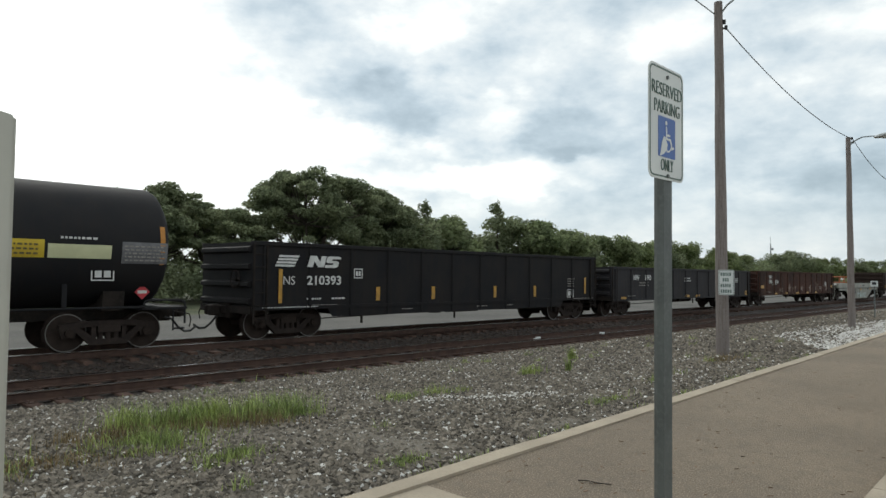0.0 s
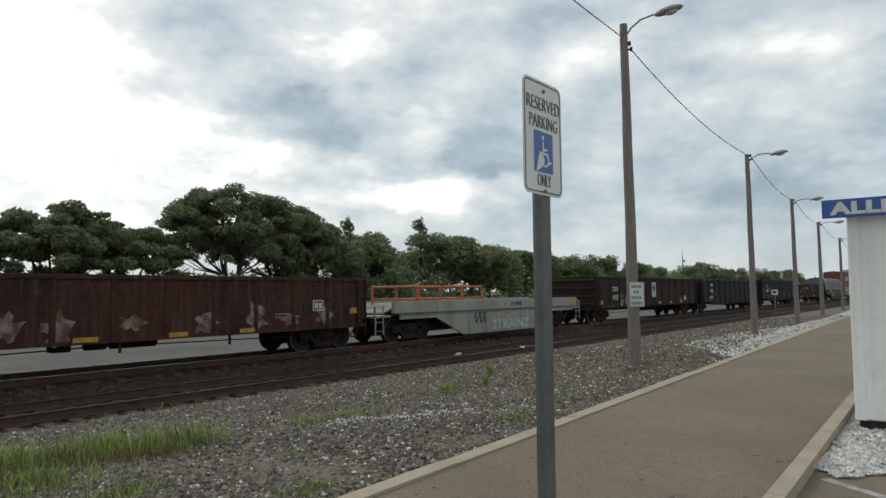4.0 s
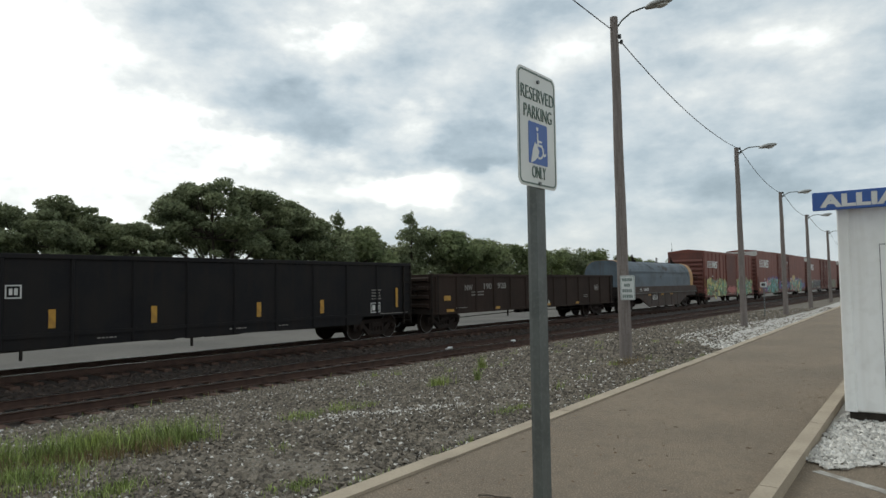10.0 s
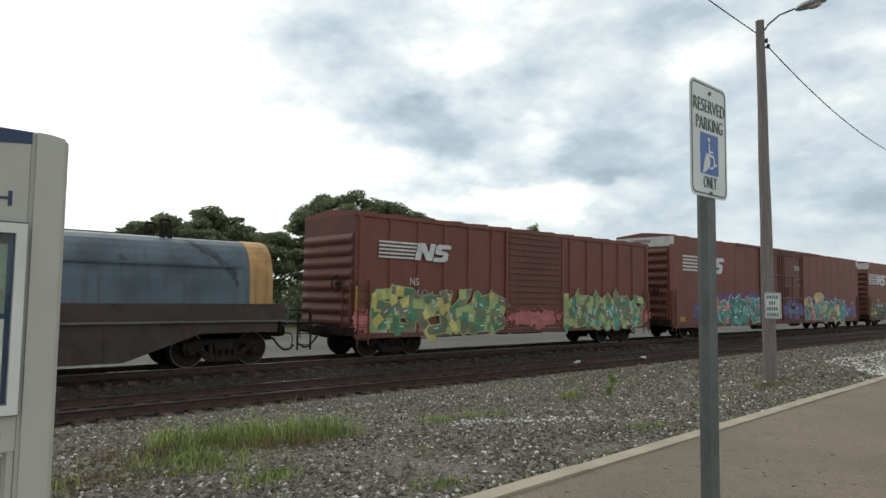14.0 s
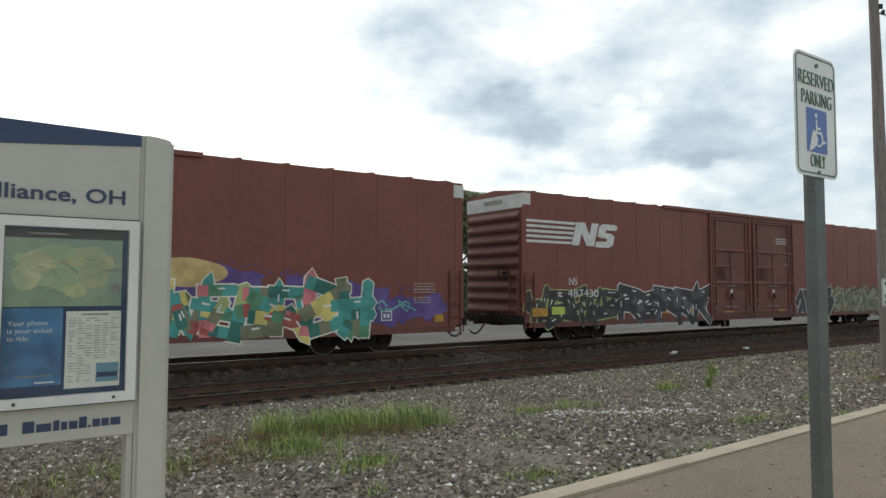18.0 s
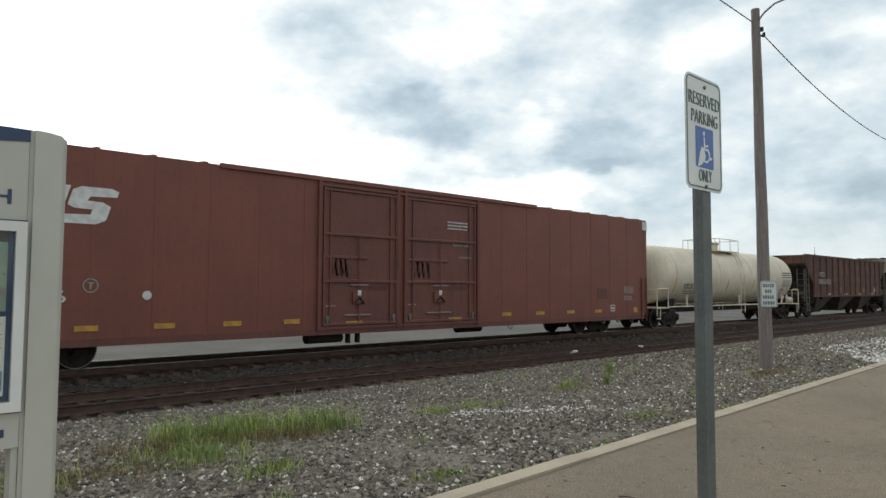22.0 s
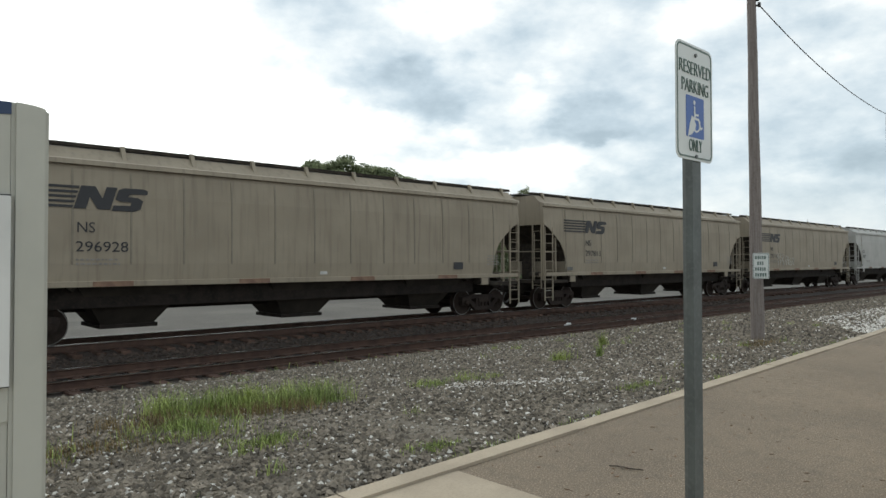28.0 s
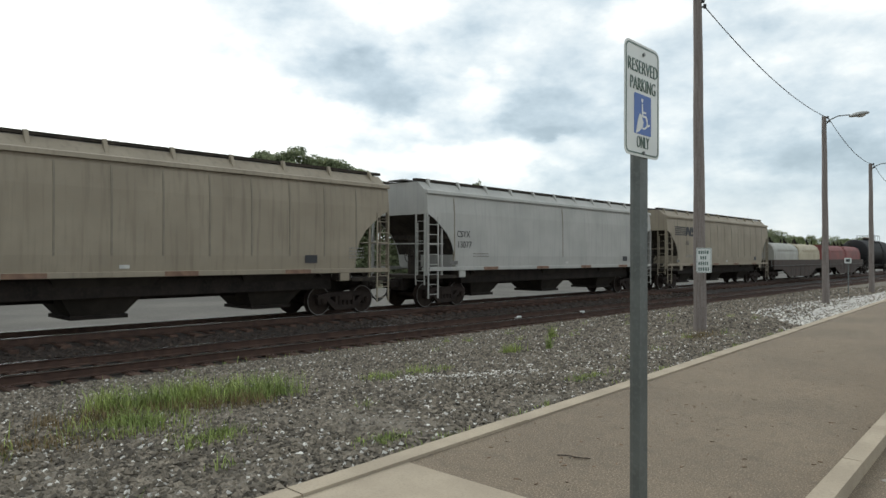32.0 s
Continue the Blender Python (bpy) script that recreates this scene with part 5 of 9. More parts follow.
tuft("grass", 3300, ribbon(-8.2, 3.35, -7.3, 5.45, 0.25), 0.06, 0.40, GRASS, "green grass growing through the gravel", 41)
tuft("grass", 900, patch(-6.85, 3.25, 0.55, 0.75), 0.05, 0.24, GRASS, "green grass growing through the gravel", 42)
tuft("grass", 620, patch(-6.75, 1.3, 0.7, 0.8), 0.03, 0.16, GRASS, "green grass and weeds in the gravel", 43)
tuft("dry_grass", 900, patch(-6.8, 2.3, 0.7, 1.3), 0.03, 0.13, DRYGRASS, "dry brown grass in the gravel", 44)
tuft("dry_grass", 1200, ribbon(-7.8, 2.6, -6.95, 5.0, 0.24), 0.05, 0.22, DRYGRASS, "dry straw at the foot of the green grass", 52)
tuft("grass", 520, ribbon(-7.15, 6.9, -7.0, 8.5, 0.14), 0.04, 0.15, GRASS, "low grass patch in the gravel", 45)
tuft("grass", 420, patch(-5.63, 3.55, 0.42, 0.4), 0.03, 0.14, GRASS, "low weeds in the gravel", 46)
tuft("grass", 260, patch(-7.4, 11.0, 0.22, 0.3), 0.06, 0.26, GRASS, "grass tuft in the gravel", 47)
tuft("grass", 260, patch(-4.14, 4.5, 0.16, 0.3), 0.03, 0.09, GRASS, "low weeds beside the kerb", 48)
tuft("dry_grass", 300, patch(-5.3, 15.2, 0.35, 0.9), 0.05, 0.2, DRYGRASS, "dry weeds near the pole", 49)
tuft("grass", 70, patch(-7.06, 11.74, 0.06, 0.08), 0.2, 0.42, GRASS, "tall weed in the gravel", 50)
tuft("grass", 90, patch(-8.5, 14.0, 0.08, 0.1), 0.2, 0.42, GRASS, "tall weed in the gravel", 56)
tuft("grass", 240, patch(-4.45, 8.9, 0.2, 0.5), 0.03, 0.12, GRASS, "low weeds beside the kerb", 57)
tuft("grass", 300, patch(-12.1, 9.0, 0.25, 4.5), 0.05, 0.2, GRASS, "weeds along the tie ends", 51)


def sprigs(r):
    """Scattered weeds: a few dozen spots in the gravel."""
    k = r.randint(0, 34)
    q = random.Random(900 + k)
    y = q.uniform(2, 22)
    x = q.uniform(-11.2, kerb_x(y) - 0.4)
    return x + r.normal() * 0.07, y + r.normal() * 0.09


def kerb_weeds(r):
    k = r.randint(0, 16)
    q = random.Random(700 + k)
    y = q.uniform(4.2, 20)
    return kerb_x(y) - 0.06 - abs(r.normal()) * 0.05, y + r.normal() * 0.12


tuft("dry_grass", 900, patch(-6.3, 0.9, 0.9, 0.9), 0.02, 0.09, DRYGRASS, "flattened brown grass and debris in the gravel", 55)
tuft("weeds", 900, sprigs, 0.04, 0.2, GRASS, "small green weeds scattered in the gravel", 53)
tuft("weeds", 420, kerb_weeds, 0.03, 0.1, GRASS, "low weeds along the concrete kerb", 54)


def litter(x, y, s, z):
    root = tagged(new("litter"), "small scrap of white litter beside the track", "litter")
    root.matrix_basis = pose(x, y, z, 0, 0, 30)
    part("cup", cyl(bmesh.new(), (0, 0, 0.03), (0.16 * s, 0.02, 0.05), 0.045 * s, 10, 0.035 * s), SIGNWHITE, root)
    part("flap", bx(-0.07 * s, 0.02 * s, -0.08 * s, 0.07 * s, 0.0, 0.012), SIGNWHITE, root)


litter(-12.9, 18.5, 1.0, -0.33)
litter(-12.95, 22.6, 1.1, -0.40)


def twig():
    root = tagged(new("twig"), "brown fallen twig lying on the asphalt", "twig")
    root.matrix_basis = pose(-2.55, 5.15, 0.008)
    part("stem", rods(bmesh.new(), [(0, 0, 0.004), (0.08, 0.04, 0.008), (0.17, 0.05, 0.006), (0.27, 0.10, 0.006)], 0.006, 6), BARK, root)
    part("side_stem", rods(bmesh.new(), [(0.09, 0.04, 0.008), (0.14, -0.01, 0.006)], 0.004, 5), BARK, root)


twig()


def leaf_litter():
    r = np.random.RandomState(61)
    bm = bmesh.new()
    for _ in range(170):
        y = 4.4 + 13 * r.uniform() ** 1.4
        x = r.uniform(kerb_x(y) + 0.3, inner_x(y) - 0.2)
        s, a = r.uniform(0.006, 0.016), r.uniform(0, 6.28)
        c, d = math.cos(a), math.sin(a)
        pts = [(x + s * (u * c - v * d), y + s * (u * d + v * c)) for u, v in ((-1.6, 0), (-0.4, 0.5), (0.9, 0.35), (1.7, 0), (0.7, -0.45), (-0.5, -0.4))]
        prism(bm, pts, "z", 0.001, 0.006)
    tagged(part("leaf_litter", bm, mat("dead_leaf", (0.19, 0.115, 0.068), (0.13, 0.085, 0.055), rough=0.9, random_amt=0.5)), "scattered brown dead leaves on the asphalt", "leaves", kind="stuff")


leaf_litter()


# ---------------------------------------------------------------- the train: shared parts
W = 1.53                       # half width of a car body
CARS, WHEELS = [], {1: [], -1: []}
SHARED = {}


def travelled(t):
    """Metres that the train has run by t seconds; it slows a little."""
    return 12.15364 * t - 0.02064 * t * t


def shared(key, make, material):
    """A mesh that many alike parts use."""
    if key not in SHARED:
        bm = make()
        me = bpy.data.meshes.new(key if isinstance(key, str) else key[0])
        bm.to_mesh(me); bm.free()
        me.materials.append(material)
        SHARED[key] = me
    return SHARED[key]


def side_frame(s):
    bm = bmesh.new()
    x0, x1 = (0.90, 1.06) if s > 0 else (-1.06, -0.90)
    # top member, sloping ends, lower tension member, columns beside the spring nest
    prism(bm, [(-1.10, 0.50), (-1.10, 0.66), (-0.55, 0.74), (0.55, 0.74), (1.10, 0.66), (1.10, 0.50), (0.80, 0.56), (0.45, 0.60), (-0.45, 0.60), (-0.80, 0.56)], "x", x0, x1)
    prism(bm, [(-0.84, 0.56), (-0.66, 0.58), (-0.30, 0.30), (0.30, 0.30), (0.66, 0.58), (0.84, 0.56), (0.42, 0.16), (-0.42, 0.16)], "x", x0 + 0.01, x1 - 0.01)
    for a in (-1, 1):
        prism(bm, [(a * 0.30, 0.28), (a * 0.40, 0.28), (a * 0.40, 0.62), (a * 0.30, 0.62)], "x", x0, x1)
        prism(bm, [(a * 0.76, 0.34), (a * 1.04, 0.34), (a * 1.12, 0.56), (a * 0.70, 0.56)], "x", x0 + 0.02, x1 - 0.02)
    for k in (-0.18, 0.0, 0.18):
        cyl(bm, ((x0 + x1) / 2, k, 0.29), ((x0 + x1) / 2, k, 0.47), 0.07, 8)
    box(bm, x0 - 0.01, x1 + 0.02, -0.26, 0.26, 0.46, 0.60)
    return bm


def bolster():
    bm = bx(-0.95, 0.95, -0.22, 0.22, 0.42, 0.66, bev=0.02)
    for a in (-0.55, 0.55):
        box(bm, -0.75, 0.75, a - 0.06, a + 0.06, 0.36, 0.46)
    cyl(bm, (0, 0, 0.66), (0, 0, 0.74), 0.2, 14)
    return bm


def wheel_pair():
    bm = bmesh.new()
    cyl(bm, (-1.0, 0, 0), (1.0, 0, 0), 0.085, 10)
    for s in (-1, 1):
        cyl(bm, (s * 0.685, 0, 0), (s * 0.825, 0, 0), 0.452, 28)
        cyl(bm, (s * 0.665, 0, 0), (s * 0.690, 0, 0), 0.485, 28)
        cyl(bm, (s * 0.80, 0, 0), (s * 0.87, 0, 0), 0.16, 12)
        for k in range(6):
            a = k * math.pi / 3
            cyl(bm, (s * 0.82, 0.30 * math.cos(a), 0.30 * math.sin(a)), (s * 0.83, 0.30 * math.cos(a), 0.30 * math.sin(a)), 0.035, 6)
    return bm


def wheel_rim():
    bm = bmesh.new()
    for s in (-1, 1):
        n = 28
        for k in range(n):
            a, b = 2 * math.pi * k / n, 2 * math.pi * (k + 1) / n
            q = [(0.428, a), (0.450, a), (0.450, b), (0.428, b)]
            prism(bm, [(r * math.cos(t), r * math.sin(t)) for r, t in q], "x", s * 0.825, s * 0.832)
    return bm


def bearing_cap():
    bm = bmesh.new()
    for s in (-1, 1):
        cyl(bm, (s * 0.98, 0, 0), (s * 1.12, 0, 0), 0.105, 12)
        cyl(bm, (s * 1.12, 0, 0), (s * 1.14, 0, 0), 0.07, 10)
        for k in range(3):
            a = k * 2.094
            cyl(bm, (s * 1.12, 0.05 * math.cos(a), 0.05 * math.sin(a)), (s * 1.155, 0.05 * math.cos(a), 0.05 * math.sin(a)), 0.016, 6)
    return bm


def truck(parent, y):
    root = part("truck", shared("bolster", bolster, UNDER), None, parent, "dark cast steel freight truck")
    root.matrix_basis = pose(0, y, 0)
    for s in (1, -1):
        part("side_frame", shared(("side_frame", s), lambda: side_frame(s), TRUCKM), None, root)
    for s in (1, -1):
        def pair():
            bm = wheel_pair()
            tmp = bearing_cap()
            me = bpy.data.meshes.new("t"); tmp.to_mesh(me); tmp.free()
            bm.from_mesh(me)
            bpy.data.meshes.remove(me)
            n0 = len(bm.faces)
            tmp = wheel_rim()
            me = bpy.data.meshes.new("t"); tmp.to_mesh(me); tmp.free()
            bm.from_mesh(me)
            bpy.data.meshes.remove(me)
            bm.faces.ensure_lookup_table()
            for f in bm.faces[n0:]:
                f.material_index = 1
            return bm
        me = shared("wheelset", pair, WHEEL)
        if len(me.materials) < 2:
            me.materials.append(TREAD)
        ws = part("wheelset", me, None, root)
        ws.matrix_basis = pose(0, s * 0.89, 0.457)
        WHEELS[s].append(ws)
    return root


def coupler_mesh():
    bm = bx(-0.14, 0.14, -0.55, 0.20, 0.74, 0.98, bev=0.02)
    box(bm, -0.20, 0.14, 0.20, 0.48, 0.70, 1.02, bev=0.05)
    box(bm, 0.08, 0.22, 0.28, 0.52, 0.72, 1.00, bev=0.04)
    return bm


def hose_mesh():
    pts = [(0.34, -0.15, 0.72), (0.36, 0.05, 0.66), (0.38, 0.20, 0.46), (0.36, 0.40, 0.32), (0.30, 0.60, 0.32), (0.24, 0.80, 0.44)]
    return rods(bmesh.new(), pts, 0.032, 7)


def coupler(parent, y, s):
    o = part("coupler", shared("coupler", coupler_mesh, UNDER), None, parent)
    o.matrix_basis = pose(0, y, 0, 0, 0, 0 if s > 0 else 180)
    part("air_hose", shared("air_hose", hose_mesh, BLACKCABLE), None, o)
    part("cut_lever", shared("cut_lever", lambda: rods(bmesh.new(), [(1.38, 0.06, 0.52), (1.38, 0.10, 0.70), (1.25, 0.12, 0.84), (0.25, 0.16, 0.86), (0.18, 0.3, 0.92)], 0.016, 6), UNDER), None, o)
    part("draft_box", shared("draft_box", lambda: bx(-0.32, 0.32, -0.30, 0.02, 0.62, 1.06, bev=0.02), UNDER), None, o)


def ladder_mesh(n, w, step):
    bm = bmesh.new()
    for s in (-w / 2, w / 2):
        box(bm, -0.02, 0.02, s - 0.022, s + 0.022, -0.05, n * step + 0.02)
    for k in range(n):
        rods(bm, [(0, -w / 2, k * step + 0.1), (0, w / 2, k * step + 0.1)], 0.013, 6)
    return bm


def ladder(parent, x, y, z, n, w, step, material, face="x"):
    me = shared(("ladder", n, w, step, material.name), lambda: ladder_mesh(n, w, step), material)
    o = part("ladder", me, None, parent)
    o.matrix_basis = pose(x, y, z, 0, 0, 0 if face == "x" else 90)
    return o


def grab(parent, x, y, z, w, material):
    me = shared(("grab_iron", w, material.name), lambda: rods(bmesh.new(), [(-0.05, -w / 2, 0), (0.06, -w / 2, 0), (0.06, w / 2, 0), (-0.05, w / 2, 0)], 0.012, 6), material)
    o = part("grab_iron", me, None, parent)
    o.location = (x, y, z)


def brake_wheel(parent, y, z, s):
    def make():
        bm = bmesh.new()
        n = 16
        pts = [(0.25 * math.cos(2 * math.pi * k / n), 0, 0.25 * math.sin(2 * math.pi * k / n)) for k in range(n + 1)]
        rods(bm, pts, 0.016, 6)
        for k in range(4):
            rods(bm, [(0, 0.05, 0), pts[k * 4]], 0.014, 5)
        cyl(bm, (0, 0, 0), (0, 0.14, 0), 0.05, 8)
        return bm
    o = part("brake_wheel", shared("brake_wheel", make, UNDER), None, parent)
    o.matrix_basis = pose(0.72, y, z, 0, 0, 0 if s < 0 else 180)


def tape(parent, y, z, w, h, x, material=YELLOW, name="reflector"):
    me = shared((name, w, h, material.name), lambda: bx(0, 0.005, -w / 2, w / 2, -h / 2, h / 2), material)
    o = part(name, me, None, parent)
    o.location = (x, y, z)
    return o


def small_print(parent, y, z, w, h, x, rows, material=DECALFADE, seed=0):
    tagged(part("stencil_text", bars(bmesh.new(), y, z, w, h, x, rows, random.Random(seed)), material, parent, "small stencilled markings"), kind="stuff")


def framed_box(parent, y, z, w, h, x, material=DECAL):
    ring = ring_plate(bmesh.new(), [(y, z), (y + w, z), (y + w, z + h), (y, z + h)], [(y + 0.03, z + 0.03), (y + w - 0.03, z + 0.03), (y + w - 0.03, z + h - 0.03), (y + 0.03, z + h - 0.03)], "x", x, x + 0.005)
    box(ring, x, x + 0.005, y + 0.08, y + w * 0.45, z + 0.08, z + h - 0.08)
    box(ring, x, x + 0.005, y + w * 0.55, y + w - 0.08, z + 0.08, z + h - 0.08)
    part("stencil_box", ring, material, parent)


def emblem_shape(parent, y, z, w, h, x, material, stripes=True):
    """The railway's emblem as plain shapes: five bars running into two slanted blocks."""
    lean = 0.30 * h
    bl = w * (0.465 if stripes else 0.04)
    if stripes:
        for k in range(5):
            zz = z + h * (0.03 + 0.205 * k)
            o = part("emblem_bar", prism(bmesh.new(), [(y, zz), (y + bl + lean * (zz - z) / h - 0.03, zz), (y + bl + lean * (zz + 0.1 * h - z) / h - 0.03, zz + 0.105 * h), (y, zz + 0.105 * h)], "x", x, x + 0.005), material, parent)
    a, q = y + bl, w - bl - lean

    def P(u, v):
        return (a + u * q + lean * v, z + v * h)
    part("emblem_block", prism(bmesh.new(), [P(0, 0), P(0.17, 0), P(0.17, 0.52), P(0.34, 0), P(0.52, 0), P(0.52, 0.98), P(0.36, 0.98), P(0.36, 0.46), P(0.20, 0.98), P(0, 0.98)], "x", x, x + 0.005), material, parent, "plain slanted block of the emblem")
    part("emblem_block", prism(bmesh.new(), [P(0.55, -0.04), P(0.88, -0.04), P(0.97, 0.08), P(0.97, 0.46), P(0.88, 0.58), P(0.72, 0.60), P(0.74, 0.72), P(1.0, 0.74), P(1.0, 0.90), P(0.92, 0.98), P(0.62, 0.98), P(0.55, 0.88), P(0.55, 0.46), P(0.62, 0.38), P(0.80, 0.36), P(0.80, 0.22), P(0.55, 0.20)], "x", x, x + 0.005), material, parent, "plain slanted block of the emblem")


def initials(parent, y, z, h, x, material):
    """The reporting marks before the car's number."""
    letter("NS", h, y, z, x, parent, material, width=h * 1.65)


def blob(rng, cy, cz, ry, rz, lobes, rough=0.25, n=26):
    ph = [rng.uniform(0, 6.28) for _ in range(4)]
    pts = []
    for k in range(n):
        a = 2 * math.pi * k / n
        f = 1 + rough * (0.5 * math.sin(lobes * a + ph[0]) + 0.35 * math.sin((lobes + 2) * a + ph[1]) + 0.2 * math.sin((lobes + 5) * a + ph[2]))
        pts.append((cy + ry * f * math.cos(a), cz + rz * f * math.sin(a)))
    return pts


def flat_poly(bm, pts, x):
    vs = [bm.verts.new((x, p[0], p[1])) for p in pts]
    es = [bm.edges.new((vs[i], vs[(i + 1) % len(vs)])) for i in range(len(vs))]
    got = bmesh.ops.triangle_fill(bm, use_beauty=True, edges=es, normal=(1, 0, 0))
    fs = [f for f in got["geom"] if isinstance(f, bmesh.types.BMFace)]
    for f in fs:
        f.normal_update()
        if f.normal.x < 0:
            f.normal_flip()


def shrink(pts, d):
    cy, cz = sum(p[0] for p in pts) / len(pts), sum(p[1] for p in pts) / len(pts)
    out = []
    for y, z in pts:
        r = math.hypot(y - cy, z - cz) or 1
        out.append((cy + (y - cy) * max(0.1, 1 - d / r), cz + (z - cz) * max(0.1, 1 - d / r)))
    return out


GCOL = {}


def paint(name, c):
    if name not in GCOL:
        GCOL[name] = mat("spray_" + name, c, [min(1, v * 1.35 + 0.015) for v in c], scale=1.8, rough=0.55, lo=0.42, hi=0.58)
    return GCOL[name]


P_TEAL, P_PURPLE, P_WHITE = paint("teal", (0.045, 0.22, 0.20)), paint("purple", (0.075, 0.045, 0.17)), paint("white", (0.50, 0.50, 0.48))
P_BLACK, P_GREEN, P_LIME, P_PINK = paint("black", (0.018, 0.017, 0.018)), paint("green", (0.06, 0.17, 0.09)), paint("lime", (0.28, 0.33, 0.13)), paint("pink", (0.45, 0.14, 0.15))
P_OLIVE, P_SALMON, P_YELLOW, P_AQUA = paint("olive", (0.13, 0.135, 0.08)), paint("salmon", (0.36, 0.11, 0.095)), paint("yellow", (0.48, 0.40, 0.12)), paint("aqua", (0.12, 0.33, 0.32))
P_KHAKI, P_DARKOLIVE = paint("khaki", (0.17, 0.165, 0.10)), paint("dark_olive", (0.035, 0.035, 0.022))
P_GREY, P_SLATE = paint("grey", (0.20, 0.20, 0.20)), paint("slate", (0.05, 0.055, 0.06))
P_TEALDARK, P_TAN, P_CREAM, P_RUST = paint("dark_teal", (0.02, 0.11, 0.09)), paint("tan", (0.40, 0.29, 0.12)), paint("cream", (0.55, 0.53, 0.44)), paint("rust", (0.26, 0.06, 0.045))


def graffiti(parent, y0, y1, z0, z1, x, n, fills, outline, cloud=None, inner=None, seed=0, slant=0.12):
    """Sprayed lettering that cannot be read, as overlapping bulging shapes with an outline, a dark line and a fill."""
    rng = random.Random(seed)
    if cloud is not None:
        bm = bmesh.new()
        m = max(3, n)
        for k in range(m):
            cy = y0 + (y1 - y0) * (k + 0.5) / m
            flat_poly(bm, blob(rng, cy, (z0 + z1) / 2 + rng.uniform(-0.1, 0.12), (y1 - y0) / m * 0.85, (z1 - z0) * 0.50, 6, 0.22, 30), x + 0.001 + 0.0003 * k)
        for _ in range(m * 3):
            s = rng.uniform(0.03, 0.09)
            flat_poly(bm, blob(rng, rng.uniform(y0 - 0.3, y1 + 0.3), rng.uniform(z0, z1 + 0.2), s, s, 3, 0.1, 9), x + 0.0012)
        tagged(part("paint_cloud", bm, cloud, parent), kind="stuff")
    layers = {}
    w = (y1 - y0) / n
    h = z1 - z0

    def add(m, pts, lift):
        flat_poly(layers.setdefault(m.name, (m, bmesh.new()))[1], pts, x + lift)

    def bar(p, q, r0, r1, grow):
        """A flared stroke from p to q, swollen by grow."""
        d = Vector((q[0] - p[0], q[1] - p[1]))
        d.normalize()
        nn = Vector((-d.y, d.x))
        a, b = Vector(p) - d * (grow + 0.06), Vector(q) + d * (grow + 0.06)
        m = (a + b) / 2 + nn * 0.03
        return [tuple(v) for v in (a + nn * (r0 + grow), m + nn * (min(r0, r1) * 0.9 + grow), b + nn * (r1 + grow), b - nn * (r1 + grow) + d * 0.05, m - nn * (min(r0, r1) * 0.9 + grow), a - nn * (r0 + grow) - d * 0.05)]
    order = list(range(len(FORMS)))
    rng.shuffle(order)
    for k in range(n):
        cy = y0 + w * (k + 0.5)
        lo, hi = z0 + 0.06 + rng.uniform(0.0, 0.06) * h, z1 - rng.uniform(0.0, 0.16) * h
        lift = 0.004 + 0.002 * k
        lean = rng.uniform(-0.10, 0.16)
        r = min(0.12 * w + 0.06, 0.19) * rng.uniform(0.9, 1.15)
        strokes = []
        for u0, v0, u1, v1 in FORMS[order[k % len(order)]]:
            p = (cy + u0 * w * 1.22 + lean * (v0 - 0.5) * h, lo + (hi - lo) * (0.08 + 0.84 * v0) + rng.uniform(-0.03, 0.03))
            q = (cy + u1 * w * 1.22 + lean * (v1 - 0.5) * h, lo + (hi - lo) * (0.08 + 0.84 * v1) + rng.uniform(-0.03, 0.03))
            strokes.append((p, q, r * rng.uniform(0.8, 1.35), r * rng.uniform(0.8, 1.5)))
        spikes = []
        if rng.random() < 0.3:
            a = cy + rng.uniform(-0.4, 0.4) * w
            spikes.append([(a - 0.13, hi - 0.1), (a + 0.15, hi - 0.08), (a + rng.uniform(-0.08, 0.12), hi + rng.uniform(0.2, 0.42))])
        for p, q, r0, r1 in strokes:
            add(outline, bar(p, q, r0, r1, 0.055), lift)
        for t in spikes:
            add(outline, shrink(t, -0.06), lift)
            add(fills[(k + 1) % len(fills)], shrink(t, 0.02), lift + 0.0012)
        for p, q, r0, r1 in strokes:
            add(P_BLACK, bar(p, q, r0, r1, 0.018), lift + 0.0006)
        for i, (p, q, r0, r1) in enumerate(strokes):
            add(fills[(k + i) % len(fills)], bar(p, q, r0, r1, -0.012), lift + 0.0012 + 0.0001 * i)
        if inner is not None:
            for i, (p, q, r0, r1) in enumerate(strokes):
                f = rng.uniform(0.2, 0.7)
                a = (p[0] + (q[0] - p[0]) * f, p[1] + (q[1] - p[1]) * f)
                b = (p[0] + (q[0] - p[0]) * min(1, f + 0.35), p[1] + (q[1] - p[1]) * min(1, f + 0.35))
                if math.hypot(b[0] - a[0], b[1] - a[1]) > 0.08:
                    add(inner[rng.randrange(len(inner))], bar(a, b, r0 * 0.55, r1 * 0.35, -0.03), lift + 0.0017)
    for m, bm in layers.values():
        tagged(part("graffiti", bm, m, parent), kind="stuff")


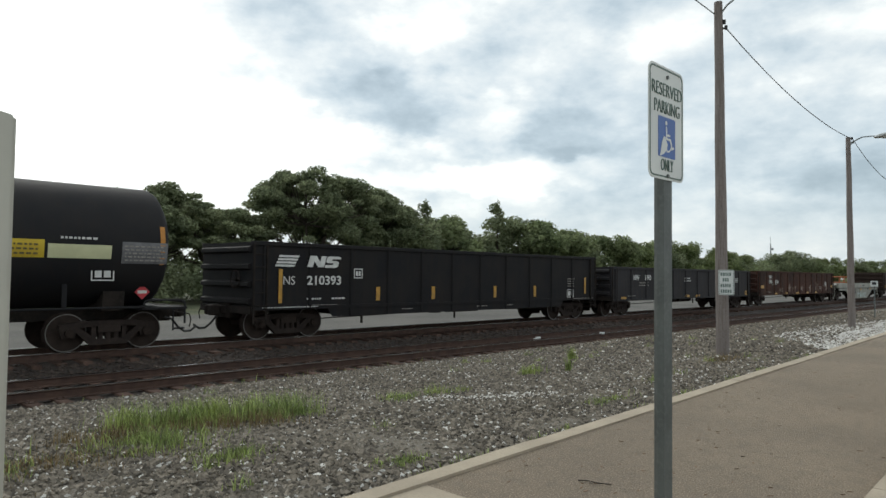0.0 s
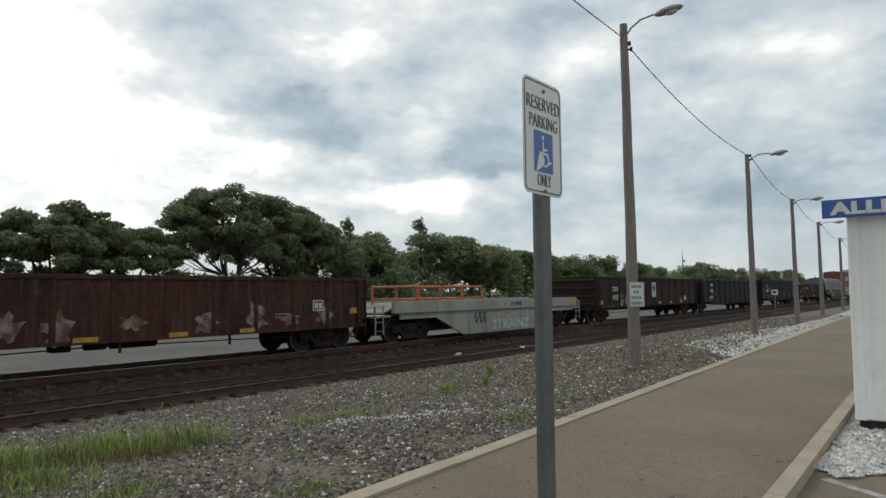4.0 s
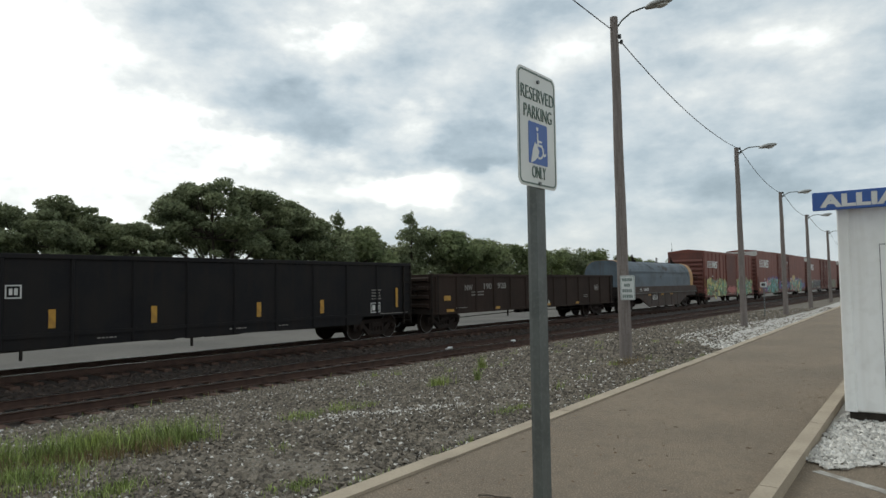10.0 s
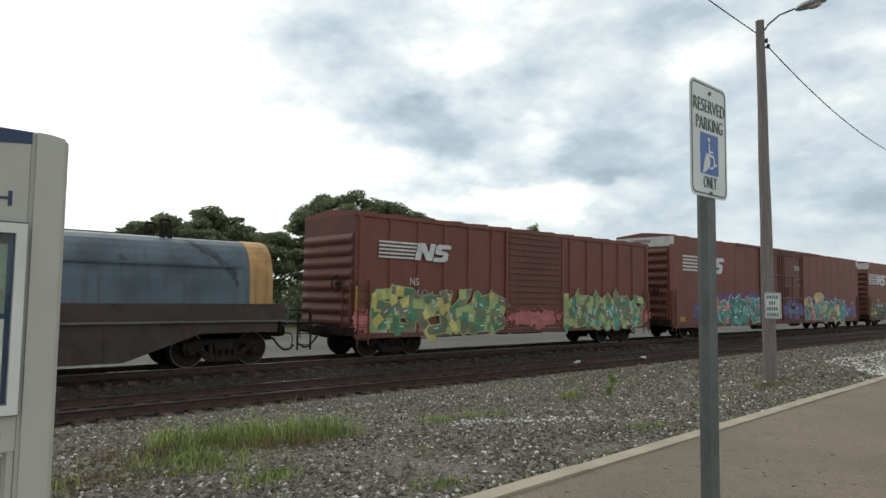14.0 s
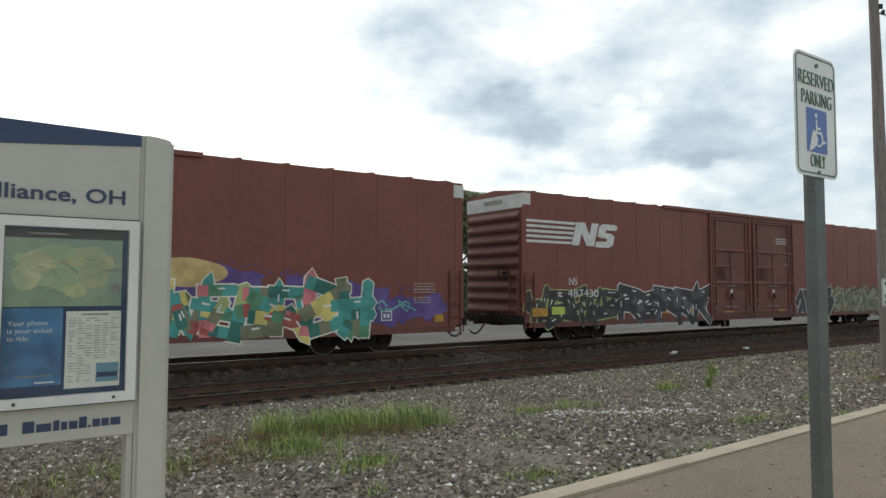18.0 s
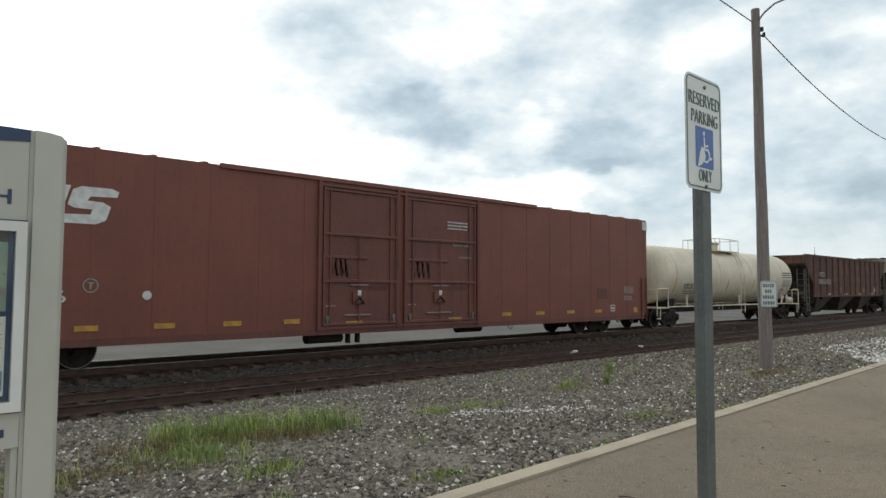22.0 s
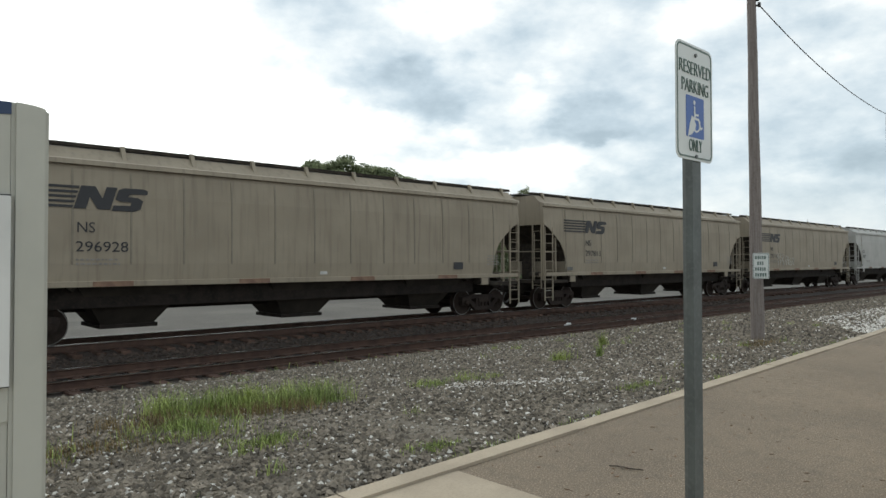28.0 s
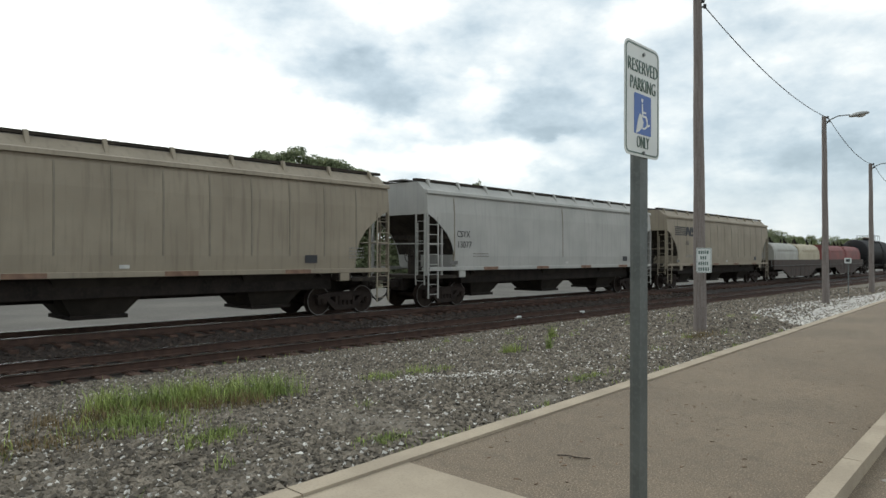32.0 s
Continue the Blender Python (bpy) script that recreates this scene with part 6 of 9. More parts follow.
STROKES = (
    ((0.10, 0.00, 0.10, 1.00), (0.10, 0.98, 0.90, 0.92), (0.10, 0.50, 0.75, 0.52), (0.10, 0.02, 0.98, 0.08)),
    ((0.12, -0.05, 0.10, 1.00), (0.10, 0.98, 0.78, 0.84), (0.78, 0.84, 0.68, 0.50), (0.68, 0.50, 0.12, 0.46), (0.42, 0.48, 0.98, -0.06)),
    ((0.92, 1.00, 0.16, 0.84), (0.16, 0.84, 0.24, 0.52), (0.24, 0.52, 0.84, 0.44), (0.84, 0.44, 0.78, 0.08), (0.78, 0.08, 0.02, 0.00)),
    ((0.08, 1.05, 0.28, 0.04), (0.28, 0.04, 0.54, 0.62), (0.54, 0.62, 0.74, 0.04), (0.74, 0.04, 1.00, 1.05)),
)


def wildstyle(parent, y0, y1, z0, z1, x, n, fills, outline, inner, seed):
    """Interlocking sprayed strokes: a broad outline below, colour patches on each stroke, small highlights on top."""
    rng = random.Random(seed)
    dw, h = (y1 - y0) / n, z1 - z0
    k = 0

    def lay(bm, pts, at):
        bm.faces.new([bm.verts.new((at, *c)) for c in reversed(pts)])

    def bar(p, q, half, tip):
        d = (q - p).normalized()
        m = Vector((-d.y, d.x))
        return [p - d * half * 0.8 - m * half, p - d * half * 0.8 + m * half, q + d * half * 0.4 + m * half, q + d * (half + tip), q + d * half * 0.4 - m * half]
    for i in range(n):
        form = STROKES[rng.randrange(4)]
        lean, lift, tall = rng.uniform(-0.12, 0.16), rng.uniform(-0.05, 0.05) * h, rng.uniform(0.86, 1.0)
        half = 0.095 * h * rng.uniform(0.85, 1.2)
        under, top = bmesh.new(), bmesh.new()
        sheets = {m.name: (m, bmesh.new()) for m in [*fills, *inner]}
        extra = [(rng.uniform(-0.2, 0.5), rng.uniform(0.1, 0.9), rng.uniform(0.5, 1.2), rng.uniform(0.0, 1.0)) for _ in range(2)]
        for stroke in [*form, *extra]:
            u0, v0, u1, v1 = (c + rng.uniform(-0.13, 0.13) for c in stroke)
            p = Vector((y0 + dw * (i + u0 * 1.12 + lean * v0 * 0.6), z0 + lift + 0.12 * h + v0 * h * 0.76 * tall))
            q = Vector((y0 + dw * (i + u1 * 1.12 + lean * v1 * 0.6), z0 + lift + 0.12 * h + v1 * h * 0.76 * tall))
            tip = rng.choice((0.0, 0.0, 0.10 * h))
            lay(under, bar(p, q, half + 0.040, tip), x + 0.00008 * k)
            cuts = sorted((0.0, rng.uniform(0.2, 0.45), rng.uniform(0.55, 0.8), 1.0))
            for c0, c1 in zip(cuts, cuts[1:]):
                m = rng.choice([*fills, *fills, *inner])
                lay(sheets[m.name][1], bar(p.lerp(q, c0), p.lerp(q, c1), half, tip if c1 == 1.0 else 0.0), x + 0.006 + 0.00009 * k)
                k += 1
            if rng.random() < 0.5:
                c = p.lerp(q, rng.uniform(0.25, 0.7)) + Vector((0, half * 0.35))
                lay(top, bar(c, c + (q - p).normalized() * half * 1.1, half * 0.16, 0.0), x + 0.0165 + 0.00005 * k)
        tagged(part("graffiti", under, outline, parent, "sprayed outline of the graffiti"), kind="stuff")
        for m, bm in sheets.values():
            if bm.faces:
                tagged(part("graffiti", bm, m, parent, "sprayed graffiti colour"), kind="stuff")
            else:
                bm.free()
        if top.faces:
            tagged(part("graffiti", top, P_WHITE, parent, "white sprayed highlights"), kind="stuff")
        else:
            top.free()


FORMS = [
    [(-0.42, 0.10, -0.10, 0.95), (-0.10, 0.95, 0.30, 0.60), (0.30, 0.60, -0.20, 0.30), (-0.20, 0.30, 0.45, 0.02)],
    [(-0.40, 0.85, 0.10, 0.98), (0.10, 0.98, -0.15, 0.50), (-0.15, 0.50, 0.42, 0.55), (0.42, 0.55, 0.05, 0.02), (-0.38, 0.15, 0.05, 0.02)],
    [(-0.45, 0.45, 0.0, 1.0), (0.0, 1.0, 0.12, 0.40), (0.12, 0.40, 0.45, 0.85), (-0.30, 0.02, 0.12, 0.40), (0.2, 0.1, 0.45, 0.85)],
    [(-0.40, 0.02, -0.35, 0.60), (-0.35, 0.60, 0.05, 0.98), (0.05, 0.98, 0.42, 0.65), (0.42, 0.65, -0.05, 0.45), (-0.05, 0.45, 0.38, 0.05)],
    [(-0.45, 0.95, -0.20, 0.05), (-0.20, 0.05, 0.15, 0.70), (0.15, 0.70, 0.45, 0.98), (0.15, 0.70, 0.40, 0.10)],
    [(-0.42, 0.30, -0.05, 0.10), (-0.05, 0.10, 0.40, 0.42), (0.40, 0.42, -0.25, 0.72), (-0.25, 0.72, 0.30, 0.98), (-0.42, 0.30, -0.25, 0.72)],
    [(-0.35, 0.98, -0.42, 0.40), (-0.42, 0.40, 0.0, 0.05), (0.0, 0.05, 0.10, 0.62), (0.10, 0.62, -0.35, 0.98), (0.10, 0.62, 0.45, 0.30)],
]


def mist(parent, y0, y1, z0, z1, x, material, seed):
    """A soft sprayed cloud: overlapping lobes that break up into dots at the rim."""
    rng = random.Random(seed)
    bm = bmesh.new()
    for k in range(int(9 * (y1 - y0)) + 6):
        a, b = rng.uniform(-1, 1), rng.uniform(-1, 1)
        f = 1 - 0.45 * a * a
        q = rng.uniform(0.16, 0.34) * (z1 - z0) * f
        flat_poly(bm, blob(rng, (y0 + y1) / 2 + a * (y1 - y0) / 2, (z0 + z1) / 2 + b * (z1 - z0) * 0.3 * f, q * 1.35, q, 4, 0.3, 16), x + 0.00002 * k)
    for k in range(int(45 * (y1 - y0))):
        a = rng.uniform(0, 6.28)
        f = rng.gauss(1.0, 0.13)
        q = rng.uniform(0.012, 0.035)
        flat_poly(bm, blob(rng, (y0 + y1) / 2 + f * (y1 - y0) * 0.55 * math.cos(a), (z0 + z1) / 2 + f * (z1 - z0) * 0.5 * math.sin(a), q, q, 3, 0.2, 6), x + 0.0003)
    tagged(part("paint_mist", bm, material, parent, "soft sprayed cloud of paint"), kind="stuff")


def star(parent, y, z, s, x, material):
    """A small sprayed star with four points."""
    bm = bmesh.new()
    pts = [(y + (s if k % 2 == 0 else 0.22 * s) * math.sin(k * math.pi / 4) * 0.7, z + (s if k % 2 == 0 else 0.22 * s) * math.cos(k * math.pi / 4)) for k in range(8)]
    flat_poly(bm, pts, x)
    part("sprayed_star", bm, material, parent)


def scribble(parent, y0, y1, z0, z1, x, material, seed, loops=5, r=0.016):
    """A thin sprayed tag, an unreadable looping line."""
    rng = random.Random(seed)
    pts = []
    n = loops * 7
    for i in range(n + 1):
        f = i / n
        pts.append((y0 + (y1 - y0) * f + 0.5 * (y1 - y0) / loops * math.sin(i * 0.9), (z0 + z1) / 2 + (z1 - z0) / 2 * math.sin(i * 1.75 + rng.uniform(-0.5, 0.5))))
    bm = bmesh.new()
    for a, b in zip(pts, pts[1:]):
        d = Vector((b[0] - a[0], b[1] - a[1]))
        if d.length < 1e-4:
            continue
        nn = Vector((-d.y, d.x)).normalized() * r
        q = [(a[0] + nn.x, a[1] + nn.y), (b[0] + nn.x, b[1] + nn.y), (b[0] - nn.x, b[1] - nn.y), (a[0] - nn.x, a[1] - nn.y)]
        prism(bm, q, "x", x, x + 0.003)
    tagged(part("sprayed_tag", bm, material, parent, "thin looping sprayed tag"), kind="stuff")


def underframe(parent, hl, ycl, zb=0.62):
    part("centre_sill", bx(-0.22, 0.22, -hl + 0.05, hl - 0.05, zb, 1.0), UNDER, parent)
    part("brake_reservoir", cyl(bmesh.new(), (0.55, 0.4, 0.72), (0.55, 1.6, 0.72), 0.2, 14), UNDER, parent)
    part("brake_valve", bx(0.6, 0.95, -1.2, -0.75, 0.55, 0.85, bev=0.03), UNDER, parent)
    part("brake_cylinder", cyl(bmesh.new(), (0.75, -0.35, 0.70), (0.75, 0.15, 0.70), 0.16, 12), UNDER, parent)
    part("brake_rod", rods(bmesh.new(), [(0.75, -ycl + 0.9, 0.52), (0.75, -0.4, 0.62), (0.75, ycl - 0.9, 0.52)], 0.018, 6), UNDER, parent)
    for s in (-1, 1):
        truck(parent, s * ycl)
        coupler(parent, s * (hl + 0.05), s)


def car(name, c0, c1, label, category):
    root = tagged(new(name), label, category, "cars of the passing freight train")
    CARS.append((root, (c0 + c1) / 2))
    return root, (c1 - c0) / 2


# ---------------------------------------------------------------- gondolas
def gondola(c0, c1, top, material, label, bottom=0.75, belly=None, ribs=11, rib_w=0.16, decals=None, chord=0.12):
    root, hl = car("gondola_car", c0, c1, label, "freight car")
    ycl = hl - 1.45
    w = W - 0.05
    lo = belly if belly is not None else bottom
    if belly is not None:
        prof = [(-hl, 0.88), (-hl + 2.55, 0.88), (-hl + 2.75, belly), (hl - 2.75, belly), (hl - 2.55, 0.88), (hl, 0.88), (hl, top - chord), (-hl, top - chord)]
    else:
        prof = [(-hl, bottom), (hl, bottom), (hl, top - chord), (-hl, top - chord)]
    for s in (1, -1):
        part("side_sheet", prism(bmesh.new(), prof, "x", s * (w - 0.02), s * w), material, root)
        part("top_chord", bx(*sorted((s * (w - 0.10), s * (w + 0.05))), -hl - 0.02, hl + 0.02, top - chord, top, bev=0.012), material, root)
        part("side_sill", bx(*sorted((s * (w - 0.02), s * (w + 0.035))), -hl, hl, (0.88 if belly is not None else bottom), (0.88 if belly is not None else bottom) + 0.10), material, root)
    for k in range(ribs):
        y = -hl + 0.35 + (2 * hl - 0.7) * k / (ribs - 1)
        z0 = lo + 0.02 if abs(y) < hl - 2.75 or belly is None else 0.9
        me = shared(("side_rib", round(z0, 2), top, material.name, rib_w), lambda: prism(bmesh.new(), [(-rib_w / 2, 0), (rib_w / 2, 0), (rib_w / 2 - 0.03, 0.055), (-rib_w / 2 + 0.03, 0.055)], "z", z0, top - chord), material)
        for s in (1, -1):
            o = part("side_rib", me, None, root)
            o.matrix_basis = pose(s * (w - 0.002), y, 0, 0, 0, -90 * s)
    for s in (1, -1):
        end = bx(-w + 0.02, w - 0.02, *sorted((s * (hl - 0.04), s * hl)), 0.85, top - 0.02)
        part("end_sheet", end, material, root)
        nr = 4
        for k in range(nr):
            z = 1.12 + (top - 1.35) * k / (nr - 1)
            me = shared(("end_rib", material.name), lambda: prism(bmesh.new(), [(0, -0.10), (0.11, -0.05), (0.11, 0.05), (0, 0.10)], "x", -w + 0.08, w - 0.08), material)
            o = part("end_rib", me, None, root)
            o.matrix_basis = pose(0, s * hl, z, 0, 0, 0 if s > 0 else 180)
        part("end_sill", bx(-w, w, *sorted((s * (hl - 0.1), s * (hl + 0.06))), 0.78, 0.98), UNDER, root)
        ladder(root, w + 0.05, s * (hl - 0.22), 0.55, int((top - 0.6) / 0.36), 0.40, 0.36, UNDER)
    brake_wheel(root, -hl - 0.12, 1.75, -1)
    part("floor", bx(-w + 0.03, w - 0.03, -hl + 0.05, hl - 0.05, 0.98, 1.04), UNDER, root)
    for y in np.linspace(-hl + 3.2, hl - 3.2, 5):
        part("cross_bearer", bx(-w + 0.05, w - 0.05, y - 0.06, y + 0.06, lo + 0.04, 0.98), UNDER, root)
    underframe(root, hl, ycl, 0.66)
    if decals:
        decals(root, hl, w + 0.004)
    return root


def emblem_gondola(with_emblem, number):
    def f(root, hl, x):
        if with_emblem:
            for k in range(4):
                part("emblem_bar", prism(bmesh.new(), [(-7.98 - 0.04 * (3 - k), 2.12 + 0.09 * k), (-7.46 + 0.05 * k, 2.12 + 0.09 * k), (-7.43 + 0.05 * k, 2.18 + 0.09 * k), (-7.96 - 0.04 * (3 - k), 2.18 + 0.09 * k)], "x", x, x + 0.005), DECAL, root)
            emblem_shape(root, -7.10, 2.12, 1.30, 0.34, x + 0.056, DECAL, False)
            initials(root, -7.84, 1.60, 0.25, x, DECAL)
            letter(number, 0.26, -7.05, 1.60, x + 0.056, root, DECAL, width=1.25, bold=0.008)
        else:
            initials(root, -6.62, 2.07, 0.24, x, DECAL)
            letter(number, 0.24, -7.03, 1.60, x + 0.056, root, DECAL, width=1.22, bold=0.008)
        tape(root, -7.93, 1.56, 0.12, 0.98, x + 0.03)
        tape(root, 7.94, 1.52, 0.12, 0.72, x + 0.03)
        framed_box(root, -5.26, 1.79, 0.34, 0.31, x)
        for y in (-4.26, -1.73, 1.64, 4.2):
            tape(root, y, 1.30, 0.16, 0.44, x)
        framed_box(root, 6.55, 1.0, 0.5, 0.36, x)
        small_print(root, 6.6, 1.45, 0.5, 0.42, x, 4, DECALFADE, 3)
        small_print(root, -7.0, 1.12, 0.5, 0.12, x, 1, DECAL, 4)
        small_print(root, -6.1, 1.12, 0.5, 0.12, x, 1, DECAL, 5)
        small_print(root, -8.5, 0.92, 1.9, 0.06, x + 0.035, 1, DECAL, 6)
        small_print(root, -7.0, 0.93, 1.1, 0.10, x, 1, DECALFADE, 7)
        small_print(root, 7.0, 0.92, 1.6, 0.06, x + 0.035, 1, DECALFADE, 8)
        for y, w in ((-3.2, 0.5), (2.4, 0.35), (0.6, 0.6)):
            small_print(root, y, 0.74, w, 0.08, x, 1, DECALFADE, 9)
        for y in (-4.9, 5.4, 5.75, -0.6):
            part("stake_post", bx(x - 0.06, x - 0.01, y - 0.03, y + 0.03, 0.38, 0.66), UNDER, root)
    return f


def old_gondola(marks, seed, extra=()):
    """Lettering of the older gondolas: marks are (text, y, z, height, width, material)."""
    def f(root, hl, x):
        for body, y, z, h, w, m in marks:
            letter(body, h, y, z, x + 0.056, root, m, width=w, bold=0.006)
        for y, z, w, h in extra:
            tape(root, y, z, w, h, x + 0.03)
        small_print(root, -6.1, 1.45, 1.0, 0.26, x, 2, DECALFADE, seed)
        small_print(root, 5.0, 1.15, 0.5, 0.2, x, 2, DECALFADE, seed + 1)
        small_print(root, -7.3, 0.95, 0.8, 0.08, x + 0.03, 1, DECALFADE, seed + 2)
        for y in (-3.1, 0.2, 3.4):
            part("stake_post", bx(x - 0.06, x - 0.01, y - 0.03, y + 0.03, 0.48, 0.76), UNDER, root)
    return f


YEL_LOW = [(y, 0.90, 0.5, 0.11) for y in (-7.7, -4.12, -0.62, 0.75, 4.16)]
gondola(9.8, 27.4, 2.82, GBLACK, "tall black steel gondola car with white emblem and numbers", belly=0.62, ribs=12, rib_w=0.11, decals=emblem_gondola(True, "210393"))
g2 = gondola(28.9, 46.5, 2.42, GGREY, "faded black gondola car with white numbers and yellow reflectors", ribs=12, decals=old_gondola(
    [("NW", -6.80, 1.78, 0.26, 0.62, DECAL), ("190", -5.66, 1.78, 0.26, 0.72, DECAL), ("536", -4.52, 1.78, 0.26, 0.76, DECAL)], 11, YEL_LOW + [(8.05, 1.06, 0.36, 0.10), (8.05, 0.90, 0.36, 0.10)]))
framed_box(g2, 6.35, 1.65, 0.42, 0.26, W - 0.044)
small_print(g2, -0.95, 1.68, 0.8, 0.28, W - 0.044, 2, DECAL, 14)
g3 = gondola(47.95, 65.75, 2.45, GBROWN, "heavily rusted brown gondola car with peeling stencils", ribs=13, decals=old_gondola(
    [("NW", -6.85, 1.92, 0.24, 0.55, DECAL), ("190", -6.92, 1.58, 0.26, 0.65, DECAL), ("616", -5.65, 1.58, 0.26, 0.70, DECAL)], 15, [(-8.08, 1.35, 0.6, 0.2)] + [(y, 0.86, 0.6, 0.12) for y in (-5.43, -3.05, -0.67, 1.74, 4.0)] + [(8.3, 1.32, 0.35, 0.2)]))
framed_box(g3, 6.5, 1.36, 0.45, 0.34, W - 0.044)
OLDWHITE = mat("peeling_pale_paint", (0.24, 0.20, 0.17), (0.10, 0.05, 0.035), scale=5, rough=0.85)
for k, y in enumerate((-4.2, -2.4, -1.3, 0.5, 2.6, 4.3, 5.6, 7.0)):
    part("peeling_paint", prism(bmesh.new(), blob(random.Random(k), y, 1.12 + 0.1 * (k % 2), 0.32, 0.18 + 0.12 * (k % 3), 5, 0.5, 18), "x", W - 0.046, W - 0.043), OLDWHITE, g3, "patch of pale peeling paint")
g4 = gondola(84.4, 102.1, 2.72, GDKBROWN, "dark brown gondola car with white stencils and graffiti tags", bottom=0.86, ribs=13, rib_w=0.13, decals=old_gondola(
    [("TZPR", -6.82, 1.86, 0.26, 0.86, DECAL), ("9122", -6.78, 1.36, 0.27, 0.74, DECAL)], 21, [(-8.3, 1.22, 0.5, 0.22)] + [(y, 1.06, 0.45, 0.15) for y in (-5.5, -2.4, 1.0, 3.0, 5.2)]))
tape(g4, -0.19, 1.93, 0.72, 0.98, W + 0.012, mat("pale_placard", (0.40, 0.43, 0.45), (0.34, 0.37, 0.40), scale=4, rough=0.6), "placard")
part("placard_emblem", prism(bmesh.new(), [(-0.50, 2.05), (-0.19, 1.78), (0.12, 2.05), (-0.19, 2.32)], "x", W + 0.016, W + 0.020), plain("slate_print", (0.06, 0.10, 0.16)), g4, "dark blue diamond on the placard")
scribble(g4, -5.6, -5.0, 1.1, 1.4, W - 0.043, P_GREY, 3, 4, 0.02)
scribble(g4, -4.8, -3.9, 1.0, 1.6, W - 0.043, P_WHITE, 4, 5, 0.02)
framed_box(g4, 5.9, 1.12, 0.55, 0.34, W - 0.044)
g5 = gondola(103.2, 120.95, 2.70, GBLACK, "black gondola car with white numbers", belly=0.66, ribs=12, rib_w=0.11, decals=old_gondola(
    [("TZPR", -6.62, 2.15, 0.22, 0.70, DECAL), ("8120", -6.60, 1.68, 0.24, 0.68, DECAL)], 25, []))
framed_box(g5, 5.85, 0.96, 0.5, 0.28, W - 0.044)
small_print(g5, -6.7, 1.12, 1.1, 0.26, W - 0.044, 2, DECAL, 28)
for k in range(9):
    part("top_patch", bx(W - 0.02, W + 0.004, -8.0 + 1.5 * k, -7.8 + 1.5 * k, 2.62, 2.72), DECALFADE, g5, "pale worn patch on the rim")
gondola(122.4, 139.9, 2.82, GBLACK, "tall black gondola car with white numbers and orange bars", belly=0.62, ribs=12, rib_w=0.11, decals=emblem_gondola(False, "210302"))
g7 = gondola(141.2, 159.15, 2.42, GDKBROWN, "dark rusty brown gondola car with worn white numbers", ribs=13, decals=old_gondola(
    [("NW", -6.7, 1.72, 0.24, 0.6, DECALFADE), ("190", -5.3, 1.76, 0.26, 0.72, DECALFADE), ("928", -4.1, 1.78, 0.26, 0.74, DECALFADE)], 31, YEL_LOW + [(-7.9, 1.42, 0.45, 0.2)]))
part("repainted_patch", bx(W - 0.048, W - 0.045, -0.98, -0.12, 1.52, 2.30), mat("slate_patch_paint", (0.035, 0.042, 0.055), (0.026, 0.030, 0.040), scale=3, rough=0.8), g7, "dark slate repainted patch")
for k, (a, b) in enumerate(((-0.72, -0.36), (-0.76, -0.34), (-0.82, -0.26), (-0.70, -0.40))):
    small_print(g7, a, 2.06 - 0.15 * k, b - a, 0.12, W - 0.044, 1, DECAL, 35 + k)
part("torn_scrap", prism(bmesh.new(), [(0.74, 0.86), (0.90, 0.84), (0.98, 0.98), (0.90, 1.04), (0.86, 1.16), (0.82, 1.02)], "x", W - 0.046, W - 0.040), SPLICEWHITE, g7, "torn pale scrap hanging on the side")
framed_box(g7, 6.4, 1.55, 0.5, 0.3, W - 0.044, DECALFADE)


# ---------------------------------------------------------------- coil cars
def trough_body(root, hl, zt, zs, zb, material, sill_h=0.30, sill_end=None):
    """Fish-bellied side girders that carry the coils."""
    for s in (1, -1):
        x0, x1 = sorted((s * (W - 0.10), s * (W - 0.02)))
        part("side_girder", prism(bmesh.new(), [(-hl + 2.55, zs), (-hl + 4.4, zb), (hl - 4.4, zb), (hl - 2.55, zs), (hl - 0.4, zs), (hl - 0.4, zt - sill_h), (-hl + 0.4, zt - sill_h), (-hl + 0.4, zs)], "x", x0, x1), material, root)
        e = sill_end or hl
        part("side_sill", bx(*sorted((s * (W - 0.12), s * (W + 0.02))), -e, e, zt - sill_h, zt, bev=0.01), material, root)
        part("sill_lip", bx(*sorted((s * (W - 0.12), s * (W + 0.06))), -hl + 0.2, hl - 0.2, zt - sill_h - 0.05, zt - sill_h), DUSTGREY, root, "pale worn lower lip")
    part("floor", bx(-W + 0.12, W - 0.12, -hl + 0.3, hl - 0.3, zs + 0.1, zs + 0.2), UNDER, root)
    for y in np.linspace(-hl + 4.8, hl - 4.8, 5):
        part("girder_post", bx(W - 0.022, W - 0.004, y - 0.04, y + 0.04, zb + 0.02, zt - sill_h - 0.05), material, root)


def end_platform(root, hl, s, material, z=1.12):
    part("end_platform", bx(-1.3, 1.3, *sorted((s * (hl - 0.1), s * (hl + 0.85))), z, z + 0.07), material, root)
    r = bmesh.new()
    for x in (1.25, -1.25):
        rods(r, [(x, s * (hl + 0.75), z + 0.05), (x, s * (hl + 0.75), z + 0.42), (x, s * (hl + 0.2), z + 0.42)], 0.02, 6)
    rods(r, [(1.25, s * (hl + 0.75), z + 0.38), (-1.25, s * (hl + 0.75), z + 0.38)], 0.018, 6)
    part("handrail", r, material, root)
    ladder(root, 1.32, s * (hl + 0.55), 0.42, 3, 0.42, 0.32, material)


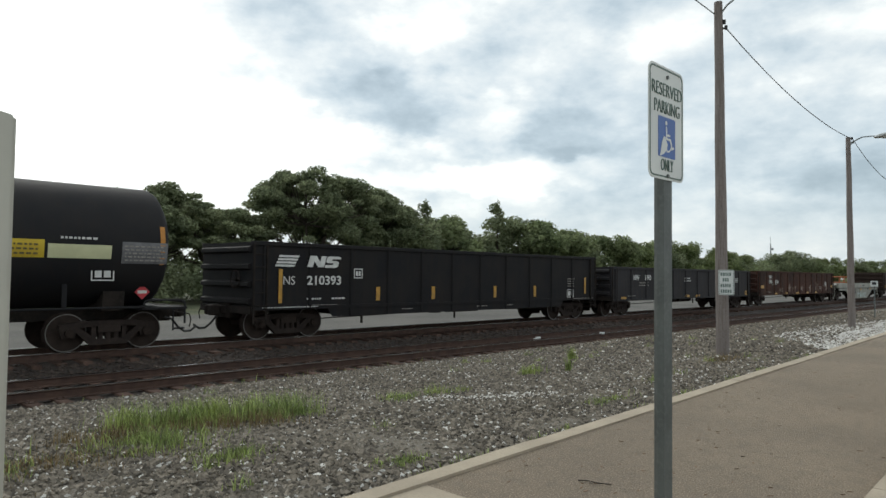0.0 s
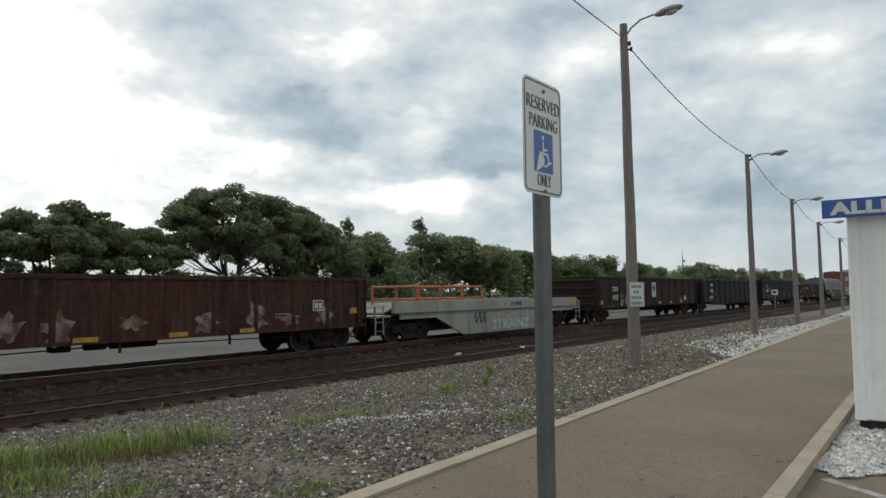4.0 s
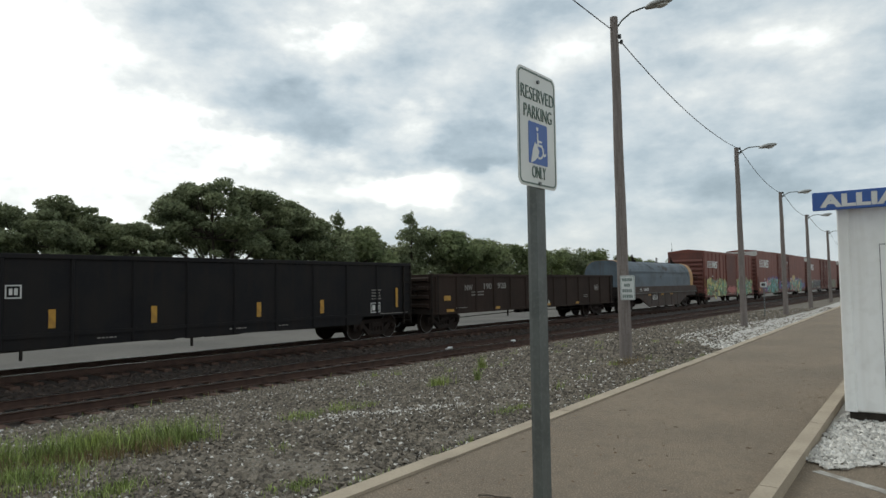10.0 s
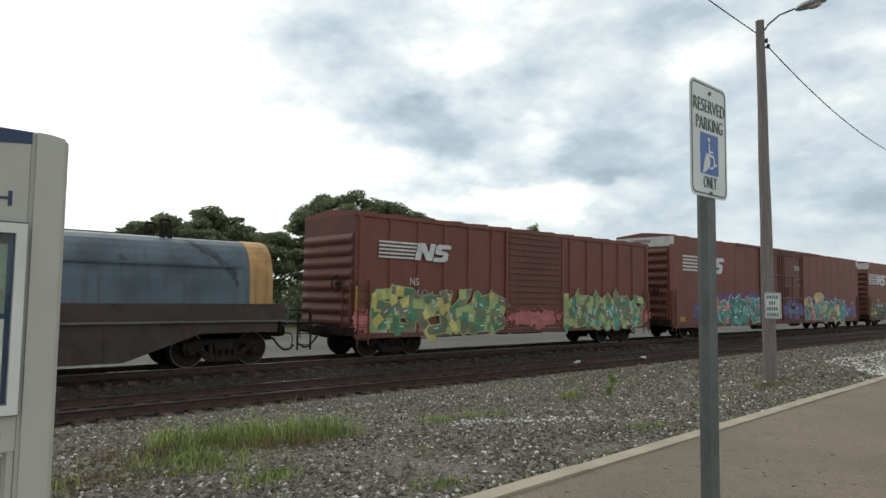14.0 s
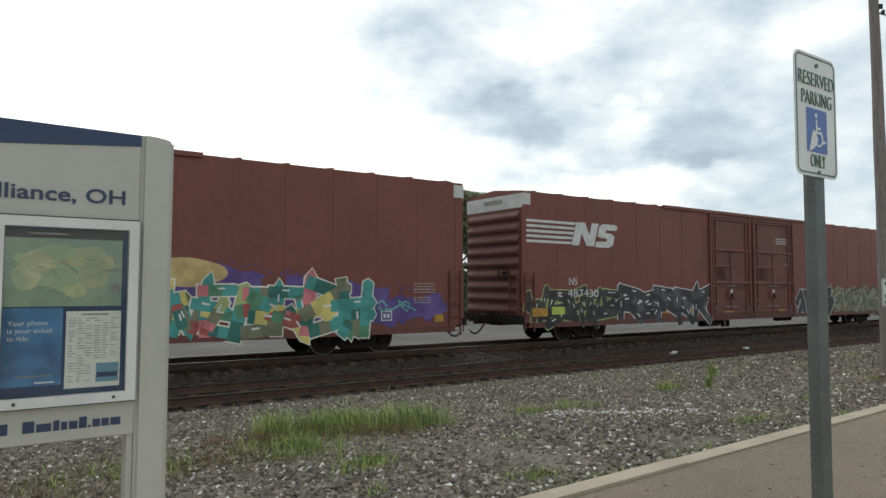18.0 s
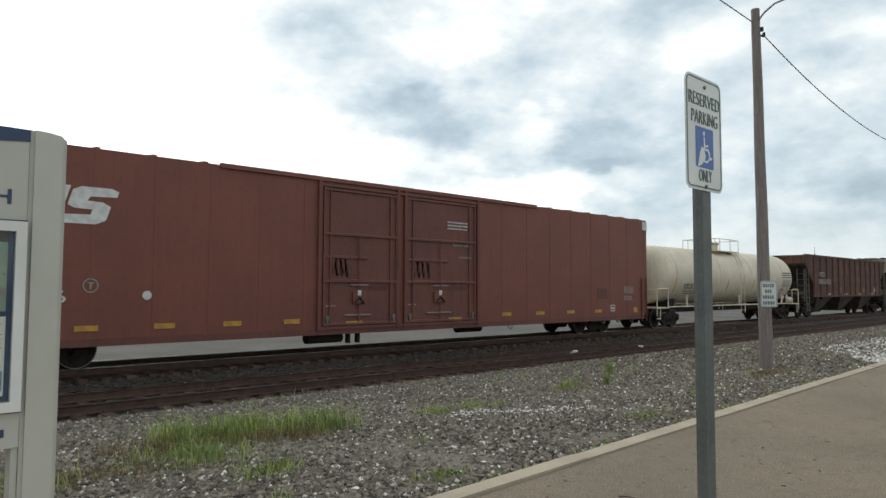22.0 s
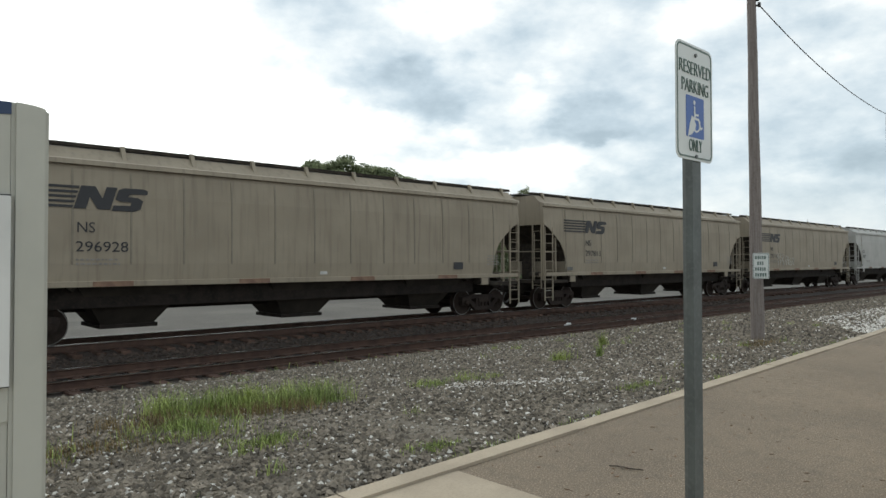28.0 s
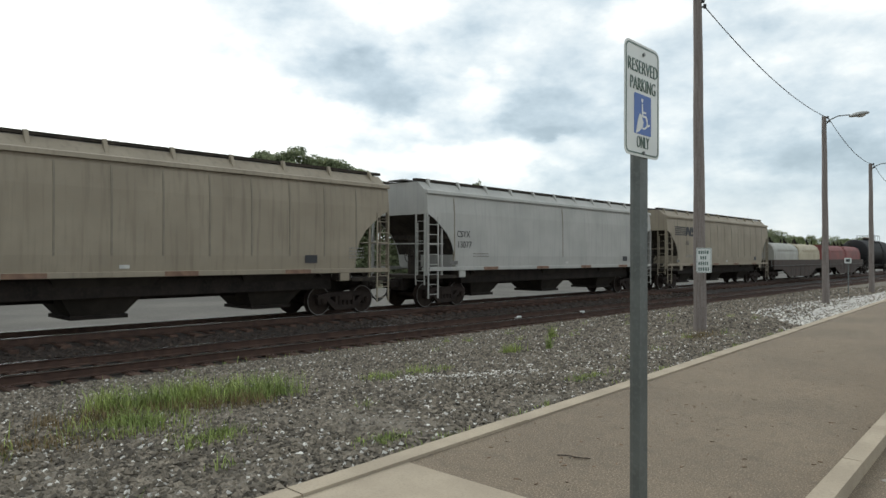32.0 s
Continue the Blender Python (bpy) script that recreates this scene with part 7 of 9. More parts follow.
def hood(root, y0, y1, zb, zt, material, end_material, label, name="hood"):
    """Arched steel cover over the coils, with a band at each end."""
    def prof(grow=0.0):
        pts = []
        n = 16
        for k in range(n + 1):
            a = math.pi * k / n
            c, s = math.cos(a), math.sin(a)
            pts.append(((W - 0.14 + grow) * (abs(c) ** 0.55) * (1 if c > 0 else -1), zb + (zt - zb + grow) * (abs(s) ** 0.62)))
        return pts
    h = part(name, prism(bmesh.new(), prof(), "y", y0, y1), material, root, label)
    for a, b in ((y0 - 0.03, y0 + 0.68), (y1 - 0.68, y1 + 0.03)):
        if end_material is not None:
            part("hood_band", prism(bmesh.new(), prof(0.012), "y", a + 0.035, b), end_material, h, "ochre yellow end band")
        else:
            part("hood_band", prism(bmesh.new(), prof(0.02), "y", (a + b) / 2 - 0.05, (a + b) / 2 + 0.05), material, h)
    part("seam_rib", prism(bmesh.new(), [(W - 0.15, zb + (zt - zb) * 0.55), (W - 0.11, zb + (zt - zb) * 0.55), (W - 0.11, zb + (zt - zb) * 0.55 + 0.06), (W - 0.15, zb + (zt - zb) * 0.55 + 0.06)], "y", y0 + 0.9, y1 - 0.9), material, h)
    part("ridge_strip", bx(-0.12, 0.12, y0 + 0.4, y1 - 0.4, zt - 0.01, zt + 0.045), UNDER, h)
    for f in (0.25, 0.81):
        y = y0 + (y1 - y0) * f
        b = rods(bmesh.new(), [(0.62, y - 0.12, zt - 0.22), (0.55, y - 0.12, zt + 0.42), (0.55, y + 0.12, zt + 0.42), (0.62, y + 0.12, zt - 0.22)], 0.035, 6)
        rods(b, [(-0.62, y - 0.12, zt - 0.22), (-0.55, y - 0.12, zt + 0.42), (-0.55, y + 0.12, zt + 0.42), (-0.62, y + 0.12, zt - 0.22)], 0.035, 6)
        box(b, 0.56, 0.72, y - 0.10, y - 0.04, zt - 0.30, zt + 0.22)
        box(b, 0.56, 0.78, y + 0.05, y + 0.11, zt - 0.42, zt + 0.10)
        part("lifting_bracket", b, UNDER, h, "dark lifting bracket")
    return h


def coil_car(c0, c1, hoods, material, label, number=None, hz=3.42):
    root, hl = car("coil_car", c0, c1, label, "freight car")
    trough_body(root, hl, 1.68, 0.92, 0.28, material, 0.43, hl - 0.22)
    for s in (1, -1):
        end_platform(root, hl, s, UNDER, 1.10)
        part("end_bulkhead", bx(-W + 0.1, W - 0.1, *sorted((s * (hl - 0.30), s * (hl - 0.23))), 0.9, 1.62), UNDER, root)
        part("end_frame", rods(bmesh.new(), [(W - 0.12, s * (hl - 0.05), 1.15), (W - 0.12, s * (hl - 0.05), 1.62), (W - 0.12, s * (hl - 0.26), 1.62)], 0.03, 6), DUSTGREY, root)
    underframe(root, hl, hl - 1.72, 0.66)
    for y0, y1, m, em, lb in hoods:
        hood(root, y0, y1, 1.682, hz, m, em, lb)
    if number:
        initials(root, -4.95, 1.35, 0.24, W + 0.024, DECAL)
        letter(number, 0.22, -4.28, 1.36, W + 0.024, root, DECAL, width=0.98, bold=0.004)
    return root


co = coil_car(160.95, 175.85, [(-7.12, 6.9, COILBLUE, COILYEL, "slate blue coil cover")], COILFRAME, "steel coil car with slate blue arched cover and yellow ends", "164409")
tape(co, -6.63, 1.11, 0.92, 0.12, W - 0.016)
for y in (-3.05, -0.54, 1.33):
    tape(co, y, 1.10, 0.5, 0.11, W - 0.016)
tape(co, -6.1, 1.82, 0.58, 0.14, W - 0.128)


def hood_smear(parent, y0, y1, a0, a1, lean, zb, zt, material, seed, label):
    """A ragged stain lying on the arched cover, between two angles up from its edge."""
    rng = random.Random(seed)
    bm = bmesh.new()
    rows = []
    for i in range(13):
        f = i / 12
        mid = math.radians(a0 + (a1 - a0) * f)
        c, s = math.cos(mid), math.sin(mid)
        x, z = (W - 0.132) * abs(c) ** 0.55, zb + (zt - zb + 0.008) * abs(s) ** 0.62
        half = (y1 - y0) / 2 * math.sin(math.pi * min(max(f, 0.06), 0.94)) * rng.uniform(0.65, 1.1)
        y = (y0 + y1) / 2 + lean * (0.5 - f) + rng.uniform(-0.06, 0.06)
        rows.append([bm.verts.new((x, y - half, z)), bm.verts.new((x, y + half, z))])
    for p, q in zip(rows, rows[1:]):
        bm.faces.new((p[0], p[1], q[1], q[0]))
    part("smear", bm, material, parent, label)


SMEAR = mat("greasy_dark_smear", (0.040, 0.048, 0.056), (0.062, 0.075, 0.088), scale=4, rough=0.75)
RUSTSMEAR = mat("rust_bleed", (0.070, 0.052, 0.044), (0.085, 0.095, 0.105), scale=5, rough=0.8)
for k, (y0, y1, a0, a1, lean, m) in enumerate(((-2.6, -2.1, 30, 68, 1.0, SMEAR), (-2.3, -1.9, 28, 60, 1.4, SMEAR), (4.9, 5.3, 24, 64, 0.9, SMEAR), (5.6, 5.85, 6, 30, 0.4, SMEAR), (0.2, 1.5, 26, 52, 0.2, RUSTSMEAR),
                                             (-0.4, 0.1, 40, 50, 0.1, RUSTSMEAR), (-5.95, -5.7, 20, 30, 0.0, SMEAR), (-0.6, -0.2, 8, 16, 0.0, RUSTSMEAR), (2.9, 3.1, 22, 32, 0.0, SMEAR))):
    hood_smear(co, y0, y1, a0, a1, lean, 1.682, 3.42, m, 60 + k, "dark smear on the cover")
scribble(co, -2.5, -1.5, 0.72, 1.12, W - 0.016, P_WHITE, 8, 4, 0.02)

fl, fhl = car("trough_coil_car", 67.2, 81.8, "pale grey open trough coil car with graffiti on its girder", "freight car")
trough_body(fl, fhl, 1.58, 0.92, 0.14, FLATGREY, 0.42)
for s in (1, -1):
    end_platform(fl, fhl, s, FLATGREY, 1.0)
underframe(fl, fhl, fhl - 1.55, 0.66)
part("inner_trough", prism(bmesh.new(), [(-W + 0.2, 1.5), (-W + 0.12, 1.5), (-0.3, 0.98), (0.3, 0.98), (W - 0.12, 1.5), (W - 0.2, 1.5), (0.28, 1.04), (-0.28, 1.04)], "y", -fhl + 0.5, fhl - 0.5), FLATGREY, fl)
for k in range(4):
    y = -5.6 + 1.5 * k
    r = bmesh.new()
    rods(r, [(-1.2, y, 1.2), (-1.2, y, 2.15), (1.2, y, 2.15), (1.2, y, 1.2)], 0.05, 6)
    rods(r, [(-1.2, y, 1.65), (1.2, y, 1.65)], 0.04, 6)
    part("coil_rack", r, ORANGE, fl, "orange steel rack across the trough")
emblem_shape(fl, 0.70, 1.28, 1.0, 0.17, W + 0.024, DECALBLK, True)
part("red_triangle", prism(bmesh.new(), [(0.15, 1.30), (0.33, 1.30), (0.24, 1.45)], "x", W + 0.022, W + 0.026), REDM, fl)
letter("2TRAINZ", 0.42, -0.80, 0.26, W - 0.014, fl, paint("chalk", (0.33, 0.40, 0.40)), width=3.2, bold=0.004)
scribble(fl, -2.2, -1.2, 0.55, 1.05, W - 0.014, P_BLACK, 12, 3, 0.02)
tape(fl, 0.5, 0.98, 0.5, 0.14, W - 0.016)
tape(fl, 4.1, 1.05, 0.7, 0.1, W - 0.016)
tape(fl, 6.9, 1.38, 0.5, 0.22, W + 0.022)
framed_box(fl, 2.95, 0.92, 0.42, 0.26, W - 0.014, DECALBLK)


# ---------------------------------------------------------------- boxcars
def boxcar_end(root, hl, s, top, material, ribs, zb):
    part("end_sheet", bx(-W + 0.08, W - 0.08, *sorted((s * (hl - 0.06), s * (hl + 0.006))), zb + 0.1, top - 0.16), material, root)
    for k in range(ribs):
        z = 1.15 + (top - 2.05) * k / (ribs - 1)
        me = shared(("end_rib_wide", material.name), lambda: prism(bmesh.new(), [(0, -0.15), (0.06, -0.12), (0.10, -0.04), (0.10, 0.02), (0.05, 0.10), (0, 0.17)], "x", -W + 0.14, W - 0.14), material)
        o = part("end_rib", me, None, root)
        o.matrix_basis = pose(0, s * hl, z, 0, 0, 0 if s > 0 else 180)
    part("end_sill", bx(-W, W, *sorted((s * (hl - 0.1), s * (hl + 0.12))), 0.74, 0.98), UNDER, root)
    ladder(root, W + 0.012, s * (hl - 0.30), 0.5, 5, 0.40, 0.38, material)
    o = ladder(root, W - 0.35, s * (hl + 0.10), 0.9, 4, 0.40, 0.38, material, "y")


def boxcar_roof(root, hl, top, material, step=None):
    part("roof", prism(bmesh.new(), [(-W + 0.03, top - 0.13), (W - 0.03, top - 0.13), (W - 0.03, top - 0.06), (0, top + 0.10), (-W + 0.03, top - 0.06)], "y", -hl, hl), material, root)
    n = int(hl * 2 / 1.25)
    for k in range(n):
        me = shared(("roof_rib", material.name, top), lambda: prism(bmesh.new(), [(-W + 0.05, top - 0.07), (W - 0.05, top - 0.07), (W - 0.05, top - 0.02), (0, top + 0.14), (-W + 0.05, top - 0.02)], "y", -0.05, 0.05), material)
        o = part("roof_rib", me, None, root)
        o.location.y = -hl + 0.6 + k * (2 * hl - 1.2) / (n - 1)
    if step:
        for s in (1, -1):
            part("eave_rail", bx(*sorted((s * (W - 0.06), s * (W + 0.05))), step[0], step[1], top - 0.14, top - 0.02), material, root)


def plug_door(root, y0, y1, z0, z1, x, seed):
    """Plug door: a sheet in a raised frame, with cross ribs, lock rods, a gear box and runners."""
    w = y1 - y0
    d = part("door", bx(x - 0.03, x + 0.02, y0, y1, z0, z1), BOXDARK, root, "recessed plug door with raised ribs")
    for z, a, b, deep in ((z0 + 0.06, 0.05, 0.05, 0.08), (z0 + 1.33, 0.02, 0.02, 0.085), (z0 + 2.04, 0.0, 0.42 * w, 0.06), (z0 + 2.72, 0.02, 0.02, 0.085), (z1 - 0.06, 0.05, 0.05, 0.07)):
        part("door_rib", prism(bmesh.new(), [(x + 0.02, z - 0.05), (x + deep, z - 0.035), (x + deep, z + 0.02), (x + 0.02, z + 0.06)], "y", y0 + a, y1 - b), BOXDARK, d)
    for f in (0.02, 0.10, 0.90, 0.98):
        part("door_post", bx(x + 0.02, x + 0.065, y0 + w * f - 0.03, y0 + w * f + 0.03, z0, z1), BOXDARK, d)
    part("lock_rod", rods(bmesh.new(), [(x + 0.085, y0 + w * 0.46, z0 + 0.1), (x + 0.085, y0 + w * 0.46, z0 + 2.7)], 0.022, 6), BOXDARK, d)
    part("gear_box", bx(x + 0.02, x + 0.10, y0 + w * 0.38, y0 + w * 0.54, z0 + 0.66, z0 + 1.02, bev=0.015), BOXDARK, d)
    part("door_handle", rods(bmesh.new(), [(x + 0.12, y0 + w * 0.40, z0 + 0.70), (x + 0.12, y0 + w * 0.46, z0 + 0.84), (x + 0.12, y0 + w * 0.52, z0 + 0.66)], 0.022, 6), UNDER, d)
    part("handle_guard", bx(x + 0.02, x + 0.09, y0 + w * 0.36, y0 + w * 0.58, z0 + 1.20, z0 + 1.235), DECALFADE, d, "worn bright guard bar")
    # flat dark patch paints the shade below the rib
    part("shadow_slot", bx(x + 0.02, x + 0.024, y0 + w * 0.60, y0 + w * 0.86, z0 + 1.05, z0 + 1.20), BOXTAGSHADE, d, "dark patch painting the shade under the rib")
    for f in (0.06, 0.94):
        part("door_roller", prism(bmesh.new(), [(y0 + w * f - 0.07, z0 + 0.30), (y0 + w * f + 0.07, z0 + 0.30), (y0 + w * f + 0.02, z0 + 0.06), (y0 + w * f - 0.02, z0 + 0.06)], "x", x + 0.02, x + 0.09), DUSTGREY, d, "pale worn roller bracket")
    part("foot_bar", bx(x + 0.02, x + 0.085, y0 + w * 0.28, y0 + w * 0.62, z0 + 0.30, z0 + 0.335), DECALFADE, d)
    tape(d, y0 + w * 0.46, z0 + 0.98, 0.13, 0.16, x + 0.102, SPLICEWHITE, "label_plate")
    small_print(d, y0 + 0.15, z0 + 0.55, 0.35, 0.10, x + 0.022, 1, DECALFADE, seed + 1)
    scribble(d, y0 + w * 0.08, y0 + w * 0.34, z0 + 1.45, z0 + 2.0, x + 0.022, BOXTAGSHADE, seed + 40, 4, 0.03)
    return d


def hicube(c0, c1, number, label, art, ey, ny):
    root, hl = car("boxcar", c0, c1, label, "boxcar")
    top, zb = 5.20, 0.58
    w = W - 0.02
    part("body", prism(bmesh.new(), [(-hl, 0.80), (-hl + 0.6, zb + 0.05), (hl - 0.6, zb + 0.05), (hl, 0.80), (hl, top - 0.12), (-hl, top - 0.12)], "x", -w, w), BOXRED, root)
    part("side_sill", bx(w - 0.01, w + 0.025, -hl + 0.3, hl - 0.3, zb - 0.02, zb + 0.16), BOXDARK, root)
    part("side_sill", bx(-w - 0.025, -w + 0.01, -hl + 0.3, hl - 0.3, zb - 0.02, zb + 0.16), BOXDARK, root)
    boxcar_roof(root, hl, top, BOXRED, (-6.76, 6.1))
    for k in range(21):
        y = -hl + 0.25 + k * (2 * hl - 0.5) / 20
        if -3.8 < y < 2.95:
            continue
        me = shared(("side_seam", BOXRED.name), lambda: bx(0, 0.008, -0.03, 0.03, zb + 0.16, top - 0.14), BOXRED)
        o = part("side_seam", me, None, root)
        o.location = (w - 0.001, y, 0)
    for s in (1, -1):
        boxcar_end(root, hl, s, top, BOXDARK, 9, zb)
        part("white_end_panel", bx(-w, w + 0.006, *sorted((s * (hl + 0.004), s * (hl + 0.012))), top - 0.62, top - 0.14), SPLICEWHITE, root, "white painted strip at the top of the end")
        part("white_corner_panel", bx(w + 0.001, w + 0.018, *sorted((s * (hl - 0.36), s * (hl + 0.012))), top - 0.52, top - 0.13), SPLICEWHITE, root, "white painted top corner")
        part("end_number_bars", bx(-0.5, 0.5, *sorted((s * (hl + 0.012), s * (hl + 0.016))), top - 0.42, top - 0.26), DECALFADE, root)
        for z in (1.05, 1.45, 1.85, 2.25):
            grab(root, w + 0.012, s * (hl - 0.32), z, 0.42, BOXRED)
    brake_wheel(root, -hl - 0.16, 2.4, -1)
    plug_door(root, -3.62, -0.82, zb + 0.22, top - 0.30, w + 0.004, 1)
    plug_door(root, -0.50, 2.74, zb + 0.22, top - 0.30, w + 0.004, 5)
    for y, half in ((-3.72, 0.055), (-0.80, 0.05), (-0.50, 0.05), (2.84, 0.055)):
        part("door_frame_post", bx(w, w + 0.085, y - half, y + half, zb + 0.1, top - 0.14), BOXDARK, root)
    for z in (zb + 0.17, top - 0.25):
        part("door_track", bx(w, w + 0.075, -3.78, 2.92, z - 0.04, z + 0.04), BOXDARK, root)
    x = w + 0.017
    emblem_shape(root, ey, 3.40, 4.55, 0.84, x, DECAL, True)
    initials(root, ny + 0.05, 2.00, 0.26, x + 0.03, DECAL)
    letter(number, 0.27, ny, 1.58, x + 0.034, root, DECAL, width=1.55)
    small_print(root, -11.9, 1.12, 0.4, 0.2, x, 2, DECALFADE, 3)
    small_print(root, -10.9, 1.12, 0.4, 0.2, x, 2, DECALFADE, 4)
    small_print(root, 1.36, 3.92, 0.98, 0.32, x + 0.035, 3, DECAL, 5)
    small_print(root, 1.62, 3.33, 0.8, 0.15, x + 0.035, 1, DECALFADE, 6)
    small_print(root, 1.9, 2.93, 0.6, 0.13, x + 0.035, 1, DECALFADE, 16)
    small_print(root, 12.25, 1.72, 0.75, 0.34, x, 4, MIDSTENCIL, 7)
    small_print(root, 12.25, 1.42, 0.62, 0.22, x, 3, MIDSTENCIL, 17)
    framed_box(root, 11.15, 0.95, 0.36, 0.28, x)
    tape(root, -12.9, 1.0, 0.55, 0.22, x)
    for k in range(4):
        tape(root, (-9.85 if art is art_c else -10.4) + (1.76 if art is art_c else 1.85) * k, 0.98, 0.5, 0.13, x)
        tape(root, 4.4 + 1.95 * k, 0.98, 0.5, 0.13, x)
    tape(root, 13.15, 0.98, 0.32, 0.22, x)
    for y in (-3.0, 1.2):
        tape(root, y + 0.5, zb + 0.30, 0.6, 0.12, x + 0.06)
    underframe(root, hl, hl - 3.45, 0.60)
    part("cushion_tube", cyl(bmesh.new(), (0.9, 2.4, 0.50), (0.9, 3.6, 0.50), 0.15, 10), UNDER, root)
    part("air_tank", cyl(bmesh.new(), (1.15, -3.9, 0.46), (1.15, -2.7, 0.46), 0.17, 12), UNDER, root)
    for y in (-2.5, -2.15):
        part("hanger", bx(1.20, 1.34, y - 0.05, y + 0.05, 0.26, 0.60), UNDER, root)
    for y in (-10.6, 4.6, 10.6):
        part("pull_bracket", rods(bmesh.new(), [(w, y - 0.14, 0.58), (w + 0.02, y - 0.08, 0.46), (w + 0.02, y + 0.08, 0.46), (w, y + 0.14, 0.58)], 0.02, 6), DUSTGREY, root, "pale pull bracket")
    art(root, hl, x + 0.001)
    return root


def art_a(r, hl, x):
    for k, (y0, y1) in enumerate(((-3.3, -0.9), (-0.4, 2.7), (-11.6, -8.6), (8.6, 13.2), (-8.9, -3.3), (3.4, 8.8))):
        mist(r, y0, y1, 0.75 if k < 4 else 1.25, 1.95 if k < 4 else 2.45, x + (0.06 if k < 2 else -0.0008), P_PURPLE, 60 + k)
        if k < 4:
            scribble(r, y0 + 0.6, y1 - 0.9, 1.2, 1.55, x + (0.09 if k < 2 else 0.004), P_AQUA, 70 + k, 4, 0.02)
            for i in range(4):
                star(r, y0 + 0.2 + 0.62 * i, 1.0 + 0.28 * ((i * 3 + k) % 4), 0.11 + 0.03 * (i % 2), x + (0.095 if k < 2 else 0.006), P_WHITE)
    wildstyle(r, -9.3, -3.1, 0.62, 2.2, x, 7, [P_TEAL, P_TEALDARK, P_GREEN], P_WHITE, [P_AQUA, P_PINK, P_GREEN], 51)
    flat = bmesh.new()
    flat_poly(flat, blob(random.Random(7), 5.75, 2.25, 1.0, 0.36, 2, 0.05, 30), x + 0.0008)
    part("graffiti", flat, P_TAN, r, "tan sprayed dome")
    wildstyle(r, 3.3, 10.7, 0.62, 2.2, x, 8, [P_GREEN, P_TEALDARK, P_TEAL, P_OLIVE], P_CREAM, [P_YELLOW, P_TEAL, P_PINK, P_RUST, P_LIME], 52)


def art_b(r, hl, x):
    wildstyle(r, -14.0, -9.6, 0.60, 1.95, x, 5, [P_BLACK], P_LIME, [P_BLACK, P_DARKOLIVE], 81)
    wildstyle(r, -9.5, -3.8, 0.60, 2.1, x, 5, [P_BLACK], P_WHITE, [P_BLACK, P_SLATE], 82)
    graffiti(r, 3.2, 6.6, 0.58, 1.95, x, 4, [P_BLACK], P_WHITE, None, None, 83)
    graffiti(r, 6.75, 11.6, 0.60, 1.95, x, 5, [P_OLIVE, P_KHAKI], P_DARKOLIVE, P_KHAKI, [P_KHAKI, P_DARKOLIVE], 84)
    tape(r, -12.55, 1.12, 0.62, 0.26, x + 0.03, GREENISH)
    tape(r, -13.4, 1.08, 0.7, 0.28, x + 0.03)


def art_c(r, hl, x):
    part("circle_stencil", ring_plate(bmesh.new(), [(-9.79 + 0.17 * math.cos(a * 0.393), 1.96 + 0.17 * math.sin(a * 0.393)) for a in range(16)], [(-9.79 + 0.14 * math.cos(a * 0.393), 1.96 + 0.14 * math.sin(a * 0.393)) for a in range(16)], "x", x, x + 0.004), DECALFADE, r)
    part("white_dot", cyl(bmesh.new(), (x, -8.53, 1.73), (x + 0.006, -8.53, 1.73), 0.11, 14), SPLICEWHITE, r, "round white spot")
    tape(r, -9.79, 1.94, 0.05, 0.12, x, DECALFADE, "stencil_stroke")
    tape(r, -9.79, 2.02, 0.14, 0.04, x, DECALFADE, "stencil_stroke")
    part("dark_patch", bx(x, x + 0.004, 10.2, 10.9, 1.5, 1.95), BOXDARK, r, "dark repainted patch")


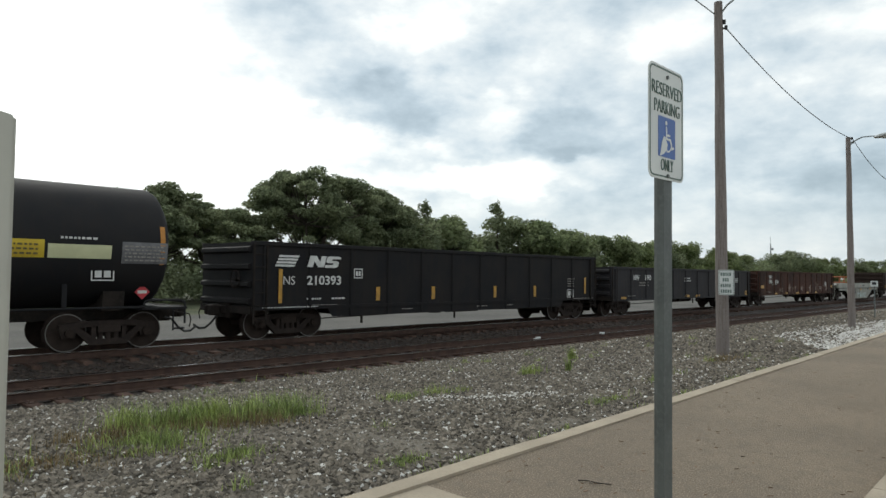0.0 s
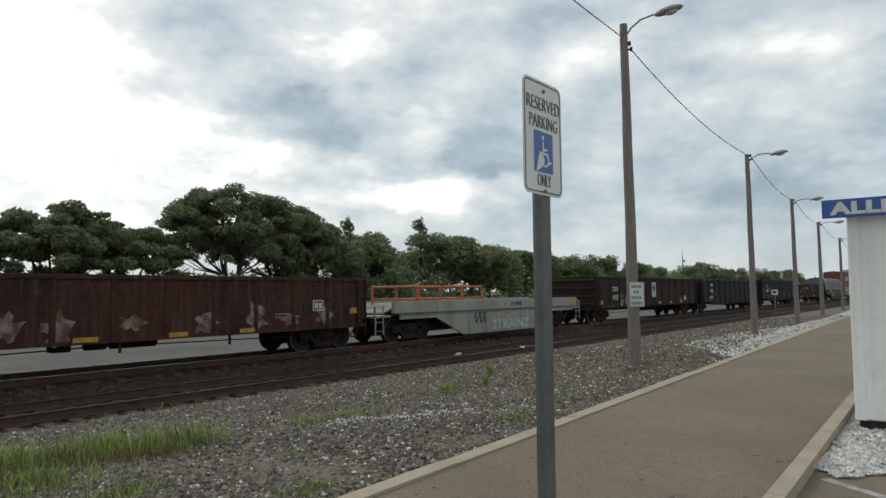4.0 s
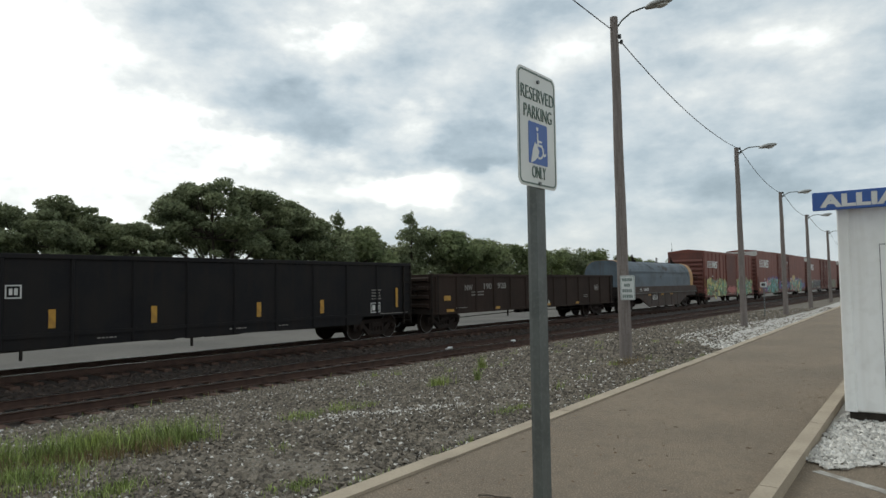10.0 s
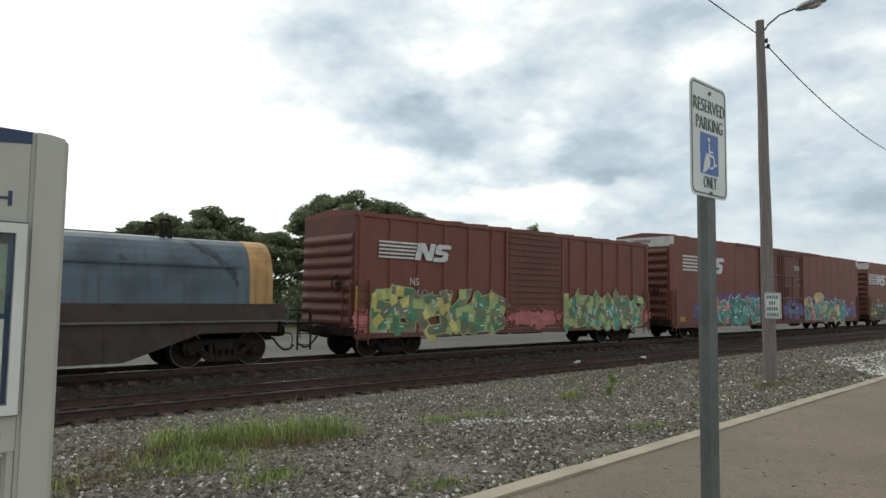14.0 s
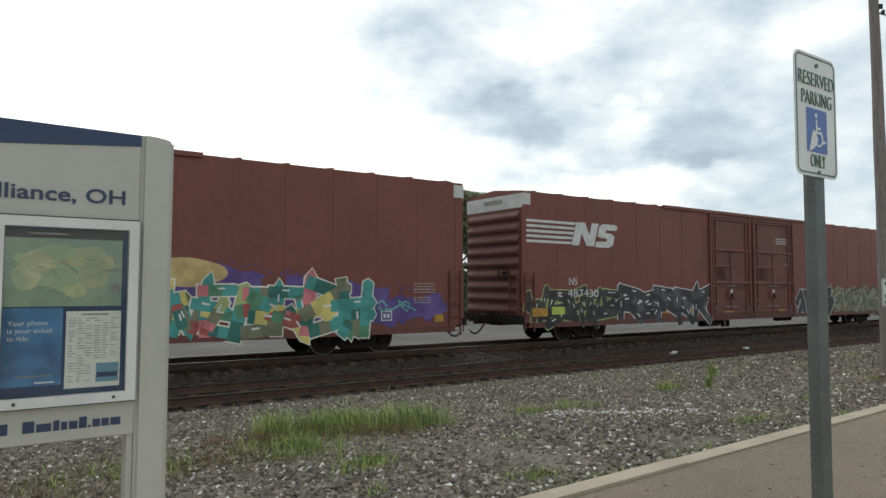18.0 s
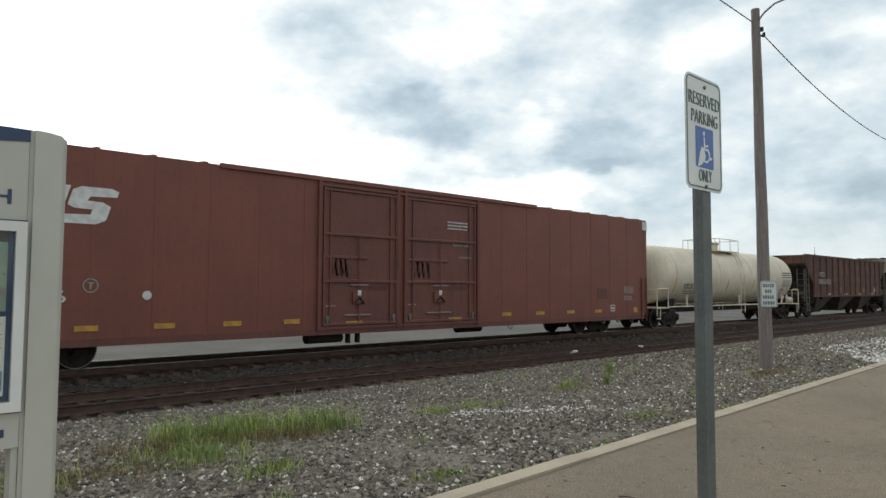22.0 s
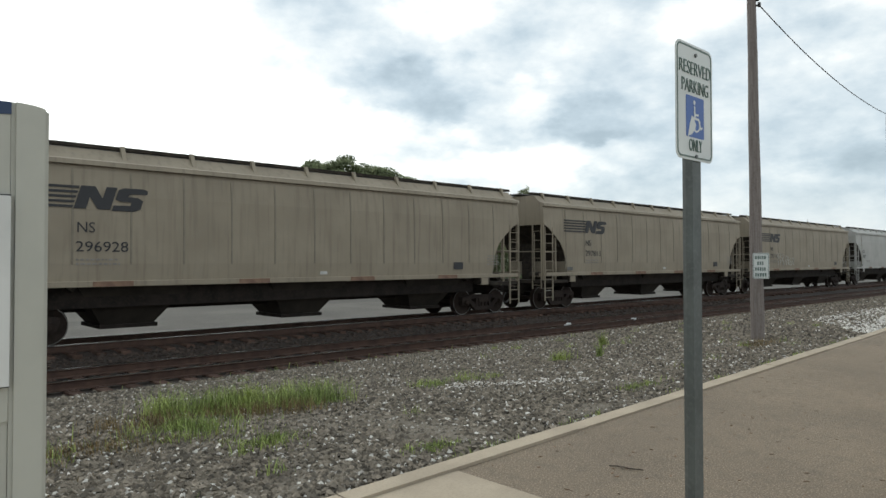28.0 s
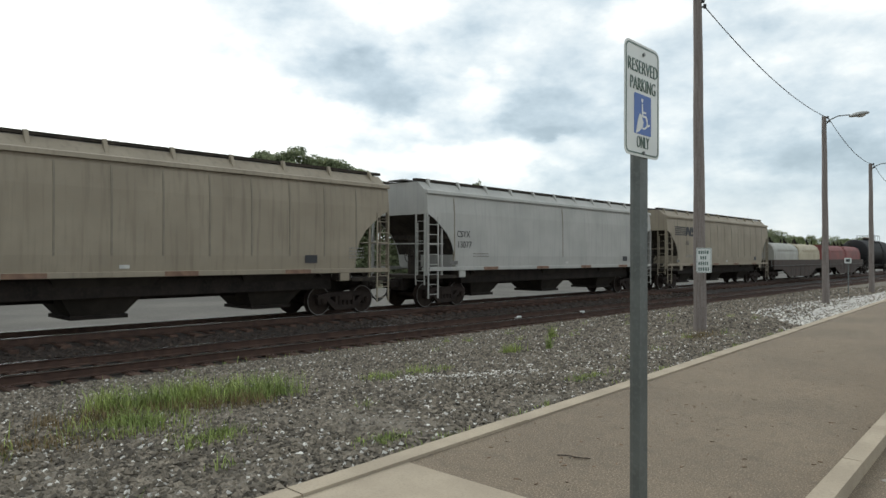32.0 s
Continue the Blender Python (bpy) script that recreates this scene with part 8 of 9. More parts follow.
# ---------------------------------------------------------------- the fifty-foot boxcar
def short_boxcar(c0, c1):
    root, hl = car("boxcar", c0, c1, "oxide red ribbed boxcar with green and pink graffiti", "boxcar")
    top, zb = 4.58, 0.66
    w = W - 0.05
    part("body", bx(-w, w, -hl, hl, zb + 0.05, top - 0.12), BOXRED, root)
    part("side_sill", bx(w - 0.01, w + 0.06, -hl, hl, zb - 0.02, zb + 0.14), BOXDARK, root)
    boxcar_roof(root, hl, top, BOXRED)
    part("eave_rail", bx(w - 0.02, w + 0.05, -hl, hl, top - 0.20, top - 0.08), BOXRED, root)
    for k in range(15):
        y = -hl + 0.18 + k * (2 * hl - 0.36) / 14
        if -1.55 < y < 1.75:
            continue
        me = shared(("side_post", BOXRED.name), lambda: prism(bmesh.new(), [(-0.07, 0), (0.07, 0), (0.05, 0.055), (-0.05, 0.055)], "z", zb + 0.14, top - 0.2), BOXRED)
        o = part("side_post", me, None, root)
        o.matrix_basis = pose(w - 0.002, y, 0, 0, 0, -90)
    for s in (1, -1):
        boxcar_end(root, hl, s, top, BOXDARK, 8, zb)
        for z in (1.05, 1.45, 1.85, 2.25):
            grab(root, w + 0.055, s * (hl - 0.32), z, 0.42, BOXRED)
        tape(root, s * (hl - 0.06), 1.85, 0.12, 0.75, w + 0.055)
    brake_wheel(root, -hl - 0.16, 2.3, -1)
    d = part("door", bx(w - 0.01, w + 0.05, -1.5, 1.72, zb + 0.16, top - 0.24), BOXDARK, root, "ribbed sliding door")
    for k in range(15):
        part("door_rib", bx(w + 0.05, w + 0.085, -1.42, 1.64, zb + 0.38 + 0.225 * k, zb + 0.47 + 0.225 * k), BOXDARK, d)
    for y in (-1.55, 1.77):
        part("door_post", bx(w, w + 0.08, y - 0.06, y + 0.06, zb, top - 0.18), BOXRED, root)
    x = w + 0.057
    emblem_shape(root, -7.45, 3.12, 3.1, 0.58, x, DECAL, True)
    initials(root, -6.2, 2.30, 0.24, x, DECAL)
    letter("40  03", 0.25, -6.1, 1.92, x + 0.03, root, DECALFADE, width=1.8)
    wildstyle(root, -7.6, -1.7, 0.72, 2.2, x, 8, [P_OLIVE, P_GREEN, P_LIME], P_LIME, [P_YELLOW, P_GREEN, P_OLIVE], 91)
    wildstyle(root, 1.9, 7.6, 0.72, 2.2, x, 8, [P_GREEN, P_OLIVE, P_LIME], P_LIME, [P_TEAL, P_OLIVE, P_LIME], 92)
    for y0, y1 in ((-8.3, -7.5), (7.0, 8.3), (-1.4, 1.6)):
        mist(root, y0, y1, 0.8, 1.55, x + (0.04 if y0 == -1.4 else -0.002), P_SALMON, 95)
    part("painted_base", bx(x - 0.06, x - 0.048, -7.6, 7.4, zb + 0.14, zb + 0.35), P_WHITE, root, "white sprayed base band")
    underframe(root, hl, hl - 1.9, 0.6)
    return root


short_boxcar(178.0, 194.6)
hicube(196.55, 224.65, "488117", "long oxide red high boxcar with teal and purple graffiti", art_a, -12.82, -10.97)
hicube(227.1, 255.4, "487430", "long oxide red high boxcar with black and white graffiti", art_b, -13.98, -12.1)
hicube(257.6, 286.0, "487576", "long plain oxide red high boxcar with plug doors", art_c, -13.76, -11.85)


# ---------------------------------------------------------------- tank cars
def lathe_tank(bm, hl, r, zc, head=0.75, seg=36):
    rings = []
    prof = [(-hl, 0.02)] + [(-hl + head * (1 - math.cos(a)), r * math.sin(a)) for a in np.linspace(0.12, math.pi / 2, 7)] + [(y, r) for y in np.linspace(-hl + head + 0.4, hl - head - 0.4, 9)] + [(hl - head * (1 - math.cos(a)), r * math.sin(a)) for a in np.linspace(math.pi / 2, 0.12, 7)] + [(hl, 0.02)]
    for y, q in prof:
        rings.append([bm.verts.new((q * math.cos(2 * math.pi * k / seg), y, zc + q * math.sin(2 * math.pi * k / seg))) for k in range(seg)])
    for a, b in zip(rings, rings[1:]):
        for k in range(seg):
            f = bm.faces.new((a[k], a[(k + 1) % seg], b[(k + 1) % seg], b[k]))
            f.smooth = True
    bm.faces.new(rings[0]); bm.faces.new(rings[-1])
    bmesh.ops.recalc_face_normals(bm, faces=bm.faces[:])
    return bm


def band(parent, y, r, zc, material, wid=0.03):
    def make():
        bm = bmesh.new()
        n = 36
        rings = [[bm.verts.new((q * math.cos(2 * math.pi * k / n), y0, zc + q * math.sin(2 * math.pi * k / n))) for k in range(n)]
                 for q, y0 in ((r - 0.01, -wid / 2), (r + 0.012, -wid / 2), (r + 0.012, wid / 2), (r - 0.01, wid / 2))]
        for a, b in zip(rings, rings[1:] + rings[:1]):
            for k in range(n):
                bm.faces.new((a[k], a[(k + 1) % n], b[(k + 1) % n], b[k]))
        bmesh.ops.recalc_face_normals(bm, faces=bm.faces[:])
        return bm
    o = part("tank_band", shared(("tank_band", r, zc, material.name), make, material), None, parent)
    o.location.y = y


def on_tank(parent, y0, y1, z0, z1, r, zc, material, name, label=""):
    """A thin plate curved round the tank's side."""
    bm = bmesh.new()
    n = 6
    row = []
    for k in range(n + 1):
        z = z0 + (z1 - z0) * k / n
        a = math.asin(max(-1, min(1, (z - zc) / r)))
        row.append([bm.verts.new(((r + 0.006) * math.cos(a), y, zc + (r + 0.006) * math.sin(a))) for y in (y0, y1)])
    for p, q in zip(row, row[1:]):
        bm.faces.new((p[0], p[1], q[1], q[0]))
    o = part(name, bm, material, parent, label)
    m = o.modifiers.new("thick", "SOLIDIFY")
    m.thickness = 0.004
    return o


def tank_x(z, r, zc):
    return math.sqrt(max(0.0, r * r - (z - zc) ** 2)) + 0.012


def placard(parent, x, y, z, s, material):
    part("placard", prism(bmesh.new(), [(y - s, z), (y, z - s), (y + s, z), (y, z + s)], "x", x, x + 0.01), material, parent, "diamond hazard placard")
    part("placard_bar", bx(x + 0.01, x + 0.013, y - s * 0.6, y + s * 0.6, z - s * 0.2, z + s * 0.2), SPLICEWHITE, parent)


def tank_car(c0, c1, hl_tank, r, zc, material, label, rail_material, top_gear=True, yoff=0.0, head=0.75, rail_h=1.95):
    root, hl = car("tank_car", c0, c1, label, "tank car")
    tank = part("tank", lathe_tank(bmesh.new(), hl_tank, r, zc, head), material, root)
    part("centre_sill", bx(-0.3, 0.3, -hl + 0.02, hl - 0.02, 0.72, 0.98), UNDER, root)
    for s in (1, -1):
        ycl = hl - 1.75
        part("saddle", prism(bmesh.new(), [(-1.25, 0.98), (1.25, 0.98), (1.3, 1.45), (0.8, zc - r + 0.12), (-0.8, zc - r + 0.12), (-1.3, 1.45)], "y", s * ycl - 0.25, s * ycl + 0.25), UNDER, root)
        part("end_deck", bx(-W + 0.05, W - 0.05, *sorted((s * (hl - 1.15), s * hl)), 0.99, 1.05), rail_material, root)
        rr = bmesh.new()
        for x in (W - 0.08, -W + 0.08):
            rods(rr, [(x, s * (hl - 0.05), 0.62), (x, s * (hl - 0.05), rail_h - 0.12), (x, s * (hl - 0.09), rail_h - 0.03), (x, s * (hl - 0.18), rail_h), (x, s * (hl - 1.0), rail_h), (x, s * (hl - 1.07), rail_h - 0.03), (x, s * (hl - 1.1), rail_h - 0.10), (x, s * (hl - 1.1), 1.0)], 0.026, 7)
            rods(rr, [(x, s * (hl - 0.35), 0.45), (x, s * (hl - 0.35), 1.0)], 0.022, 6)
            rods(rr, [(x, s * (hl - 0.05), 0.5), (x, s * (hl - 0.35), 0.5)], 0.022, 6)
        rods(rr, [(W - 0.08, s * (hl - 0.05), rail_h - 0.05), (-W + 0.08, s * (hl - 0.05), rail_h - 0.05)], 0.022, 6)
        part("end_handrail", rr, rail_material, root)
        truck(root, s * ycl)
        coupler(root, s * (hl + 0.05), s)
    hr = bmesh.new()
    for x in (W - 0.02, -W + 0.02):
        rods(hr, [(x, -hl + 1.1, 1.06), (x, hl - 1.1, 1.06)], 0.03, 7)
        for y in (-hl + 2.9, 0.0, hl - 2.9):
            box(hr, *sorted((x, x - math.copysign(0.06, x))), y - 0.05, y + 0.05, 1.06, 1.62)
        for y in (-2.6, -2.2, 2.4):
            rods(hr, [(x, y, 1.06), (x, y + 0.05, 0.86)], 0.018, 5)
    part("side_handrail", hr, rail_material, root)
    if top_gear:
        zt = zc + r
        gx = bmesh.new()
        ya, yb = -1.35 + yoff, 1.6 + yoff
        for x in (0.95, -0.95):
            for y in (ya, -0.75 + yoff, 0.55 + yoff, yb):
                rods(gx, [(x, y, zt - 0.28), (x, y, zt + 0.60)], 0.02, 6)
            rods(gx, [(x, ya, zt + 0.60), (x, -0.75 + yoff, zt + 0.62), (x, 0.55 + yoff, zt + 0.62), (x, yb, zt + 0.60)], 0.02, 6)
        for y in (ya, yb):
            rods(gx, [(0.95, y, zt + 0.60), (-0.95, y, zt + 0.60)], 0.02, 6)
        part("platform_railing", gx, rail_material, root, "railing round the top platform")
        part("top_platform", bx(-1.0, 1.0, ya, yb, zt - 0.10, zt - 0.05), rail_material, root)
        part("dome", cyl(bmesh.new(), (0, -0.15 + yoff, zt - 0.1), (0, -0.15 + yoff, zt + 0.32), 0.52, 18), material, root, "valve dome under the railing")
        part("dome_lid", cyl(bmesh.new(), (0, -0.15 + yoff, zt + 0.32), (0, -0.15 + yoff, zt + 0.42), 0.56, 18), mat("rusty_lid", (0.22, 0.13, 0.09), (0.33, 0.25, 0.19), scale=6, rough=0.8), root, "rust-stained dome lid")
        lad = bmesh.new()
        for dy in (-0.24, 0.24):
            rods(lad, [(W - 0.02, 0.85 + dy + yoff, 0.62), (W - 0.02, 0.85 + dy + yoff, zc + 0.1), (r * 0.86, 0.85 + dy + yoff, zc + r * 0.60), (0.95, 0.85 + dy + yoff, zt - 0.05)], 0.022, 6)
        for z in np.arange(0.75, zc + 0.1, 0.32):
            rods(lad, [(W - 0.02, 0.61 + yoff, z), (W - 0.02, 1.09 + yoff, z)], 0.015, 5)
        for f in (0.25, 0.55, 0.85):
            xx, zz = W - 0.02 + (0.95 - W) * f, zc + 0.1 + (zt - zc - 0.1) * f
            rods(lad, [(xx, 0.61 + yoff, zz), (xx, 1.09 + yoff, zz)], 0.015, 5)
        part("ladder", lad, rail_material, root)
    return root


tk = tank_car(286.95, 304.85, 8.5, 1.50, 2.66, TANKWHITE, "off-white stained tank car with railings and dome", TANKWHITE, yoff=-0.4, head=0.82)
for y in (-7.0, -4.6, -2.2, 1.7, 4.0, 6.3):
    band(tk, y, 1.50, 2.66, TANKWHITE)
R_, Z_ = 1.50, 2.66
letter("UTLX", 0.25, -6.25, 1.96, tank_x(2.2, R_, Z_) + 0.01, tk, DECALBLK, width=0.92, bold=0.008)
letter("902433", 0.25, -5.2, 1.96, tank_x(2.2, R_, Z_) + 0.01, tk, DECALBLK, width=1.15, bold=0.008)
small_print(tk, -6.1, 1.66, 2.1, 0.22, tank_x(1.85, R_, Z_) + 0.012, 2, DECALBLK, 3)
on_tank(tk, 2.95, 3.55, 1.92, 2.12, R_, Z_, YELLOW, "warning_plate", "ochre warning plate")
for y in (-7.1, -3.6, -1.3, 2.0, 4.6, 7.3):
    on_tank(tk, y, y + 0.09, 1.85, 2.5, R_, Z_, YELLOW, "reflector")
on_tank(tk, 6.30, 7.60, 2.08, 2.56, R_, Z_, mat("grey_data_sheet", (0.40, 0.385, 0.35), (0.30, 0.29, 0.27), scale=14, rough=0.7), "data_sheet", "grey block of small stencilled data")
part("data_panel", bars(bmesh.new(), 6.2, 2.62, 1.5, 0.42, tank_x(2.85, R_, Z_) + 0.008, 3, random.Random(9)), DECALBLK, tk, "lines of black stencilling")
on_tank(tk, 6.35, 6.75, 1.86, 1.98, R_, Z_, DECALFADE, "small_plate")
placard(tk, W - 0.04, 6.85, 1.46, 0.22, SPLICEWHITE)
placard(tk, W - 0.04, 6.25, 1.46, 0.22, mat("placard_pink", (0.42, 0.16, 0.15), (0.36, 0.13, 0.12)))
part("relief_cylinder", cyl(bmesh.new(), (W - 0.25, 7.25, 1.28), (W - 0.25, 8.0, 1.28), 0.17, 12), TANKWHITE, tk)

t0 = tank_car(-10.0, 7.95, 8.72, 1.54, 2.56, TANKBLACK, "glossy black tank car with placards and yellow panel", TANKBLACK, yoff=-1.0, head=0.42, rail_h=1.22)
R_, Z_ = 1.54, 2.56
on_tank(t0, 4.2, 5.63, 2.22, 2.62, R_, Z_, mat("yellow_placard", (0.55, 0.40, 0.02), (0.5, 0.35, 0.02), scale=4, rough=0.5), "yellow_panel", "bright yellow instruction panel")
part("panel_bars", bars(bmesh.new(), 4.4, 2.26, 1.1, 0.3, tank_x(2.4, R_, Z_) + 0.012, 3, random.Random(3)), mat("dark_print", (0.12, 0.09, 0.03), (0.1, 0.08, 0.03)), t0)
on_tank(t0, 5.70, 7.06, 2.22, 2.54, R_, Z_, PALEYEL, "pale_panel", "pale blank panel")
part("name_bars", bars(bmesh.new(), 5.95, 2.63, 0.8, 0.12, tank_x(2.7, R_, Z_) + 0.01, 1, random.Random(4)), DECAL, t0)
on_tank(t0, 7.30, 8.40, 2.12, 2.64, R_, Z_, mat("grey_data_panel", (0.16, 0.16, 0.165), (0.12, 0.12, 0.125), scale=9, rough=0.6), "data_panel", "grey panel of small print")
part("data_bars", bars(bmesh.new(), 7.35, 2.16, 0.95, 0.42, tank_x(2.4, R_, Z_) + 0.014, 5, random.Random(5)), DECALFADE, t0)
on_tank(t0, 8.22, 8.34, 2.1, 3.05, 1.54, Z_, mat("orange_tape", (0.45, 0.2, 0.04), (0.4, 0.17, 0.03)), "orange_stripe", "vertical orange reflective stripe")
framed_box(t0, 6.66, 1.70, 0.52, 0.34, tank_x(1.85, R_, Z_) + 0.02)
placard(t0, tank_x(1.40, R_, Z_) + 0.12, 7.95, 1.42, 0.19, REDM)
for y in (-6, -3, 0, 3):
    band(t0, y, 1.54, 2.56, TANKBLACK)


# ---------------------------------------------------------------- hoppers
def hopper_end(root, hl, s, material, top, slope_w=1.75):
    """Open end cage: posts, ladders, bulkhead, slope sheet and platform."""
    w = W - 0.03
    part("slope_sheet", prism(bmesh.new(), [(s * (hl - 0.30), top - 0.70), (s * (hl - 0.36), top - 0.58), (s * (hl - slope_w - 1.1), 1.35), (s * (hl - slope_w - 1.0), 1.25)], "x", -w + 0.05, w - 0.05), DARKSTEEL, root, "dark sloping end sheet")
    part("end_post", bx(-0.25, 0.25, *sorted((s * (hl - 0.95), s * (hl - 0.75))), 1.1, top - 1.6), DARKSTEEL, root)
    part("slope_stiffener", bx(-w + 0.08, w - 0.08, *sorted((s * (hl - 1.18), s * (hl - 1.06))), 2.55, 2.72), DARKSTEEL, root)
    for x in (w - 0.05, -w + 0.05):
        part("corner_post", bx(x - 0.045, x + 0.045, *sorted((s * (hl - 0.07), s * hl)), 1.1, top - 0.55), material, root)
        part("side_post", bx(x - 0.03, x + 0.03, *sorted((s * (hl - 0.86), s * (hl - 0.80))), 1.1, 2.95), material, root)
    part("end_platform", bx(-w, w, *sorted((s * (hl - 1.6), s * (hl + 0.05))), 1.08, 1.20), DARKSTEEL, root)
    part("side_step", bx(w - 0.22, w + 0.03, *sorted((s * (hl - 1.75), s * (hl + 0.02))), 1.36, 1.48), material, root)
    part("jacking_pad", bx(w - 0.2, w + 0.035, *sorted((s * (hl - 2.1), s * (hl - 1.72))), 1.10, 1.46, bev=0.02), material, root)
    ladder(root, w + 0.03, s * (hl - 0.30), 0.42, 8, 0.50, 0.36, material)
    ladder(root, w - 0.30, s * (hl + 0.04), 0.9, 7, 0.44, 0.36, material, "y")
    ladder(root, -w + 0.30, s * (hl + 0.04), 0.9, 5, 0.44, 0.36, material, "y")
    rr = bmesh.new()
    rods(rr, [(w - 0.02, s * (hl - 0.02), 2.35), (-w + 0.02, s * (hl - 0.02), 2.35)], 0.022, 6)
    rods(rr, [(w, s * (hl - 0.05), 2.35), (w, s * (hl - 0.85), 2.35)], 0.018, 6)
    rods(rr, [(w - 0.45, s * (hl + 0.02), 1.2), (w - 0.45, s * (hl + 0.02), 3.1)], 0.022, 6)
    part("end_rail", rr, material, root)
    part("brake_cylinder", cyl(bmesh.new(), (0.35, s * (hl - 0.62), 1.36), (1.0, s * (hl - 0.62), 1.36), 0.15, 12), DARKSTEEL, root)
    if s < 0:
        brake_wheel(root, s * (hl + 0.1), 1.9, s)


def outlet(root, y, zt, zb, w_top, w_bot, material):
    bm = bmesh.new()
    prof_t, prof_b = w_top / 2, w_bot / 2
    a = [bm.verts.new(p) for p in ((-1.35, y - prof_t, zt), (1.35, y - prof_t, zt), (1.35, y + prof_t, zt), (-1.35, y + prof_t, zt))]
    b = [bm.verts.new(p) for p in ((-0.6, y - prof_b, zb), (0.75, y - prof_b, zb), (0.75, y + prof_b, zb), (-0.6, y + prof_b, zb))]
    bm.faces.new(a); bm.faces.new(b[::-1])
    for i in range(4):
        bm.faces.new((a[i], b[i], b[(i + 1) % 4], a[(i + 1) % 4]))
    bmesh.ops.recalc_face_normals(bm, faces=bm.faces[:])
    o = part("hopper_outlet", bm, material, root, "sloping discharge outlet")
    part("outlet_gate", bx(-0.7, 0.85, y - prof_b - 0.06, y + prof_b + 0.06, zb - 0.10, zb, bev=0.01), UNDER, o)


def covered_hopper(c0, c1, material, label, number=None, marks=None, seed=0, emblem=True, ribs=13):
    root, hl = car("covered_hopper_car", c0, c1, label, "hopper car")
    # bulging body: one cross-section run between the end openings
    sec = [(W - 0.03, 1.42), (W + 0.0, 1.9), (W + 0.0, 2.6), (W - 0.01, 3.5), (W - 0.06, 4.07), (W - 0.12, 4.23)]
    full = sec + [(0.98, 4.62), (-0.98, 4.62)] + [(-x, z) for x, z in sec[::-1]]

    def hull():
        bm = bmesh.new()
        # rings along y; the lower corners of the first and last are cut back in a curve
        cut = ((0.02, 3.42), (0.35, 3.27), (0.72, 2.99), (1.05, 2.72), (1.30, 2.38), (1.46, 1.95), (1.52, 1.42))
        ys = [-hl + a for a, b in cut] + [hl - a for a, b in cut[::-1]]
        low = [b for a, b in cut] + [b for a, b in cut[::-1]]
        rings = []
        for y, lz in zip(ys, low):
            rings.append([bm.verts.new((x, y, max(z, lz))) for x, z in full])
        n = len(full)
        for a, b in zip(rings, rings[1:]):
            for i in range(n):
                try:
                    bm.faces.new((a[i], a[(i + 1) % n], b[(i + 1) % n], b[i]))
                except ValueError:
                    pass
        bm.faces.new(rings[0]); bm.faces.new(rings[-1][::-1])
        bmesh.ops.remove_doubles(bm, verts=bm.verts[:], dist=0.0005)
        bmesh.ops.recalc_face_normals(bm, faces=bm.faces[:])
        # faces that look down turn dark: shade put into the colour
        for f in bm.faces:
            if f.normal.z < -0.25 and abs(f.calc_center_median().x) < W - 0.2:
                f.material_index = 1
        return bm
    part("body", hull(), material, root).data.materials.append(DARKSTEEL)
    for s in (1, -1):
        part("roof_eave", prism(bmesh.new(), [(s * (W - 0.15), 4.17), (s * (W + 0.01), 4.17), (s * (W - 0.01), 4.28), (s * (W - 0.20), 4.33)], "y", -hl, hl), material, root)
        part("side_sill", bx(*sorted((s * (W - 0.10), s * (W + 0.03))), -hl + 0.1, hl - 0.1, 1.36, 1.50, bev=0.01), material, root)
    for k in range(9):
        if k % 2:
            tape(root, -hl + 1.8 + 1.8 * k, 1.43, 0.9, 0.12, W + 0.031, mat("rusty_sill", (0.24, 0.15, 0.10), (0.17, 0.10, 0.07), scale=4, rough=0.8), "rust_patch")
    for k in range(ribs):
        y = -hl + 1.45 + k * (2 * hl - 2.9) / (ribs - 1)
        me = shared(("weld_seam", material.name), lambda: prism(bmesh.new(), [(W - 0.06, 1.5), (W + 0.010, 1.95), (W + 0.010, 2.6), (W + 0.002, 3.5), (W - 0.048, 4.07), (W - 0.10, 4.07), (W - 0.06, 2.6)], "y", -0.022, 0.022), mat("seam_grime", (0.20, 0.175, 0.135), (0.25, 0.22, 0.17), scale=3, rough=0.8))
        part("side_seam", me, None, root).location.y = y
    # running board along the roof with its brackets
    part("running_board", bx(-0.42, 0.42, -hl - 0.15, hl + 0.15, 4.69, 4.73), DUSTGREY, root, "grey grated roof running board")
    part("hatch_cover", bx(-0.30, 0.30, -hl + 0.8, hl - 0.8, 4.62, 4.67, bev=0.01), material, root)
    part("roof_rail", bx(0.80, 1.0, -hl - 0.05, hl + 0.05, 4.66, 4.74), DARKSTEEL, root, "dark outer roof walkway")
    part("roof_rail", bx(-1.0, -0.80, -hl - 0.05, hl + 0.05, 4.66, 4.74), DARKSTEEL, root, "dark outer roof walkway")
    for k in range(11):
        y = -hl + 0.5 + k * (2 * hl - 1.0) / 10
        me = shared(("roof_bracket", material.name), lambda: prism(bmesh.new(), [(W - 0.36, 4.31), (W - 0.26, 4.31), (1.06, 4.75), (0.96, 4.75)], "y", -0.05, 0.05), material)
        part("roof_bracket", me, None, root).location.y = y
    for s in (1, -1):
        hopper_end(root, hl, s, material, 4.25)
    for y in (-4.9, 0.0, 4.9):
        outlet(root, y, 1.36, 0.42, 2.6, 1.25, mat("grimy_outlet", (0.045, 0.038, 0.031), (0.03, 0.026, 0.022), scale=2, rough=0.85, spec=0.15))
